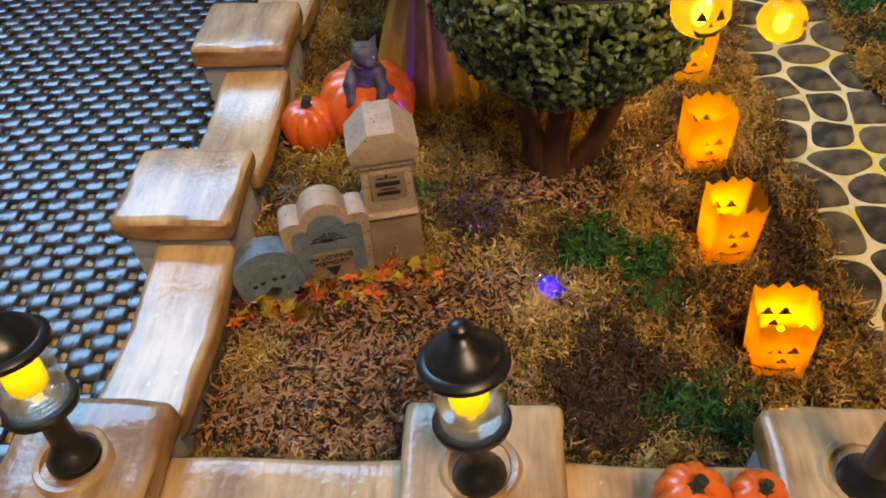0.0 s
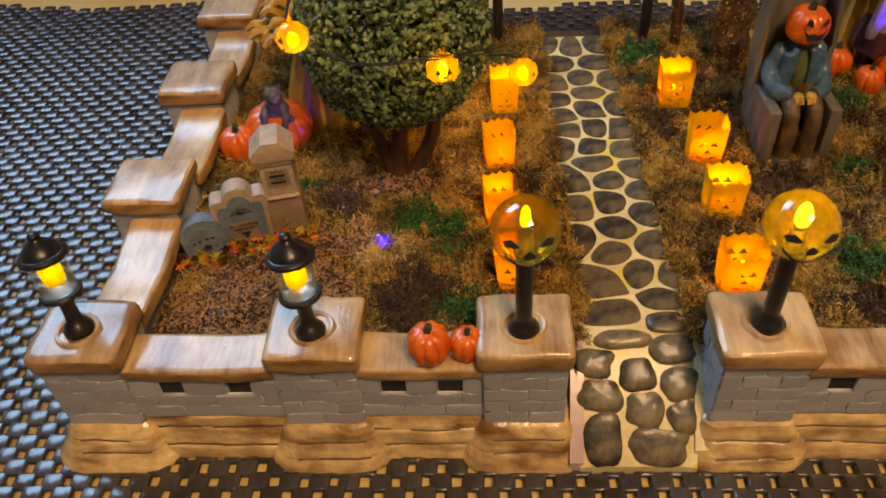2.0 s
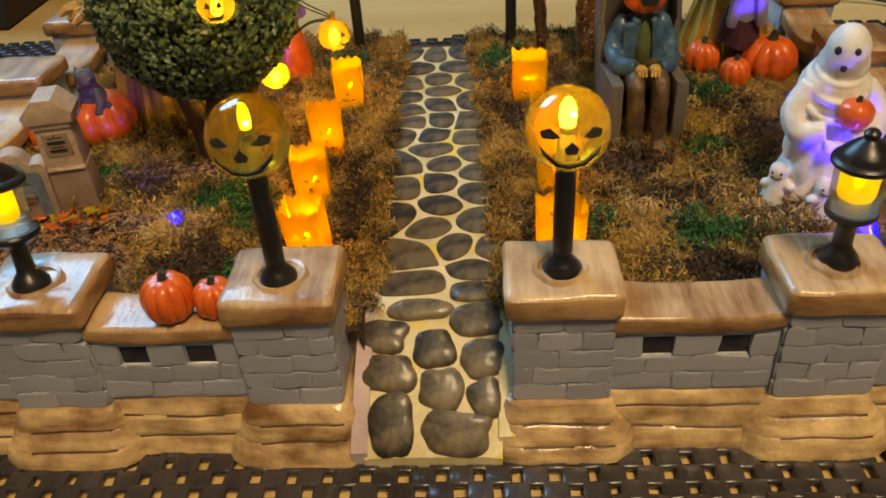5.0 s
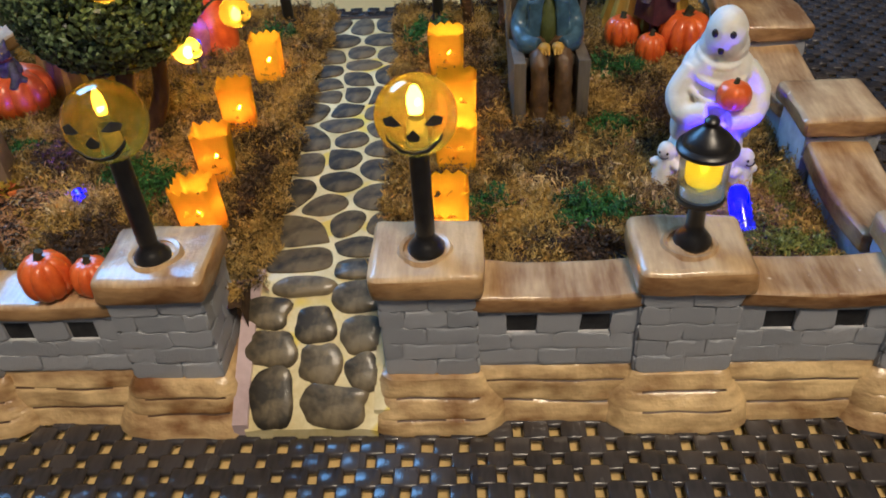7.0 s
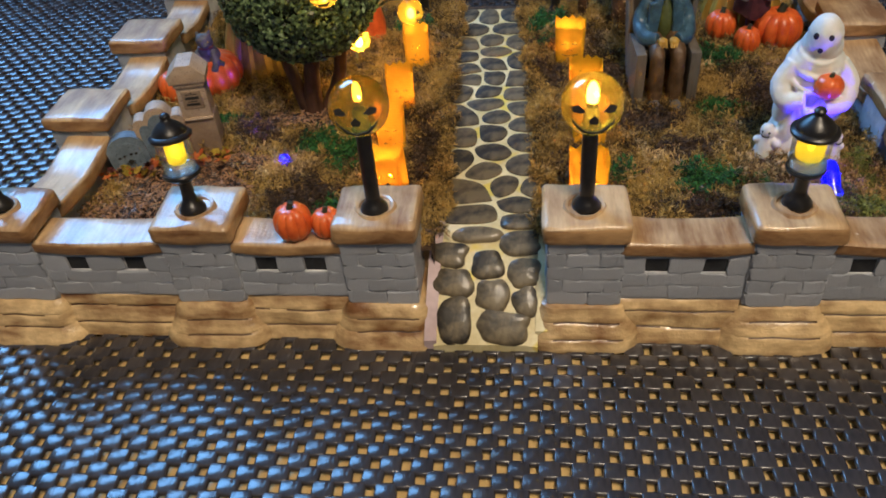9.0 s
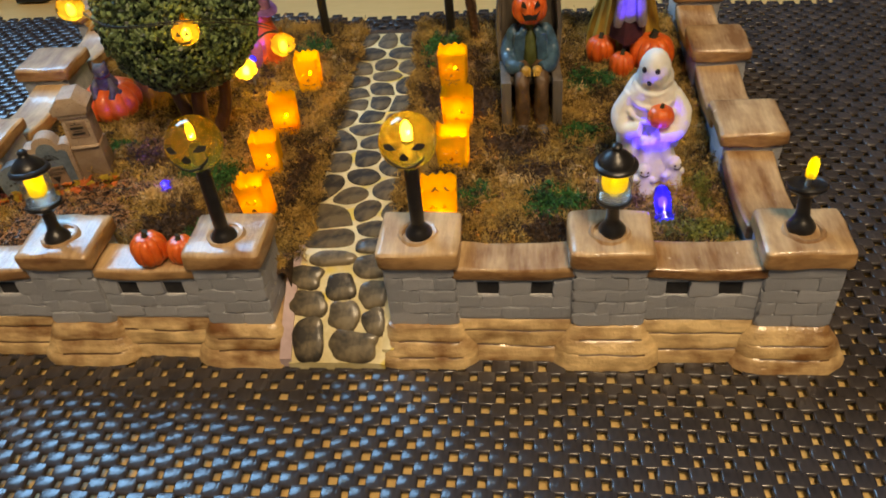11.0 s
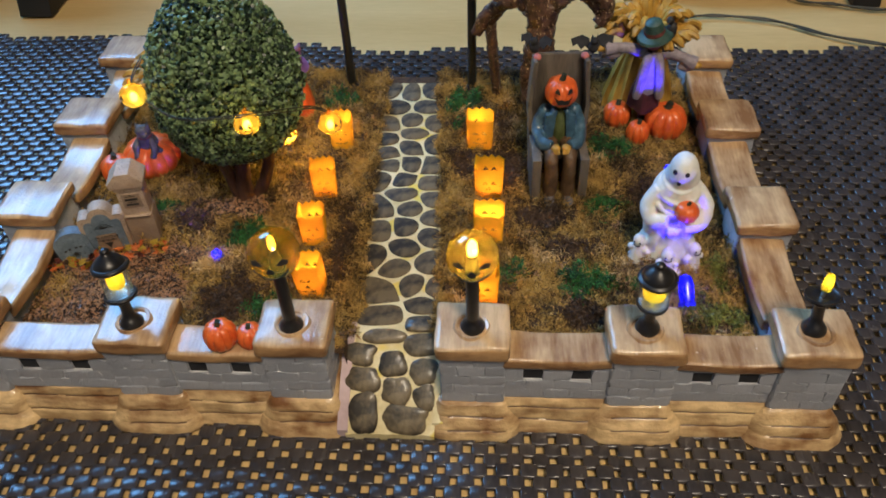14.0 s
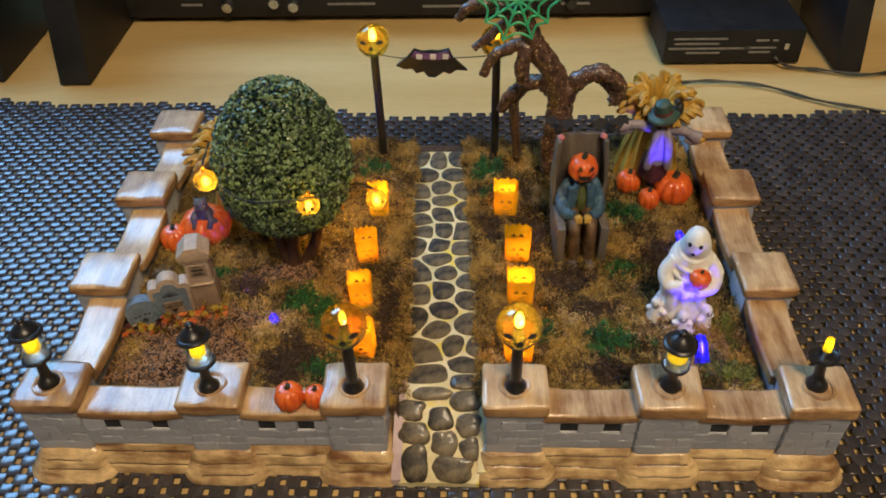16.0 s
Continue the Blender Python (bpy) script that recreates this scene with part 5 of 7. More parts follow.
def pumpkin_bulb(c, turn, dim=False):
    R = 0.0066
    bm = bmesh.new()
    vs = ball(bm, (0, 0, 0), 1.0, sub=3)
    for v in bm.verts:
        a = math.atan2(v.co.y, v.co.x)
        k = 1 - 0.07 * abs(math.sin(a * 4)) ** 0.5 * 0 - 0.06 * (abs(math.cos(a * 4)) ** 8)
        v.co.x, v.co.y, v.co.z = v.co.x * k * R, v.co.y * k * R, v.co.z * R * 0.92
    m = pose(*c, 0, 0, turn)
    bmesh.ops.transform(bm, matrix=m, verts=bm.verts[:])
    g = part("pumpkin_bulb", bm, AMBER_MILK, string, "amber see-through pumpkin light")
    g.visible_shadow = False
    bm = bmesh.new()
    ball(bm, (0, 0, -0.001), (0.0020, 0.0020, 0.0028), sub=2)
    bmesh.ops.transform(bm, matrix=m, verts=bm.verts[:])
    part("diode", bm, BULB_HIDDEN if dim else BULB_STRING, g, "glowing diode")
    bm = bmesh.new()
    for pts in (((-0.0032, 0.0008), (-0.0020, 0.0032), (-0.0008, 0.0010)), ((0.0008, 0.0010), (0.0020, 0.0032), (0.0032, 0.0008)), ((-0.0006, -0.0004), (0, 0.0008), (0.0006, -0.0004)),
                ((-0.0034, -0.0012), (-0.0016, -0.0022), (0.0016, -0.0022), (0.0034, -0.0012), (0.0020, -0.0036), (-0.0020, -0.0036))):
        for off in (0.0,):
            q = [bm.verts.new((x, -math.sqrt(max(0, R * R - x * x - z * z)) * 1.03, z)) for x, z in pts]
            bm.faces.new(q)
    bmesh.ops.solidify(bm, geom=bm.faces[:], thickness=0.0002)
    bmesh.ops.transform(bm, matrix=m, verts=bm.verts[:])
    part("face", bm, M["ink"], g, "black painted face", smooth=False)
    bm = bmesh.new()
    tube(bm, ((0, 0, R * 0.88), (0.0003, 0, R * 1.15), (0.001, 0, R * 1.4)), (0.0014, 0.0010, 0.0008), 8)
    bmesh.ops.transform(bm, matrix=m, verts=bm.verts[:])
    part("socket", bm, AMBER, g, "moulded stalk")


pumpkin_bulb((-0.1250, 0.1150, 0.1280), -50)
pumpkin_bulb((-0.0680, 0.1060, 0.1180), 8)
pumpkin_bulb((-0.0359, 0.1430, 0.0922), 60)
pumpkin_bulb((-0.0698, 0.1700, 0.0649), 60, True)

# ---- pumpkins ----
def pumpkin(at, r, h, turn, label, lobes=9):
    ob = thing("pumpkin", label, "pumpkin", at, turn, group="painted pumpkins")
    bm = bmesh.new()
    prof = [(0, 0.0)] + [(r * math.sin(math.pi * t) ** 0.62, h * (0.5 - 0.5 * math.cos(math.pi * t))) for t in np.linspace(0.06, 0.95, 14)] + [(0, h * 0.93)]
    lathe(bm, prof, lobes * 6)
    for v in bm.verts:
        a = math.atan2(v.co.y, v.co.x)
        k = 1 - 0.13 * (1 - abs(math.sin(a * lobes / 2)) ** 0.55)
        v.co.x, v.co.y = v.co.x * k, v.co.y * k
    part("flesh", bm, M["orange"], ob, "ribbed orange body")
    bm = bmesh.new()
    tube(bm, ((0, 0, h * 0.88), (0, 0, h * 1.02), (r * 0.10, 0, h * 1.14)), (r * 0.24, r * 0.15, r * 0.17), 8)
    for k in range(5):
        a = k * 1.257
        tube(bm, ((0, 0, h * 0.96), (math.cos(a) * r * 0.30, math.sin(a) * r * 0.30, h * 0.965)), (r * 0.10, r * 0.03), 5)
    part("stalk", bm, M["stem"], ob, "dark stalk")
    return ob


pumpkin((-0.0735, 0.0215, RAIL_Z - 0.0016), 0.0080, 0.0150, 20, "orange painted pumpkin resting on the wall rail")
pumpkin((-0.0598, 0.0225, RAIL_Z - 0.0014), 0.0066, 0.0120, 50, "smaller orange pumpkin resting on the wall rail")
pumpkin((-0.1765, 0.1630, BED_Z), 0.0098, 0.0175, 10, "small orange pumpkin on the moss beside the cat")
pumpkin((-0.1575, 0.1735, BED_Z), 0.0172, 0.0225, 0, "large orange pumpkin carrying a cat figurine", 10)
pumpkin((0.1620, 0.2130, BED_Z), 0.0132, 0.0215, 0, "large orange pumpkin at the scarecrow's feet", 10)
pumpkin((0.1440, 0.2050, BED_Z), 0.0074, 0.0150, 30, "small round orange pumpkin before the scarecrow")
pumpkin((0.1330, 0.2240, BED_Z), 0.0090, 0.0165, 60, "orange pumpkin beside the scarecrow's pole")

# ---- the cat on the pumpkin ----
bm = bmesh.new()
ball(bm, (0, 0.001, 0.0072), (0.0074, 0.0064, 0.0088))
ball(bm, (0, -0.0008, 0.0125), (0.0056, 0.0050, 0.0060))
ball(bm, (0.0008, -0.0022, 0.0196), (0.0052, 0.0048, 0.0048), (0, 0, 20))
ball(bm, (0.0022, -0.0064, 0.0180), (0.0024, 0.0022, 0.0018), sub=2)
for s in (-1, 1):
    lathe(bm, ((0.0019, -0.001), (0.0014, 0.0018), (0.0002, 0.0044)), 8, (0.0008 + s * 0.0034, -0.0010, 0.0225), 0, (0, s * 16, 0))
    line = smooth_line(((s * 0.0046, -0.0018, 0.0125), (s * 0.0062, -0.0058, 0.0078), (s * 0.0056, -0.0085, 0.0036), (s * 0.0054, -0.0100, 0.0014)), 4)
    tube(bm, line, [0.0024] * (len(line) - 3) + [0.0025, 0.0024, 0.0018], 10)
    ball(bm, (s * 0.0060, -0.0030, 0.0036), (0.0034, 0.0054, 0.0038))
tube(bm, smooth_line(((0.0050, 0.004, 0.0030), (0.0090, 0.000, 0.0028), (0.0092, -0.0050, 0.0040))), [0.0016] * 12 + [0.0010], 8)
bm = sculpt(bm, 0.00042, 2, 0.0007)
tube(bm, smooth_line([(0.0006 + 0.0046 * math.cos(a), -0.0014 + 0.0046 * math.sin(a), 0.0156) for a in np.linspace(0, 2 * math.pi, 9)], 3), 0.0007, 6, index=1)
for s in (-1, 1):
    ball(bm, (0.0026 + s * 0.0019, -0.0062 - s * 0.0004, 0.0206), (0.0006, 0.0005, 0.0006), index=2, sub=1)
tagged(part("cat_figurine", bm, [M["grey_fur"], M["leaf_red"], M["leaf_yellow"]]), "dark grey cat figurine sitting on a pumpkin", "figurine").matrix_basis = pose(-0.1560, 0.1700, BED_Z + 0.0165, 0, 0, 4) @ Matrix.Scale(0.86, 4)

# ---- gravestones ----
def words(name, text, size, m, material, parent):
    cu = bpy.data.curves.new(name, "FONT")
    cu.body, cu.size, cu.align_x, cu.align_y, cu.extrude = text, size, "CENTER", "CENTER", 0.0001
    tmp = bpy.data.objects.new(name, cu)
    scene.collection.objects.link(tmp)
    me = bpy.data.meshes.new_from_object(tmp.evaluated_get(bpy.context.evaluated_depsgraph_get()))
    bpy.data.objects.remove(tmp)
    me.materials.clear()
    me.materials.append(material)
    ob = new(name, me)
    ob.parent = parent
    ob.matrix_basis = m
    return ob


def bars(parent, rows, y):
    """Lines of print too small to read: (x, z, width, height)."""
    for x, z, w, h in rows:
        bm = bmesh.new()
        box(bm, (x, y, z), (w, 0.0002, h))
        part("print_bar", bm, M["ink"], parent, smooth=False)


tall = thing("gravestone", "tall speckled tan gravestone with a pointed cap and a name plate", "gravestone", (-0.1430, 0.1125, BED_Z - 0.001), 12, "gravestones")
bm = bmesh.new()
box(bm, (0, 0, 0.0125), (0.0165, 0.0135, 0.027), 0.0010, 2, taper=0.96)
part("lower_block", bm, M["tomb_dark"], tall, "darker lower block")
bm = bmesh.new()
box(bm, (0, -0.0012, 0.0262), (0.0150, 0.0130, 0.0014), 0.0005, 1)
part("ledge", bm, M["tomb"], tall)
bm = bmesh.new()
box(bm, (0, 0, 0.0365), (0.0148, 0.0120, 0.0205), 0.0010, 2, taper=0.93)
part("shaft", bm, M["tomb"], tall, "speckled tan shaft")
bm = bmesh.new()
box(bm, (0, 0, 0.0474), (0.0150, 0.0135, 0.0034), 0.0010, 2)
part("collar", bm, M["tomb"], tall)
bm = bmesh.new()
prism(bm, ((-0.0088, 0.0), (0.0088, 0.0), (0.0094, 0.0042), (0.0036, 0.0112), (-0.0036, 0.0112), (-0.0094, 0.0042)), 0.0150, pose(0, -0.0078, 0.0486), 0, 0.0008)
part("cap", bm, M["tomb"], tall, "faceted pointed cap")
bm = bmesh.new()
box(bm, (0, -0.00575, 0.0378), (0.0098, 0.0010, 0.0112), 0.0003, 1)
plate = part("plate", bm, M["tomb_dark"], tall, "sunken plate with black lettering")
bars(plate, ((0, 0.0392, 0.0066, 0.0016), (0, 0.0371, 0.0044, 0.0004), (0, 0.0353, 0.0064, 0.0013), (-0.0018, 0.0415, 0.0018, 0.0004), (0.0018, 0.0415, 0.0018, 0.0004)), -0.00640)
words("lettering", "R", 0.0022, pose(0, -0.0064, 0.0419, 90, 0, 0), M["ink"], plate)

mid = thing("gravestone", "tan gravestone with a three-lobed top and a blue-grey panel", "gravestone", (-0.1605, 0.1035, BED_Z - 0.001), 16, "gravestones")
outline = [(-0.0122, 0), (0.0122, 0), (0.0122, 0.0285)]
outline += [(0.0088 + 0.0036 * math.cos(a), 0.0285 + 0.0036 * math.sin(a)) for a in np.linspace(0.1, 2.2, 6)]
outline += [(0.0060 * math.cos(a), 0.0325 + 0.0058 * math.sin(a)) for a in np.linspace(0.2, math.pi - 0.2, 9)]
outline += [(-0.0088 + 0.0036 * math.cos(a), 0.0285 + 0.0036 * math.sin(a)) for a in np.linspace(0.94, 3.04, 6)]
bm = bmesh.new()
prism(bm, outline, 0.0085, pose(0, -0.0042, 0), 0, 0.0009)
part("stone", bm, M["tomb"], mid, "speckled tan stone")
bm = bmesh.new()
prism(bm, [(x * 0.80, z * 0.885) for x, z in outline], 0.0008, pose(0, -0.0047, 0))
part("panel", bm, M["slate"], mid, "blue-grey panel")
bm = bmesh.new()
prism(bm, ((-0.0064, 0.001), (0.0064, 0.001), (0.0052, 0.0175), (-0.0052, 0.0175)), 0.0008, pose(0, -0.0051, 0))
plate = part("plate", bm, M["tomb_dark"], mid, "tan plate with black lettering")
words("lettering", "IN LOVING", 0.0025, pose(0, -0.0053, 0.0156, 90, 0, 0), M["ink"], plate)
words("lettering", "MEMORY", 0.0025, pose(0, -0.0053, 0.0130, 90, 0, 0), M["ink"], plate)
bm = bmesh.new()
prism(bm, ((-0.0022, 0.0108), (0.0022, 0.0108), (0, 0.0062)), 0.0003, pose(0, -0.0053, 0))
part("emblem", bm, M["ink"], plate, "black triangle emblem")
bm = bmesh.new()
for k in range(8):
    a = math.radians(10 + k * 160 / 7)
    tube(bm, ((0, -0.0049, 0.0225), (math.cos(a) * 0.0034, -0.0049, 0.0225 + math.sin(a) * 0.0040), (math.cos(a) * 0.0050, -0.0049, 0.0222 + math.sin(a) * 0.0032)), 0.00016, 4)
part("carving", bm, M["ink"], mid, "dark engraved spider-like ornament")

low = thing("gravestone", "small round-topped blue-grey gravestone, tilted, beside fallen leaves", "gravestone", (-0.1755, 0.0945, BED_Z - 0.002), 22, "gravestones")
outline = [(-0.0095, 0), (0.0095, 0), (0.0095, 0.0150)] + [(0.0095 * math.cos(a), 0.0165 + 0.0095 * math.sin(a)) for a in np.linspace(0.12, math.pi - 0.12, 14)] + [(-0.0095, 0.0150)]
bm = bmesh.new()
prism(bm, outline, 0.0075, pose(0, -0.0037, 0), 0, 0.0012)
part("stone", bm, M["slate"], low)
bm = bmesh.new()
prism(bm, [(x * 0.72, z * 0.84) for x, z in outline], 0.0006, pose(0, -0.0042, 0))
part("panel", bm, M["slate"], low, "sunken round-topped panel")
bars(low, ((-0.0042, 0.0140, 0.0014, 0.0012), (-0.0018, 0.0144, 0.0014, 0.0012), (0.0016, 0.0144, 0.0014, 0.0012), (0.0040, 0.0140, 0.0014, 0.0012)), -0.0043)
bm = bmesh.new()
for k in range(7):
    a = math.radians(200 + k * 140 / 6)
    tube(bm, ((0, -0.0044, 0.0115), (math.cos(a) * 0.0024, -0.0044, 0.0105 + math.sin(a) * 0.0034)), 0.00022, 4)
ball(bm, (0, -0.0044, 0.0100), (0.0011, 0.0002, 0.0016), sub=2)
part("carving", bm, M["ink"], low, "dark engraved ornament")
low.rotation_euler = (radians(-6), radians(-8), radians(22))
for ob, k in ((tall, 0.87), (mid, 0.86), (low, 0.84)):
    ob.scale = (1.0, 1.0, k)

# ---- fallen maple leaves round the graves ----
def leaf_mesh(material, seed):
    r = random.Random(seed)
    bm = bmesh.new()
    tips = ((0, 1.0), (18, 0.55), (48, 0.92), (70, 0.50), (100, 0.75), (135, 0.38), (178, 0.30))
    pts = [(math.radians(90 - a), d) for a, d in tips] + [(math.radians(90 + a), d) for a, d in tips[:0:-1]]
    c = bm.verts.new((0, 0, 0.0003))
    ring = [bm.verts.new((math.cos(a) * d * 0.0031, math.sin(a) * d * 0.0031, r.uniform(-0.0003, 0.0006))) for a, d in pts]
    for a, b in zip(ring, ring[1:] + ring[:1]):
        bm.faces.new((c, a, b))
    bmesh.ops.solidify(bm, geom=bm.faces[:], thickness=0.00018)
    me = bpy.data.meshes.new("maple_leaf")
    bm.to_mesh(me)
    bm.free()
    me.materials.append(material)
    return me


LEAVES = [(leaf_mesh(M[k], i), w) for i, (k, w) in enumerate((("leaf_red", "wine-red"), ("leaf_orange", "orange"), ("leaf_yellow", "yellow"), ("leaf_red", "wine-red")))]
rng = random.Random(33)
for k in range(84):
    t = rng.random()
    x, y = -0.188 + 0.060 * t + rng.uniform(-1, 1) * 0.002, 0.0845 + 0.019 * t + rng.uniform(-0.0055, 0.0045)
    me, word = LEAVES[rng.choice((0, 1, 1, 2, 2, 3, 1, 2))]
    ob = new("maple_leaf", me)
    ob.matrix_basis = pose(x, y, hollow(x, y) + rng.uniform(0.0012, 0.0036), rng.uniform(-35, 50), rng.uniform(-30, 30), rng.uniform(0, 360)) @ Matrix.Scale(rng.uniform(0.85, 1.35), 4)
    tagged(ob, "tiny %s artificial maple leaf lying before the gravestones" % word, "leaf", "maple leaves")

# ---- corn shocks ----
def corn_shock(at, r, h, turn, label):
    ob = thing("corn_shock", label, "corn shock", at, turn, "corn shocks")
    bm = bmesh.new()
    lathe(bm, ((0, 0), (r, 0), (r * 0.97, h * 0.10), (r * 0.80, h * 0.30), (r * 0.60, h * 0.48), (r * 0.46, h * 0.60), (0, h * 0.60)), 60)
    for v in bm.verts:
        a = math.atan2(v.co.y, v.co.x)
        k = 1 + 0.05 * math.sin(a * 15 + v.co.z * 40) + 0.03 * math.sin(a * 27)
        v.co.x, v.co.y = v.co.x * k, v.co.y * k
    part("skirt", bm, M["straw"], ob, "bundled ochre stalks")
    bm = bmesh.new()
    lathe(bm, ((r * 0.46, h * 0.575), (r * 0.53, h * 0.59), (r * 0.53, h * 0.62), (r * 0.46, h * 0.635)), 30)
    part("tie", bm, M["brown"], ob, "dark tie round the stalks")
    rr = random.Random(int(at[0] * 1000))
    bm = bmesh.new()
    for k in range(90):
        a, e = k * 2.399, 0.15 + 0.85 * rr.random()
        d = Vector((math.cos(a) * e, math.sin(a) * e, 1.25 - e * 0.75)).normalized()
        p0 = Vector((math.cos(a) * r * 0.25, math.sin(a) * r * 0.25, h * 0.62))
        ln = h * rr.uniform(0.24, 0.37)
        out = Vector((math.cos(a), math.sin(a), 0))
        line = smooth_line((p0, p0 + d * ln * 0.5, p0 + d * ln * 0.85 + out * r * 0.10, p0 + d * ln * 0.88 + out * r * 0.32 - Vector((0, 0, h * 0.03))), 3)
        tube(bm, line, [r * (0.05 + 0.075 * math.sin(math.pi * min(1.0, i / 10 + 0.08))) for i in range(len(line))], 6, wobble=0.2)
    part("tassels", bm, M["straw"], ob, "flared ochre leaves at the top")
    return ob


corn_shock((-0.1360, 0.1980, BED_Z - 0.001), 0.0215, 0.078, 0, "ochre corn shock with a flared top standing behind the cat")
corn_shock((0.1490, 0.2480, BED_Z - 0.001), 0.0225, 0.080, 40, "ochre corn shock with a flared top standing behind the scarecrow")
# ---- the scarecrow: one plain figurine ----
S = [M["coat"], M["wine"], M["hat"], M["leaf_red"], M["pink"], M["straw"], M["ink"], M["shirt"]]
coat = bmesh.new()
lathe(coat, ((0.0090, 0.0300), (0.0088, 0.0360), (0.0072, 0.0440), (0.0074, 0.0530), (0.0050, 0.0600), (0, 0.0605)), 20)
for pts, radii in ((((-0.004, 0, 0.0555), (-0.015, 0, 0.0585), (-0.0285, -0.001, 0.0585)), (0.0042, 0.0036, 0.0034, 0.0046)),
                   (((0.004, 0, 0.0555), (0.015, 0, 0.0535), (0.0265, -0.001, 0.0480)), (0.0042, 0.0036, 0.0034, 0.0048))):
    line = smooth_line(pts, 8)
    tube(coat, line, [float(np.interp(i / (len(line) - 1), (0, 0.3, 0.7, 1), radii)) for i in range(len(line))], 12)
    a, b = Vector(pts[1]), Vector(pts[2])
    ball(coat, ((a + b * 2) / 3 - Vector((0, 0, 0.0032)))[:], (0.0062, 0.0022, 0.0040))
bm = sculpt(coat, 0.00050, 3, 0.0005, 0)
tube(bm, ((0, 0, 0), (0, 0, 0.060)), 0.0022, 10, index=1)
skirt = bmesh.new()
lathe(skirt, ((0, 0.0150), (0.0104, 0.0170), (0.0098, 0.0230), (0.0072, 0.0330), (0, 0.0345)), 24)
for v in skirt.verts:
    k = 1 + 0.10 * math.sin(math.atan2(v.co.y, v.co.x) * 6)
    v.co.x, v.co.y = v.co.x * k, v.co.y * k
    v.co.z += 0.003 * abs(v.co.x) / 0.01
for f in skirt.faces:
    f.material_index = 1
absorb(bm, skirt)
for s in (-1, 1):
    line = smooth_line(((s * 0.0022, -0.0064, 0.0585), (s * 0.0046, -0.0088, 0.0480), (s * 0.0070, -0.0092, 0.0290)), 6)
    tube(bm, line, [0.0018, 0.0026, 0.0030] + [0.0031] * (len(line) - 4) + [0.0022], 8)
    ball(bm, (-0.0310 if s < 0 else 0.0285, -0.001, 0.0585 if s < 0 else 0.0468), (0.0030, 0.0020, 0.0020), index=5, sub=2)
prism(bm, ((-0.0010, 0.0590), (0.0010, 0.0590), (0.0020, 0.0480), (0.0044, 0.0320), (0, 0.0300), (-0.0044, 0.0320), (-0.0020, 0.0480)), 0.0040, pose(0, -0.0086, 0), 7, 0.0006)
ball(bm, (0, -0.0015, 0.0635), (0.0050, 0.0048, 0.0056), index=4)
hat_at = (-0.0005, -0.0030, 0.0685)
lathe(bm, ((0, 0.0), (0.0096, -0.0012), (0.0106, -0.0006), (0.0098, 0.0008), (0.0060, 0.0020), (0.0056, 0.0060), (0.0048, 0.0094), (0.0024, 0.0110), (0, 0.0112)), 28, hat_at, 2, (7, -14, 0))
lathe(bm, ((0.0061, 0.0022), (0.0062, 0.0034), (0.0059, 0.0046)), 28, hat_at, 3, (7, -14, 0))
ball(bm, (0.0088, -0.001, 0.0700), (0.0034, 0.0034, 0.0064), (0, 10, 0), 6, 2)
ball(bm, (0.0072, -0.002, 0.0775), (0.0024, 0.0024, 0.0024), (0, 0, 0), 6, 2)
lathe(bm, ((0.0008, 0), (0, 0.0022)), 6, (0.0062, -0.004, 0.0775), 6, (90, 0, -30))
tagged(part("scarecrow", bm, S, at=(0.1480, 0.2220, BED_Z - 0.001)), "scarecrow figurine in a grey coat and green hat, arms spread", "figurine")

# ---- the coffin chair and the seated figure ----
chair = thing("coffin_chair", "grey-brown coffin standing upright as a chair, pink putty on its corners", "chair", (0.0885, 0.1700, BED_Z - 0.001), 3)
bm = bmesh.new()
prism(bm, ((-0.0150, 0.0), (0.0150, 0.0), (0.0182, 0.046), (0.0158, 0.0745), (-0.0158, 0.0745), (-0.0182, 0.046)), 0.0035, pose(0, 0.0165, 0, -3, 0, 0), 0, 0.0006)
part("backrest", bm, M["coffin"], chair, "coffin-shaped back board")
for s in (-1, 1):
    bm = bmesh.new()
    for (a, b) in (((0.0150, 0.001), (0.0182, 0.046)), ((0.0182, 0.046), (0.0158, 0.0745))):
        p, q = Vector((s * a[0], 0, a[1])), Vector((s * b[0], 0, b[1]))
        d = q - p
        box(bm, ((p + q) / 2 + Vector((0, 0.0120 + (p.z + q.z) * 0.026, 0)))[:], (0.0030, 0.0115, d.length + 0.001), 0.0006, 1, (-3, math.degrees(math.atan2(d.x, d.z)), 0))
    part("side_board", bm, M["coffin"], chair)
    bm = bmesh.new()
    box(bm, (s * 0.0150, -0.0040, 0.0150), (0.0058, 0.0300, 0.0300), 0.0008, 2)
    part("seat_side", bm, M["coffin"], chair)
    bm = bmesh.new()
    ball(bm, (s * 0.0146, 0.0165, 0.0750), (0.0026, 0.0028, 0.0018), sub=2)
    part("putty", bm, M["pink"], chair, "blob of pink putty")
bm = bmesh.new()
box(bm, (0, 0.0030, 0.0255), (0.0245, 0.0230, 0.0042), 0.0008, 2)
part("seat", bm, M["coffin"], chair)
chair.matrix_basis = pose(0.0905, 0.1650, BED_Z - 0.001, 0, 0, 3) @ Matrix.Diagonal((0.90, 0.95, 1.03, 1))

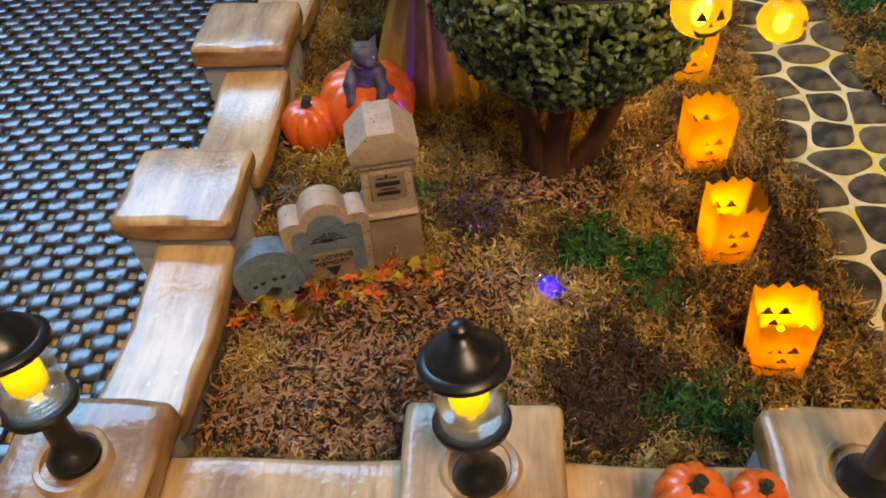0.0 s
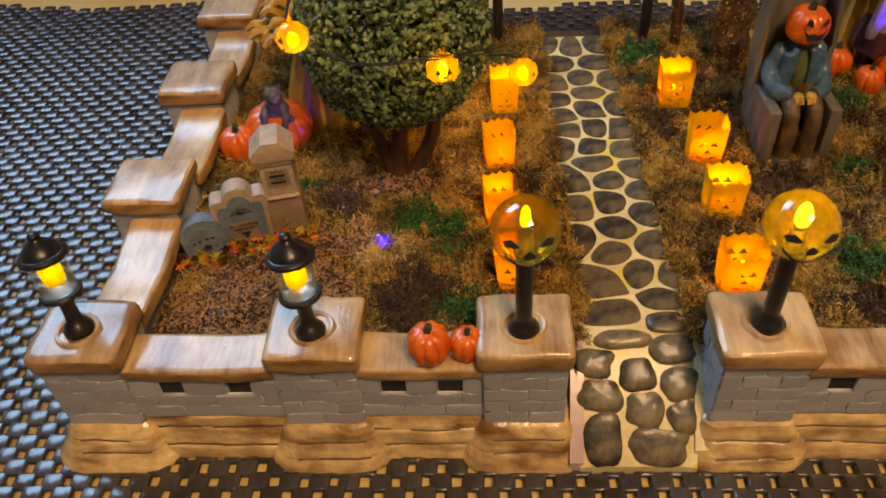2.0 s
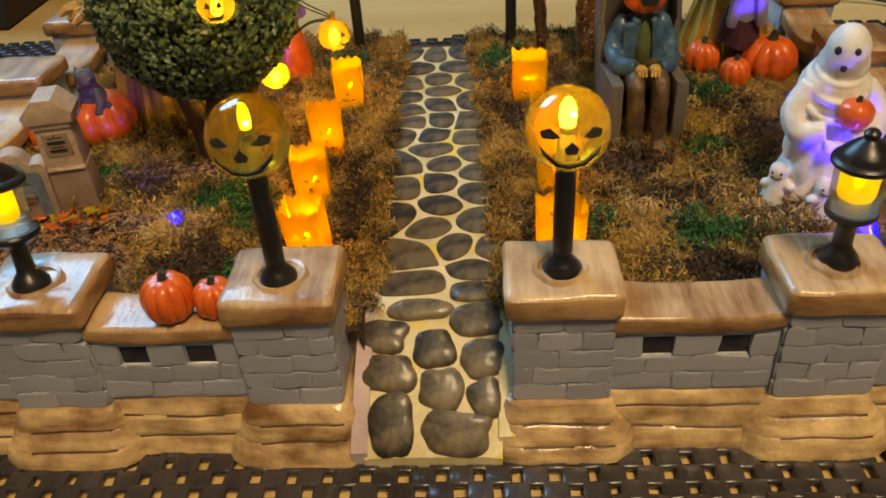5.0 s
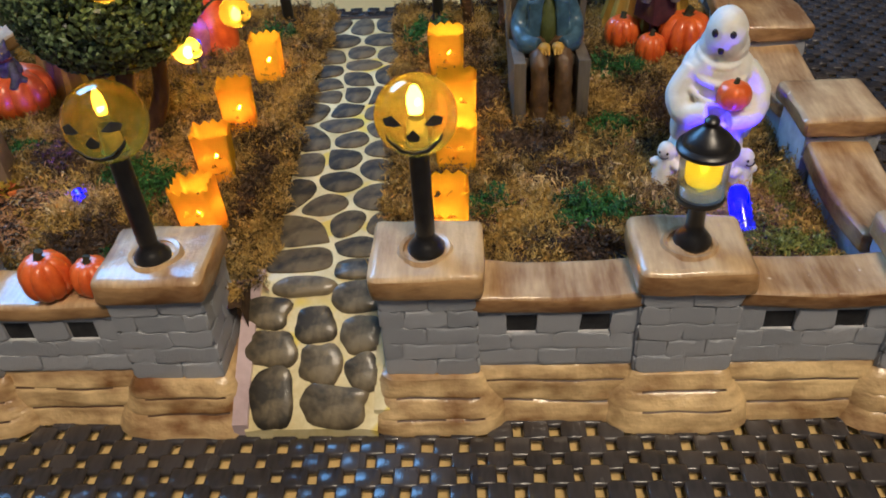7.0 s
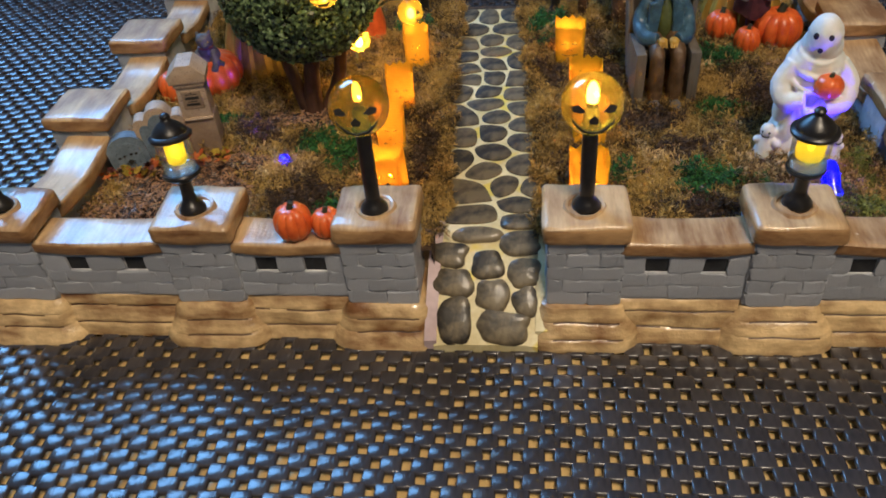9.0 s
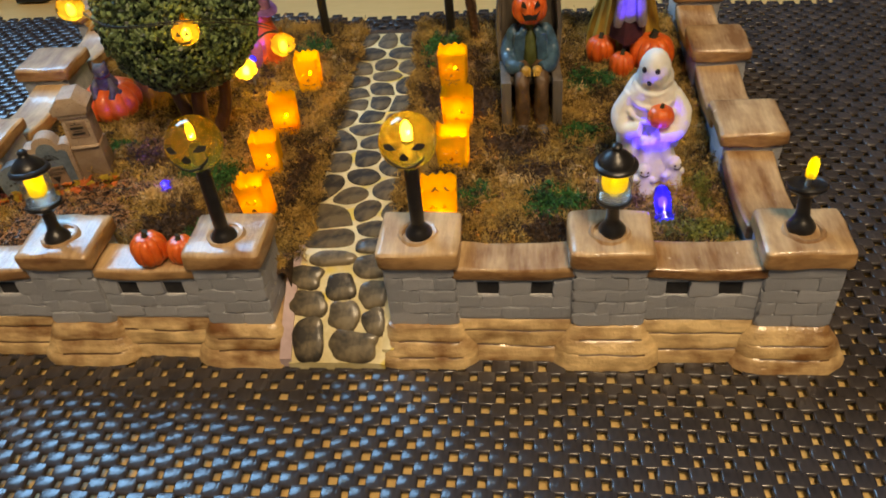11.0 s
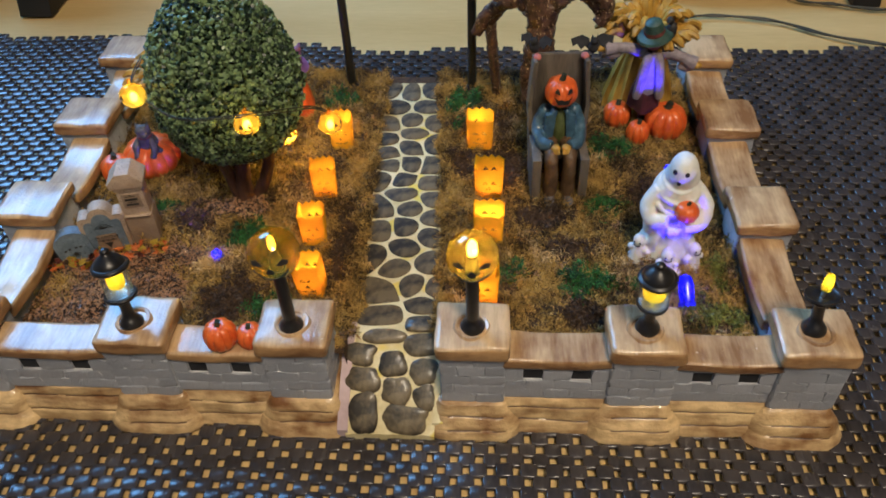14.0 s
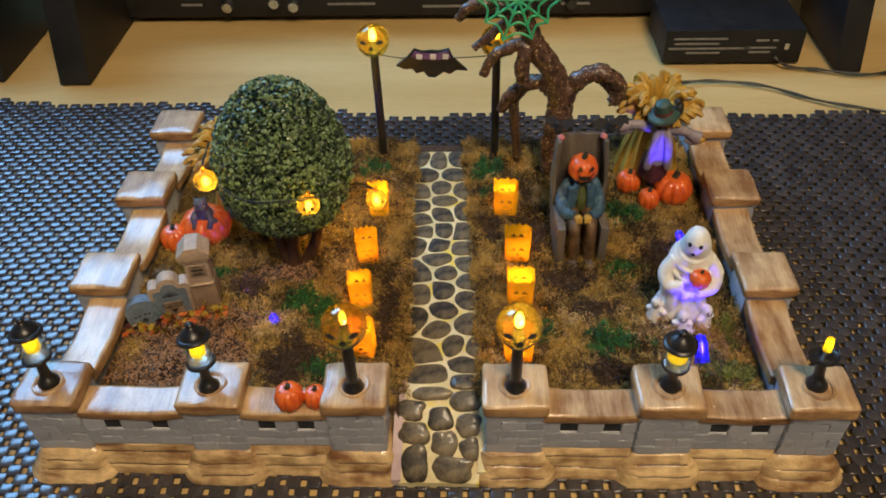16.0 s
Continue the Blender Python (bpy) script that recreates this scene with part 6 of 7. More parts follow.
# the seated figure: one painted figurine, its colours modelled one by one
S = [M["denim"], M["olive"], M["brown"], M["shoe"], M["orange"], M["ink"], M["stem"], M["straw"]]
coat = bmesh.new()
ball(coat, (0, 0.0045, 0.0400), (0.0108, 0.0074, 0.0145))
for s in (-1, 1):
    ball(coat, (s * 0.0095, 0.0035, 0.0480), (0.0044, 0.0046, 0.0046))
    line = smooth_line(((s * 0.0100, 0.003, 0.0490), (s * 0.0140, 0.001, 0.0395), (s * 0.0125, -0.0085, 0.0345), (s * 0.0058, -0.0140, 0.0345)), 6)
    tube(coat, line, [float(np.interp(i / (len(line) - 1), (0, 0.3, 0.7, 1), (0.0040, 0.0043, 0.0042, 0.0035))) for i in range(len(line))], 12)
    prism(coat, ((s * 0.0026, 0.0520), (s * 0.0100, 0.0505), (s * 0.0105, 0.0300), (s * 0.0048, 0.0300)), 0.0040, pose(0, -0.0056, 0), 0, 0.0006)
    ball(coat, (s * 0.0042, -0.0030, 0.0515), (0.0026, 0.0028, 0.0022), (0, s * 30, 0), sub=2)
bm = sculpt(coat, 0.00050, 3, 0.00035, 0)
ball(bm, (0, -0.0004, 0.0400), (0.0050, 0.0058, 0.0128), index=1)
legs = bmesh.new()
for s in (-1, 1):
    line = smooth_line(((s * 0.0050, 0.004, 0.0300), (s * 0.0060, -0.0150, 0.0302), (s * 0.0060, -0.0205, 0.0240), (s * 0.0058, -0.0205, 0.0050)), 6)
    tube(legs, line, [float(np.interp(i / (len(line) - 1), (0, 0.4, 0.65, 1), (0.0050, 0.0047, 0.0044, 0.0049))) for i in range(len(line))], 12)
    ball(bm, (s * 0.0034, -0.0160, 0.0345), (0.0032, 0.0030, 0.0024), index=7, sub=2)
    for k in range(3):
        tube(bm, ((s * 0.0016 + s * k * 0.0016, -0.0180, 0.0345), (s * 0.0014 + s * k * 0.0015, -0.0196, 0.0325)), (0.0008, 0.0006), 6, index=7)
absorb(bm, sculpt(legs, 0.00050, 3, 0.0005, 2))
shoes = bmesh.new()
for s in (-1, 1):
    ball(shoes, (s * 0.0062, -0.0250, 0.0028), (0.0038, 0.0062, 0.0030), (0, 0, s * 8))
    ball(shoes, (s * 0.0060, -0.0210, 0.0040), (0.0036, 0.0036, 0.0040))
absorb(bm, sculpt(shoes, 0.00050, 2, 0.0, 3))
tube(bm, ((0, 0.002, 0.0500), (0, 0.001, 0.0560)), 0.0034, 10, index=1)
vs = lathe(bm, [(0, 0.0)] + [(0.0108 * math.sin(math.pi * t) ** 0.62, 0.0158 * (0.5 - 0.5 * math.cos(math.pi * t))) for t in np.linspace(0.06, 0.95, 14)] + [(0, 0.0150)], 54, index=4)
for v in vs:
    a = math.atan2(v.co.y, v.co.x)
    k = 1 - 0.10 * (1 - abs(math.sin(a * 4.5)) ** 0.55)
    v.co = Vector((v.co.x * k, v.co.y * k + 0.0015, v.co.z + 0.0545))
tube(bm, ((0, 0.0015, 0.0695), (0.001, 0.0015, 0.0735)), (0.0022, 0.0015), 8, index=6)
for pts in (((-0.0058, 0.0650), (-0.0022, 0.0642), (-0.0030, 0.0672), (-0.0046, 0.0684)), ((0.0022, 0.0642), (0.0058, 0.0650), (0.0046, 0.0684), (0.0030, 0.0672)), ((-0.0060, 0.0626), (-0.0034, 0.0606), (-0.001, 0.0614), (0.001, 0.0606), (0.0034, 0.0608), (0.0060, 0.0628), (0.0034, 0.0578), (-0.0034, 0.0576))):
    q = [bm.verts.new((x, 0.0015 - math.sqrt(0.0112 ** 2 - x * x) - 0.0001, z + 0.0020)) for x, z in pts]
    f = bm.faces.new(q)
    f.material_index = 5
tagged(part("pumpkin_headed_figure", bm, S), "seated figurine with a pumpkin head and blue jacket", "figurine").matrix_basis = pose(0.0905, 0.1690, BED_Z - 0.001, 0, 0, 3) @ Matrix.Diagonal((0.86, 0.92, 0.985, 1))


def little_bat(at, turn, label, span=0.0115):
    bm = bmesh.new()
    ball(bm, (0, 0, 0.0030), (0.0030, 0.0026, 0.0038))
    ball(bm, (0, -0.0012, 0.0072), (0.0024, 0.0022, 0.0022), sub=2)
    for s in (-1, 1):
        lathe(bm, ((0.0009, 0), (0, 0.0026)), 6, (s * 0.0014, -0.0010, 0.0086))
        prism(bm, ((s * 0.001, 0.0064), (s * span * 0.42, 0.0088), (s * span, 0.0076), (s * span * 0.95, 0.0034), (s * span * 0.74, 0.0044), (s * span * 0.56, 0.0010), (s * span * 0.36, 0.0026), (s * 0.0015, 0.0)), 0.0008, pose(0, 0.0006, 0.0008, -38, 0, s * -8))
    ob = tagged(part("bat_figurine", bm, M["fabric"], at=at), label, "figurine", "little bats")
    ob.rotation_euler[2] = radians(turn)
    return ob


little_bat((0.0750, 0.1855, 0.1110), -20, "small black bat stuck on the chair's corner", 0.0085)
little_bat((0.1075, 0.1855, 0.1110), 8, "small black bat with spread wings on the chair's corner")

# ---- the ghost: one modelled figurine ----
S = [M["white"], M["ink"], M["orange"], M["stem"]]
bm = bmesh.new()
lathe(bm, ((0, 0), (0.0185, 0.0), (0.0178, 0.008), (0.0142, 0.019), (0.0114, 0.028), (0.0112, 0.036), (0.0124, 0.043), (0.0118, 0.049), (0.0092, 0.0545), (0.0080, 0.0585), (0, 0.060)), 40)
for v in bm.verts:
    a = math.atan2(v.co.y, v.co.x)
    k = 1 + (0.07 * math.sin(a * 7 + v.co.z * 60) + 0.05 * math.sin(a * 12 + 2)) * max(0.0, 1 - v.co.z / 0.040)
    v.co.x, v.co.y = v.co.x * k, v.co.y * k * 0.82
ball(bm, (0.0002, -0.0022, 0.0622), (0.0083, 0.0084, 0.0103))
ball(bm, (0.0010, 0.0005, 0.0570), (0.0100, 0.0092, 0.0080))
ball(bm, (0.0002, 0.0002, 0.0470), (0.0148, 0.0102, 0.0110))
# the hood's folds round the neck and over the chest
for ra, z, dip in ((0.0092, 0.0548, 0.0030), (0.0118, 0.0510, 0.0052), (0.0140, 0.0465, 0.0070)):
    tube(bm, smooth_line([(ra * math.cos(a), ra * 0.80 * math.sin(a) - 0.001, z + math.sin(a) * dip) for a in np.linspace(0, 2 * math.pi, 13)], 3), 0.0013, 8)
for pts, radii in ((((-0.0105, -0.001, 0.0490), (-0.0158, -0.0030, 0.0400), (-0.0140, -0.0085, 0.0345), (-0.0060, -0.0130, 0.0365)), (0.0046, 0.0052, 0.0048, 0.0034)),
                   (((0.0110, -0.001, 0.0490), (0.0160, -0.0045, 0.0410), (0.0135, -0.0105, 0.0345), (0.0030, -0.0140, 0.0335)), (0.0046, 0.0054, 0.0048, 0.0034))):
    line = smooth_line(pts, 6)
    tube(bm, line, [float(np.interp(i / (len(line) - 1), (0, 0.34, 0.7, 1), radii)) for i in range(len(line))], 14)
for s in (-1, 1):
    ball(bm, (s * 0.0122, -0.0035, 0.0300), (0.0048, 0.0056, 0.0100), (0, s * -14, 0))
    ball(bm, (s * 0.0092, -0.0070, 0.0200), (0.0042, 0.0048, 0.0110), (0, s * -8, 0))
    ball(bm, (s * 0.0020 - 0.002, -0.0140, 0.0310), (0.0026, 0.0024, 0.0026), sub=2)
SMALL = ((-0.0180, -0.0060, 0.0200, -30), (-0.0022, -0.0160, 0.0180, -6), (0.0140, -0.0120, 0.0195, 24))
for x, y, h, t in SMALL:
    lathe(bm, ((0, 0), (0.0066, 0), (0.0060, h * 0.20), (0.0042, h * 0.50), (0.0034, h * 0.68), (0, h * 0.7)), 16, (x, y, 0))
    ball(bm, (x, y, h * 0.82), (0.0040, 0.0038, 0.0040))
    for s in (-1, 1):
        ball(bm, (x + s * 0.0046 * math.cos(radians(t)), y - 0.0012 + s * 0.0046 * math.sin(radians(t)), h * 0.58), (0.0026, 0.0022, 0.0018), (0, s * 25, t))
for k in range(20):
    a = k * 0.3142
    ball(bm, (math.cos(a) * 0.0186, math.sin(a) * 0.0145 - 0.002, 0.0016), (0.0034, 0.0030, 0.0026 + 0.0012 * (k % 3)), (0, 0, k * 40), sub=2)
bmesh.ops.scale(bm, vec=(0.86, 0.95, 1.0), verts=bm.verts[:])
bm = sculpt(bm, 0.00050, 4, 0.00025)
SMALL = [(x * 0.86, y * 0.95, h, t) for x, y, h, t in SMALL]


def face_ball(x, y, z, out, round_, up, r, turn):
    """A dab of black paint set round a head's axis: out from the axis, turned by an angle."""
    a = radians(turn + round_ - 90)
    ball(bm, (x + math.cos(a) * out, y + math.sin(a) * out, z + up), (r, r * 0.6, r * 1.3), (0, 0, turn + round_), 1, 2)


for round_, up, r in ((-24, 0.0032, 0.00125), (24, 0.0032, 0.00125), (0, -0.0026, 0.00115)):
    face_ball(0.0002, -0.0021, 0.0615, 0.0073, round_, up, r, -24)
for x, y, h, t in SMALL:
    for round_ in (-24, 24):
        face_ball(x, y, h * 0.82, 0.0038, round_, 0.0010, 0.00048, t)
    a = [radians(t + k - 90) for k in (-30, -12, 12, 30)]
    tube(bm, smooth_line([(x + math.cos(k) * 0.0039, y + math.sin(k) * 0.0038, h * 0.82 - d) for k, d in zip(a, (0.0006, 0.0013, 0.0013, 0.0006))], 3), 0.00026, 5, index=1)
vs = lathe(bm, [(0, 0.0)] + [(0.0061 * math.sin(math.pi * t) ** 0.62, 0.0100 * (0.5 - 0.5 * math.cos(math.pi * t))) for t in np.linspace(0.06, 0.95, 12)] + [(0, 0.0094)], 40, index=2)
for v in vs:
    a = math.atan2(v.co.y, v.co.x)
    k = 1 - 0.10 * (1 - abs(math.sin(a * 4.5)) ** 0.55)
    v.co = Vector((v.co.x * k + 0.0032, v.co.y * k - 0.0125, v.co.z + 0.0385))
tube(bm, ((0.0032, -0.0125, 0.0475), (0.0037, -0.0125, 0.0500)), (0.0012, 0.0008), 8, index=3)
bmesh.ops.scale(bm, vec=(1.0, 1.0, 0.97), verts=bm.verts[:])
tagged(part("ghost_figurine", bm, S, at=(0.1462, 0.1038, BED_Z - 0.0005)), "white ghost figurine holding a pumpkin, small ghosts at its feet", "figurine")

# ---- the dead tree with the web ----
dead = thing("dead_tree", "bare twisted brown model tree with glittering bark", "tree")


def limb(name, pts, r0, r1, parent, label=""):
    bm = bmesh.new()
    line = smooth_line(pts, 9)
    n = len(line)
    tube(bm, [p + noise.noise_vector(p * 120) * 0.0010 for p in line], [(r0 + (r1 - r0) * i / (n - 1)) * (1 + 0.07 * noise.noise(line[i] * 200)) for i in range(n)], 14, wobble=0.13)
    return part(name, bm, M["twig"], parent, label)


limb("trunk", ((0.0830, 0.240, 0.033), (0.0800, 0.240, 0.070), (0.0815, 0.240, 0.095), (0.0760, 0.240, 0.120), (0.0620, 0.240, 0.142), (0.0540, 0.240, 0.160), (0.0520, 0.241, 0.185)), 0.0104, 0.0054, dead, "knotted trunk")
limb("branch", ((0.0830, 0.240, 0.098), (0.0900, 0.239, 0.1140), (0.1030, 0.238, 0.1225), (0.1160, 0.238, 0.1180), (0.1205, 0.238, 0.1080), (0.1160, 0.237, 0.1000)), 0.0068, 0.0042, dead)
limb("branch", ((0.1030, 0.238, 0.1210), (0.1120, 0.240, 0.1130), (0.1160, 0.242, 0.1050), (0.1200, 0.243, 0.1000)), 0.0044, 0.0026, dead)
limb("branch", ((0.0790, 0.241, 0.1060), (0.0680, 0.244, 0.1120), (0.0580, 0.246, 0.1090), (0.0480, 0.246, 0.1010), (0.0420, 0.246, 0.0880)), 0.0060, 0.0036, dead)
limb("branch", ((0.0560, 0.247, 0.1070), (0.0510, 0.251, 0.0920), (0.0525, 0.253, 0.0690), (0.0560, 0.256, 0.0370)), 0.0044, 0.0030, dead)
limb("branch", ((0.0600, 0.240, 0.1430), (0.0470, 0.239, 0.1410), (0.0360, 0.238, 0.1350), (0.0290, 0.238, 0.1210)), 0.0050, 0.0030, dead)
limb("branch", ((0.0600, 0.240, 0.1450), (0.0560, 0.236, 0.1380), (0.0545, 0.235, 0.1280), (0.0550, 0.235, 0.1180)), 0.0058, 0.0044, dead)
limb("branch", ((0.0545, 0.240, 0.1560), (0.0440, 0.240, 0.1660), (0.0310, 0.240, 0.1700), (0.0190, 0.240, 0.1680), (0.0130, 0.240, 0.1590)), 0.0046, 0.0028, dead)
limb("branch", ((0.0480, 0.239, 0.1640), (0.0330, 0.236, 0.1500), (0.0230, 0.236, 0.1420)), 0.0034, 0.0024, dead)

web = thing("spider_web", "bright green plastic spider web hung on the dead tree", "spider web", (0.0500, 0.2320, 0.1760))
TIPS = [(math.radians(a), d) for a, d in ((178, 0.0255), (215, 0.0250), (252, 0.0285), (290, 0.0275), (322, 0.0245), (2, 0.0265), (45, 0.022), (90, 0.024), (135, 0.022))]
for a, d in TIPS:
    bm = bmesh.new()
    tube(bm, ((0, 0, 0), (math.cos(a) * d, 0, math.sin(a) * d)), (0.0009, 0.0008), 6)
    part("spoke", bm, M["web"], web)
for f in (0.35, 0.66, 0.98):
    bm = bmesh.new()
    for (a, d), (b, e) in zip(TIPS, TIPS[1:] + TIPS[:1]):
        p, q = Vector((math.cos(a) * d * f, 0, math.sin(a) * d * f)), Vector((math.cos(b) * e * f, 0, math.sin(b) * e * f))
        tube(bm, smooth_line((p, (p + q) * 0.42, q), 4), 0.0008, 6)
    part("thread", bm, M["web"], web)

# ---- the bat banner between the back lamps ----
banner = thing("bat_banner", "black and purple bat hung on a wire between two lamp posts", "decoration")
bm = bmesh.new()
tube(bm, smooth_line(((-0.0445, 0.2625, 0.1235), (-0.0260, 0.2625, 0.1205), (-0.0050, 0.2625, 0.1200), (0.0150, 0.2625, 0.1205), (0.0385, 0.2620, 0.1225)), 5), 0.0004, 6)
part("wire", bm, M["wire"], banner)
bm = bmesh.new()
edge = [(-0.0310, 0.1150), (-0.0230, 0.1215), (-0.0180, 0.1275), (-0.0120, 0.1255), (-0.0060, 0.1262), (-0.0010, 0.1255), (0.0060, 0.1275), (0.0085, 0.1210), (0.0185, 0.1110),
        (0.0110, 0.1115), (0.0065, 0.1085), (0.0020, 0.1100), (-0.0040, 0.1058), (-0.0090, 0.1065), (-0.0120, 0.1105), (-0.0170, 0.1092), (-0.0200, 0.1130), (-0.0250, 0.1125)]
prism(bm, edge, 0.0030, pose(0, 0.2610, 0), 0, 0.0004)
body = part("bat", bm, M["black"], banner, "black scalloped bat shape")
bm = bmesh.new()
prism(bm, ((-0.0200, 0.1225), (-0.0172, 0.1268), (-0.0120, 0.1248), (-0.0010, 0.1248), (0.0055, 0.1268), (0.0075, 0.1210), (-0.005, 0.1195)), 0.0010, pose(0, 0.2603, 0))
part("back", bm, M["purple"], body, "purple painted top")
for x in (-0.0145, -0.0050, 0.0035):
    bm = bmesh.new()
    box(bm, (x, 0.2601, 0.1226), (0.0042, 0.0008, 0.0040), 0.0004, 1, (0, 8, 0))
    part("spot", bm, M["white"], body, "white spot")

# ---- the little witch behind the tree ----
bm = bmesh.new()
S = [M["orange"], M["purple"], M["pink"]]
lathe(bm, ((0, 0), (0.0105, 0.0005), (0.0112, 0.010), (0.0085, 0.022), (0.0060, 0.030), (0, 0.031)), 20)
ball(bm, (-0.006, -0.008, 0.012), (0.0062, 0.0055, 0.0120), index=2)
ball(bm, (0, 0, 0.034), (0.0070, 0.0062, 0.0068))
ball(bm, (-0.0055, -0.0075, 0.0285), (0.0048, 0.0045, 0.0048), index=1)
lathe(bm, ((0, 0), (0.0100, 0.0002), (0.0104, 0.001), (0.0056, 0.0022), (0.0026, 0.012), (0, 0.019)), 18, (0.001, 0, 0.0385), 1, (6, 22, 0))
tagged(part("witch_figurine", bm, S, at=(-0.0770, 0.2340, BED_Z)), "orange and purple witch figurine behind the clipped tree", "figurine")

# ---- blue diodes that light the figures ----
def diode(at, aim, power, label, spread=70, size=0.0026, tall=0.008, stand=True):
    ob = thing("blue_diode", label, "diode", group="blue diodes")
    d = (Vector(aim) - Vector(at)).normalized()
    turn = d.to_track_quat("Z", "Y").to_matrix().to_4x4()
    bm = bmesh.new()
    lathe(bm, ((0, -tall * 0.5), (size * 1.15, -tall * 0.5), (size * 1.15, -tall * 0.38), (size, -tall * 0.36), (size, tall * 0.2), (size * 0.72, tall * 0.42), (0, tall * 0.5)), 18)
    bmesh.ops.transform(bm, matrix=Matrix.Translation(at) @ turn, verts=bm.verts[:])
    g = part("lens", bm, CLEAR_BLUE, ob, "clear round diode lens")
    g.visible_shadow = False
    bm = bmesh.new()
    ball(bm, (0, 0, 0), (size * 0.55, size * 0.55, size * 0.7), sub=2)
    bmesh.ops.transform(bm, matrix=Matrix.Translation(at) @ turn, verts=bm.verts[:])
    part("chip", bm, BLUE, ob, "glowing blue chip")
    if stand:
        bm = bmesh.new()
        foot = Vector(at) - d * tall * 0.45
        tube(bm, (foot, (foot + Vector((at[0], at[1], BED_Z))) / 2 - d * 0.002, Vector((foot.x, foot.y, BED_Z - 0.002))), 0.0009, 6)
        part("leads", bm, M["chrome"], ob, "two thin metal leads")
    lamp = bpy.data.lights.new("diode_beam", "SPOT")
    lamp.energy, lamp.color, lamp.spot_size, lamp.spot_blend, lamp.shadow_soft_size = power, (0.06, 0.02, 1.0), radians(spread), 0.7, 0.0012
    lo = new("diode_beam", lamp)
    lo.matrix_world = look(Vector(at) + d * (tall * 0.5 + 0.0008), aim)


diode((-0.0975, 0.0930, 0.0398), (-0.1520, 0.1690, 0.0640), 0.22, "blue diode half buried in the moss, shining at the cat", 40, 0.0029, 0.0066, stand=False)
diode((0.1500, 0.0655, 0.0470), (0.1475, 0.1000, 0.0760), 0.15, "clear blue diode standing in the moss before the ghost", 72, 0.0038, 0.0165)
diode((0.1549, 0.1567, 0.0501), (0.1445, 0.2220, 0.0830), 0.50, "blue diode on leads behind the ghost, shining at the scarecrow", 22)
diode((-0.0800, 0.2080, 0.0500), (-0.0790, 0.2340, 0.0660), 0.03, "blue diode behind the clipped tree", 70)

# ---- a tuft of pale lichen ----
r = np.random.RandomState(3)
tuft = [(-0.1790 + r.normal(0, 0.0022), 0.1340 + r.normal(0, 0.0020), BED_Z + 0.0030 + abs(r.normal(0, 0.0015))) for _ in range(70)]
v, f = strands("lichen", tuft, 0.0042, 0.0008, 0.8, 1.3, 9)
stuff("pale_lichen", v, f, M["print"], "pale grey tuft of lichen beside the wall", "lichen")

# ---- behind the mat: audio gear on the desk ----
def upright(name, x0, x1, y0, y1, h, label):
    ob = thing(name, label, "stand", ((x0 + x1) / 2, (y0 + y1) / 2, 0), 0, "black uprights")
    bm = bmesh.new()
    box(bm, (0, 0, h / 2), (x1 - x0, y1 - y0, h), 0.0015, 2)
    for v in bm.verts:
        v.co.y += v.co.z * 0.30
    part("panel", bm, M["slab"], ob, "panel that leans back")
    bm = bmesh.new()
    box(bm, (0, 0, 0.0004), (x1 - x0 - 0.006, y1 - y0 - 0.006, 0.0016))
    part("foot_pad", bm, M["black"], ob, "thin black foot pad")
    return ob


upright("riser_leg", -0.3750, -0.3450, 0.4340, 0.5700, 0.22, "tall black laminate upright of a monitor riser on the desk")
upright("riser_leg", -0.4900, -0.4320, 0.4410, 0.5700, 0.22, "tall black laminate upright of a monitor riser on the desk")
upright("riser_leg", 0.3640, 0.3880, 0.4470, 0.5600, 0.22, "tall black laminate upright of a monitor riser on the desk")

amp = thing("audio_interface", "long black audio device with small knobs and grey print", "audio device", (-0.0200, 0.6200, 0))
bm = bmesh.new()
box(bm, (0, 0, 0.0580), (0.72, 0.11, 0.110), 0.003, 2)
part("housing", bm, M["device"], amp)
bm = bmesh.new()
box(bm, (0, -0.0565, 0.0560), (0.70, 0.003, 0.100), 0.001, 1)
part("front_panel", bm, M["device"], amp)
for k, x in enumerate((-0.215, -0.165, -0.145, 0.115, 0.145)):
    bm = bmesh.new()
    lathe(bm, ((0, 0.012), (0.0052, 0.0115), (0.0060, 0.0), (0.0064, 0)), 18, (x, -0.058, 0.0210 + 0.004 * (k % 2)), 0, (90, 0, 0))
    part("knob", bm, M["chrome"] if k < 3 else M["black"], amp, "small knob")
for x, z, w in ((-0.085, 0.0195, 0.050), (-0.085, 0.0260, 0.036), (0.020, 0.0285, 0.110), (0.020, 0.0160, 0.060), (0.150, 0.0175, 0.030), (0.250, 0.020, 0.040), (-0.255, 0.020, 0.022)):
    bm = bmesh.new()
    box(bm, (x, -0.0583, z), (w, 0.0006, 0.0026))
    part("print_bar", bm, M["print"], amp, "grey print", smooth=False)

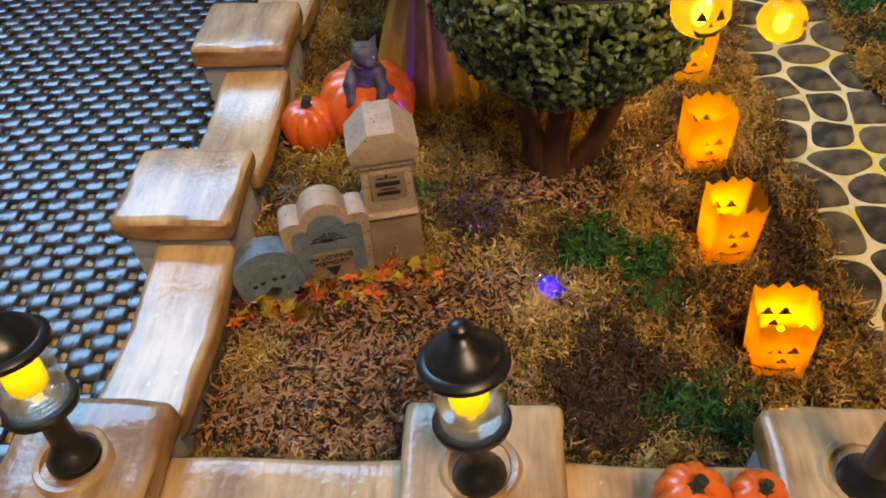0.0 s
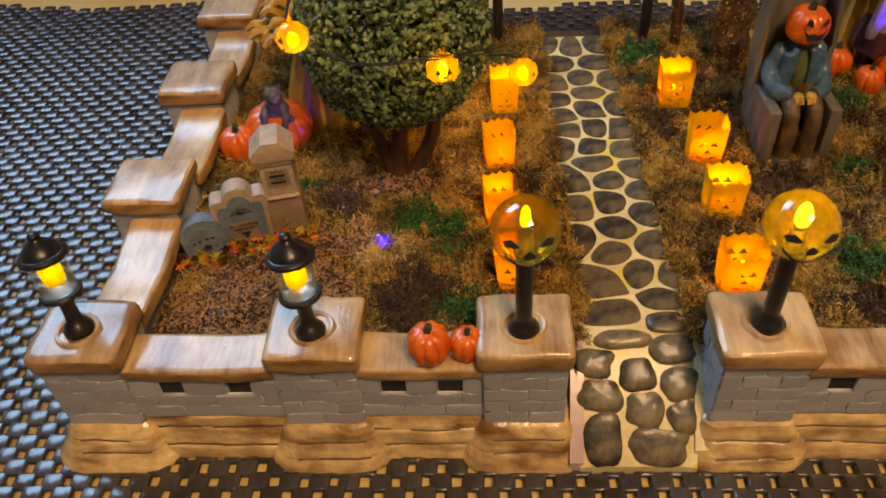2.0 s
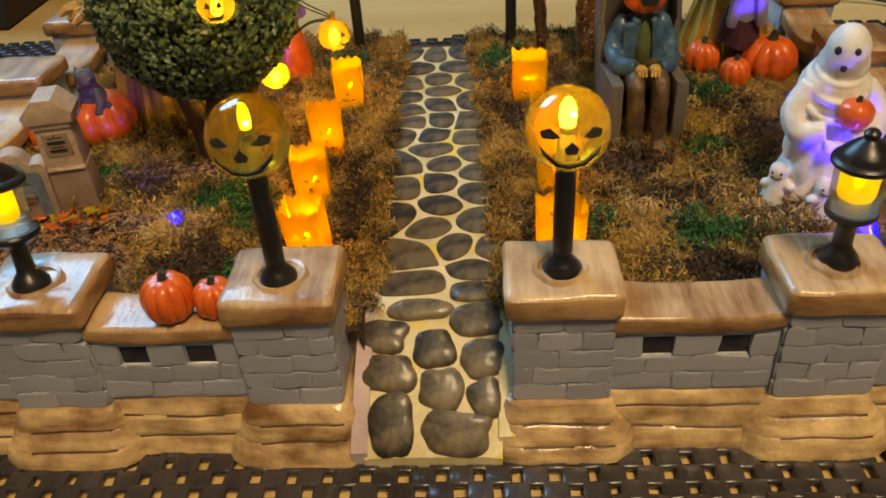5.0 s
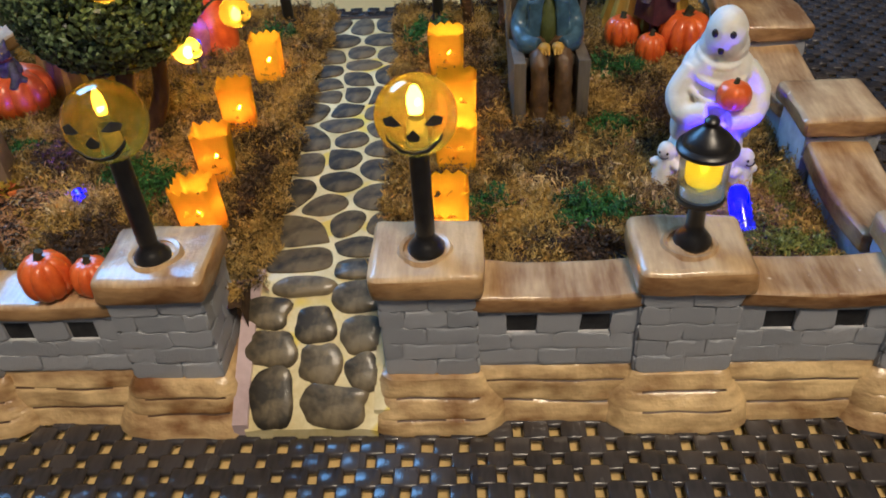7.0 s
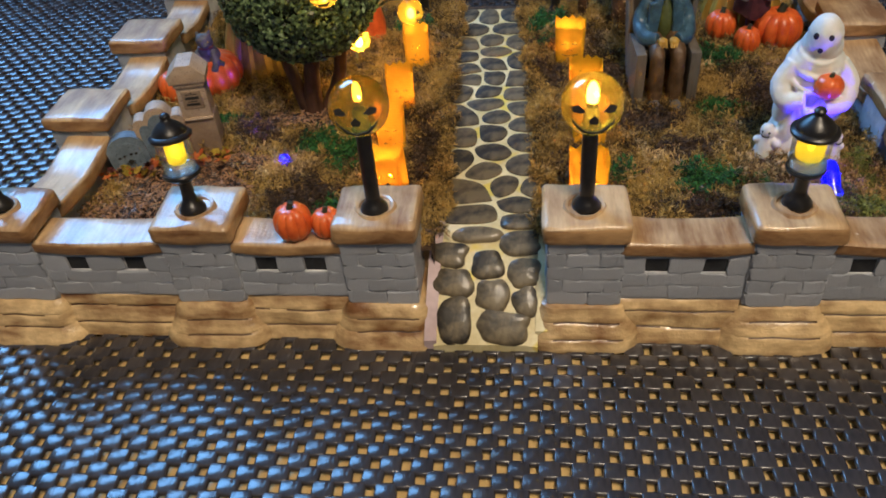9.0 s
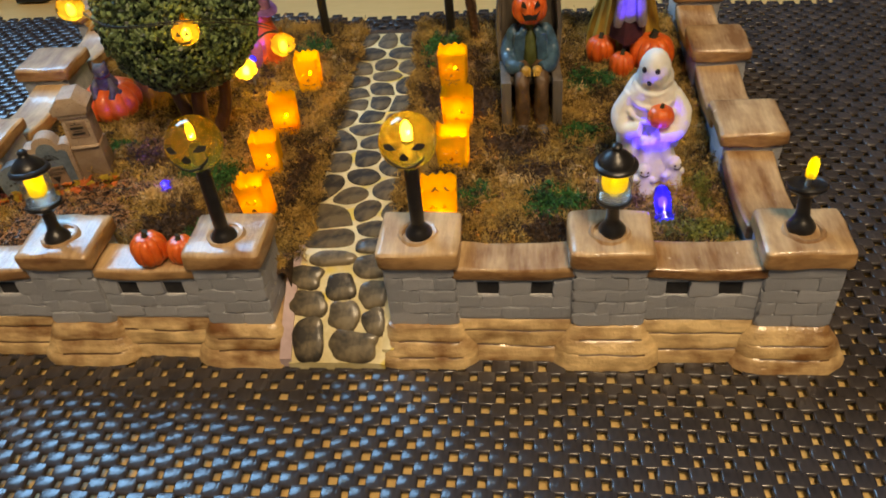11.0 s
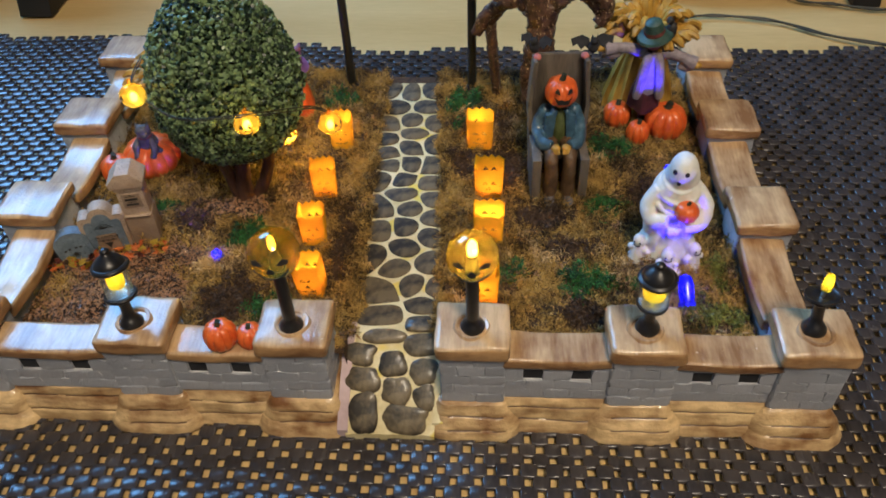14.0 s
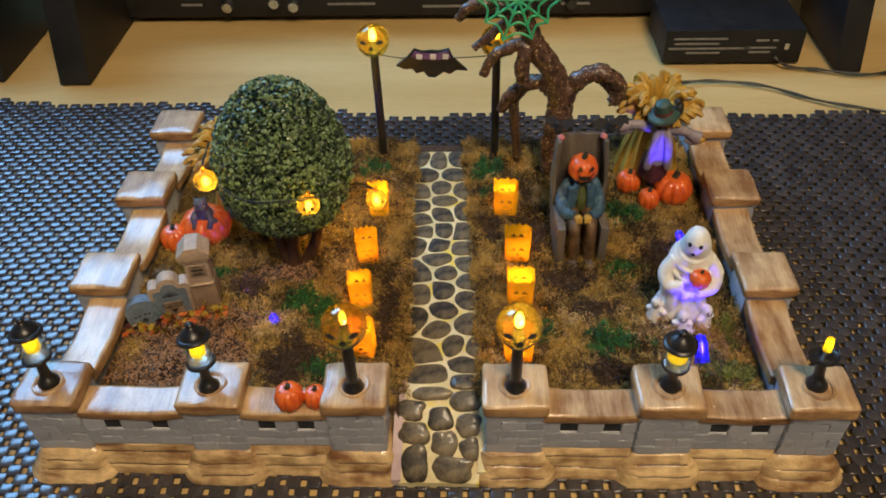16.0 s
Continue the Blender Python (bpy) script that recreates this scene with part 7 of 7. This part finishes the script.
psu = thing("power_unit", "flat black power box with grey print and a small socket", "power unit", (0.2700, 0.5030, 0), 0)
bm = bmesh.new()
box(bm, (0, 0, 0.0180), (0.130, 0.076, 0.034), 0.0012, 2)
part("housing", bm, M["device"], psu)
for x in (-0.055, 0.055):
    for y in (-0.030, 0.030):
        bm = bmesh.new()
        lathe(bm, ((0, 0), (0.005, 0), (0.005, 0.0015), (0, 0.0015)), 14, (x, y, 0))
        part("foot", bm, M["black"], psu)
for x, z, w in ((-0.032, 0.0265, 0.050), (-0.035, 0.0215, 0.042), (-0.022, 0.0165, 0.078), (-0.028, 0.0120, 0.032), (0.026, 0.0245, 0.012), (0.038, 0.0245, 0.005), (0.025, 0.0170, 0.030), (0.025, 0.0125, 0.020)):
    bm = bmesh.new()
    box(bm, (x, -0.0383, z), (w, 0.0004, 0.0020))
    part("print_bar", bm, M["print"], psu, "grey print", smooth=False)
bm = bmesh.new()
box(bm, (0.0500, -0.0384, 0.0180), (0.0042, 0.0008, 0.0062), 0.0003, 1)
part("socket", bm, M["chrome"], psu, "small bright socket")

for pts, name in ((((0.1900, 0.4200, 0.0022), (0.2150, 0.4270, 0.0022), (0.2450, 0.4300, 0.0022), (0.2900, 0.4210, 0.0022), (0.3300, 0.3960, 0.0022), (0.3800, 0.3720, 0.0050), (0.4600, 0.3450, 0.0060)), "a"),
                  (((0.3100, 0.4640, 0.0080), (0.3220, 0.4560, 0.0022), (0.3480, 0.4500, 0.0022), (0.3850, 0.4400, 0.0022), (0.4300, 0.4460, 0.0022), (0.5200, 0.4500, 0.0022)), "b")):
    bm = bmesh.new()
    for s in (-1, 1):
        tube(bm, [p + Vector((0.0007 * s * math.cos(i * 0.9), 0.0007 * s * math.sin(i * 0.9), 0.0004 * s)) for i, p in enumerate(smooth_line(pts, 8))], 0.0010, 6)
    tagged(part("cable", bm, M["wire"]), "thin twisted black cable lying across the desk", "cable")

# ---- pieces of the walls and of the mat ----
brick_meshes = []
for k in range(6):
    bm = bmesh.new()
    box(bm, (0, 0, 0), (1, 1, 1), 0.20, 3)
    bmesh.ops.bisect_plane(bm, geom=bm.verts[:] + bm.edges[:] + bm.faces[:], plane_co=(-0.15, 0, 0), plane_no=(1, 0, 0))
    bmesh.ops.bisect_plane(bm, geom=bm.verts[:] + bm.edges[:] + bm.faces[:], plane_co=(0.18, 0, 0), plane_no=(1, 0, 0))
    for v in bm.verts:
        v.co += Vector((noise.noise(Vector(v.co) * 2.0 + Vector((k * 7, 0, 0))) * 0.07, 0, noise.noise(Vector(v.co) * 2.6 + Vector((0, k * 7, 3))) * 0.26))
    me = bpy.data.meshes.new("brick")
    bm.to_mesh(me)
    bm.free()
    me.materials.append(M["brick"])
    me.polygons.foreach_set("use_smooth", [True] * len(me.polygons))
    brick_meshes.append(me)
rng = random.Random(5)
for p, face, sign, along, at, z, w, h, deep in BRICKS:
    ob = new("brick", rng.choice(brick_meshes))
    ob.parent = p
    if face == "y":
        ob.matrix_basis = Matrix.LocRotScale((along, at + rng.uniform(-0.0001, 0.0003) * sign, z), Euler((0, 0, 0)), (w, deep, h))
    else:
        ob.matrix_basis = Matrix.LocRotScale((at + rng.uniform(-0.0001, 0.0003) * sign, along, z), Euler((0, 0, 0)), (deep, w, h))
for x, y, z, a in near_pads:
    ob = new("pad", pad_me)
    ob.parent = mat
    ob.matrix_basis = pose(x, y, z, 0, 0, math.degrees(a))
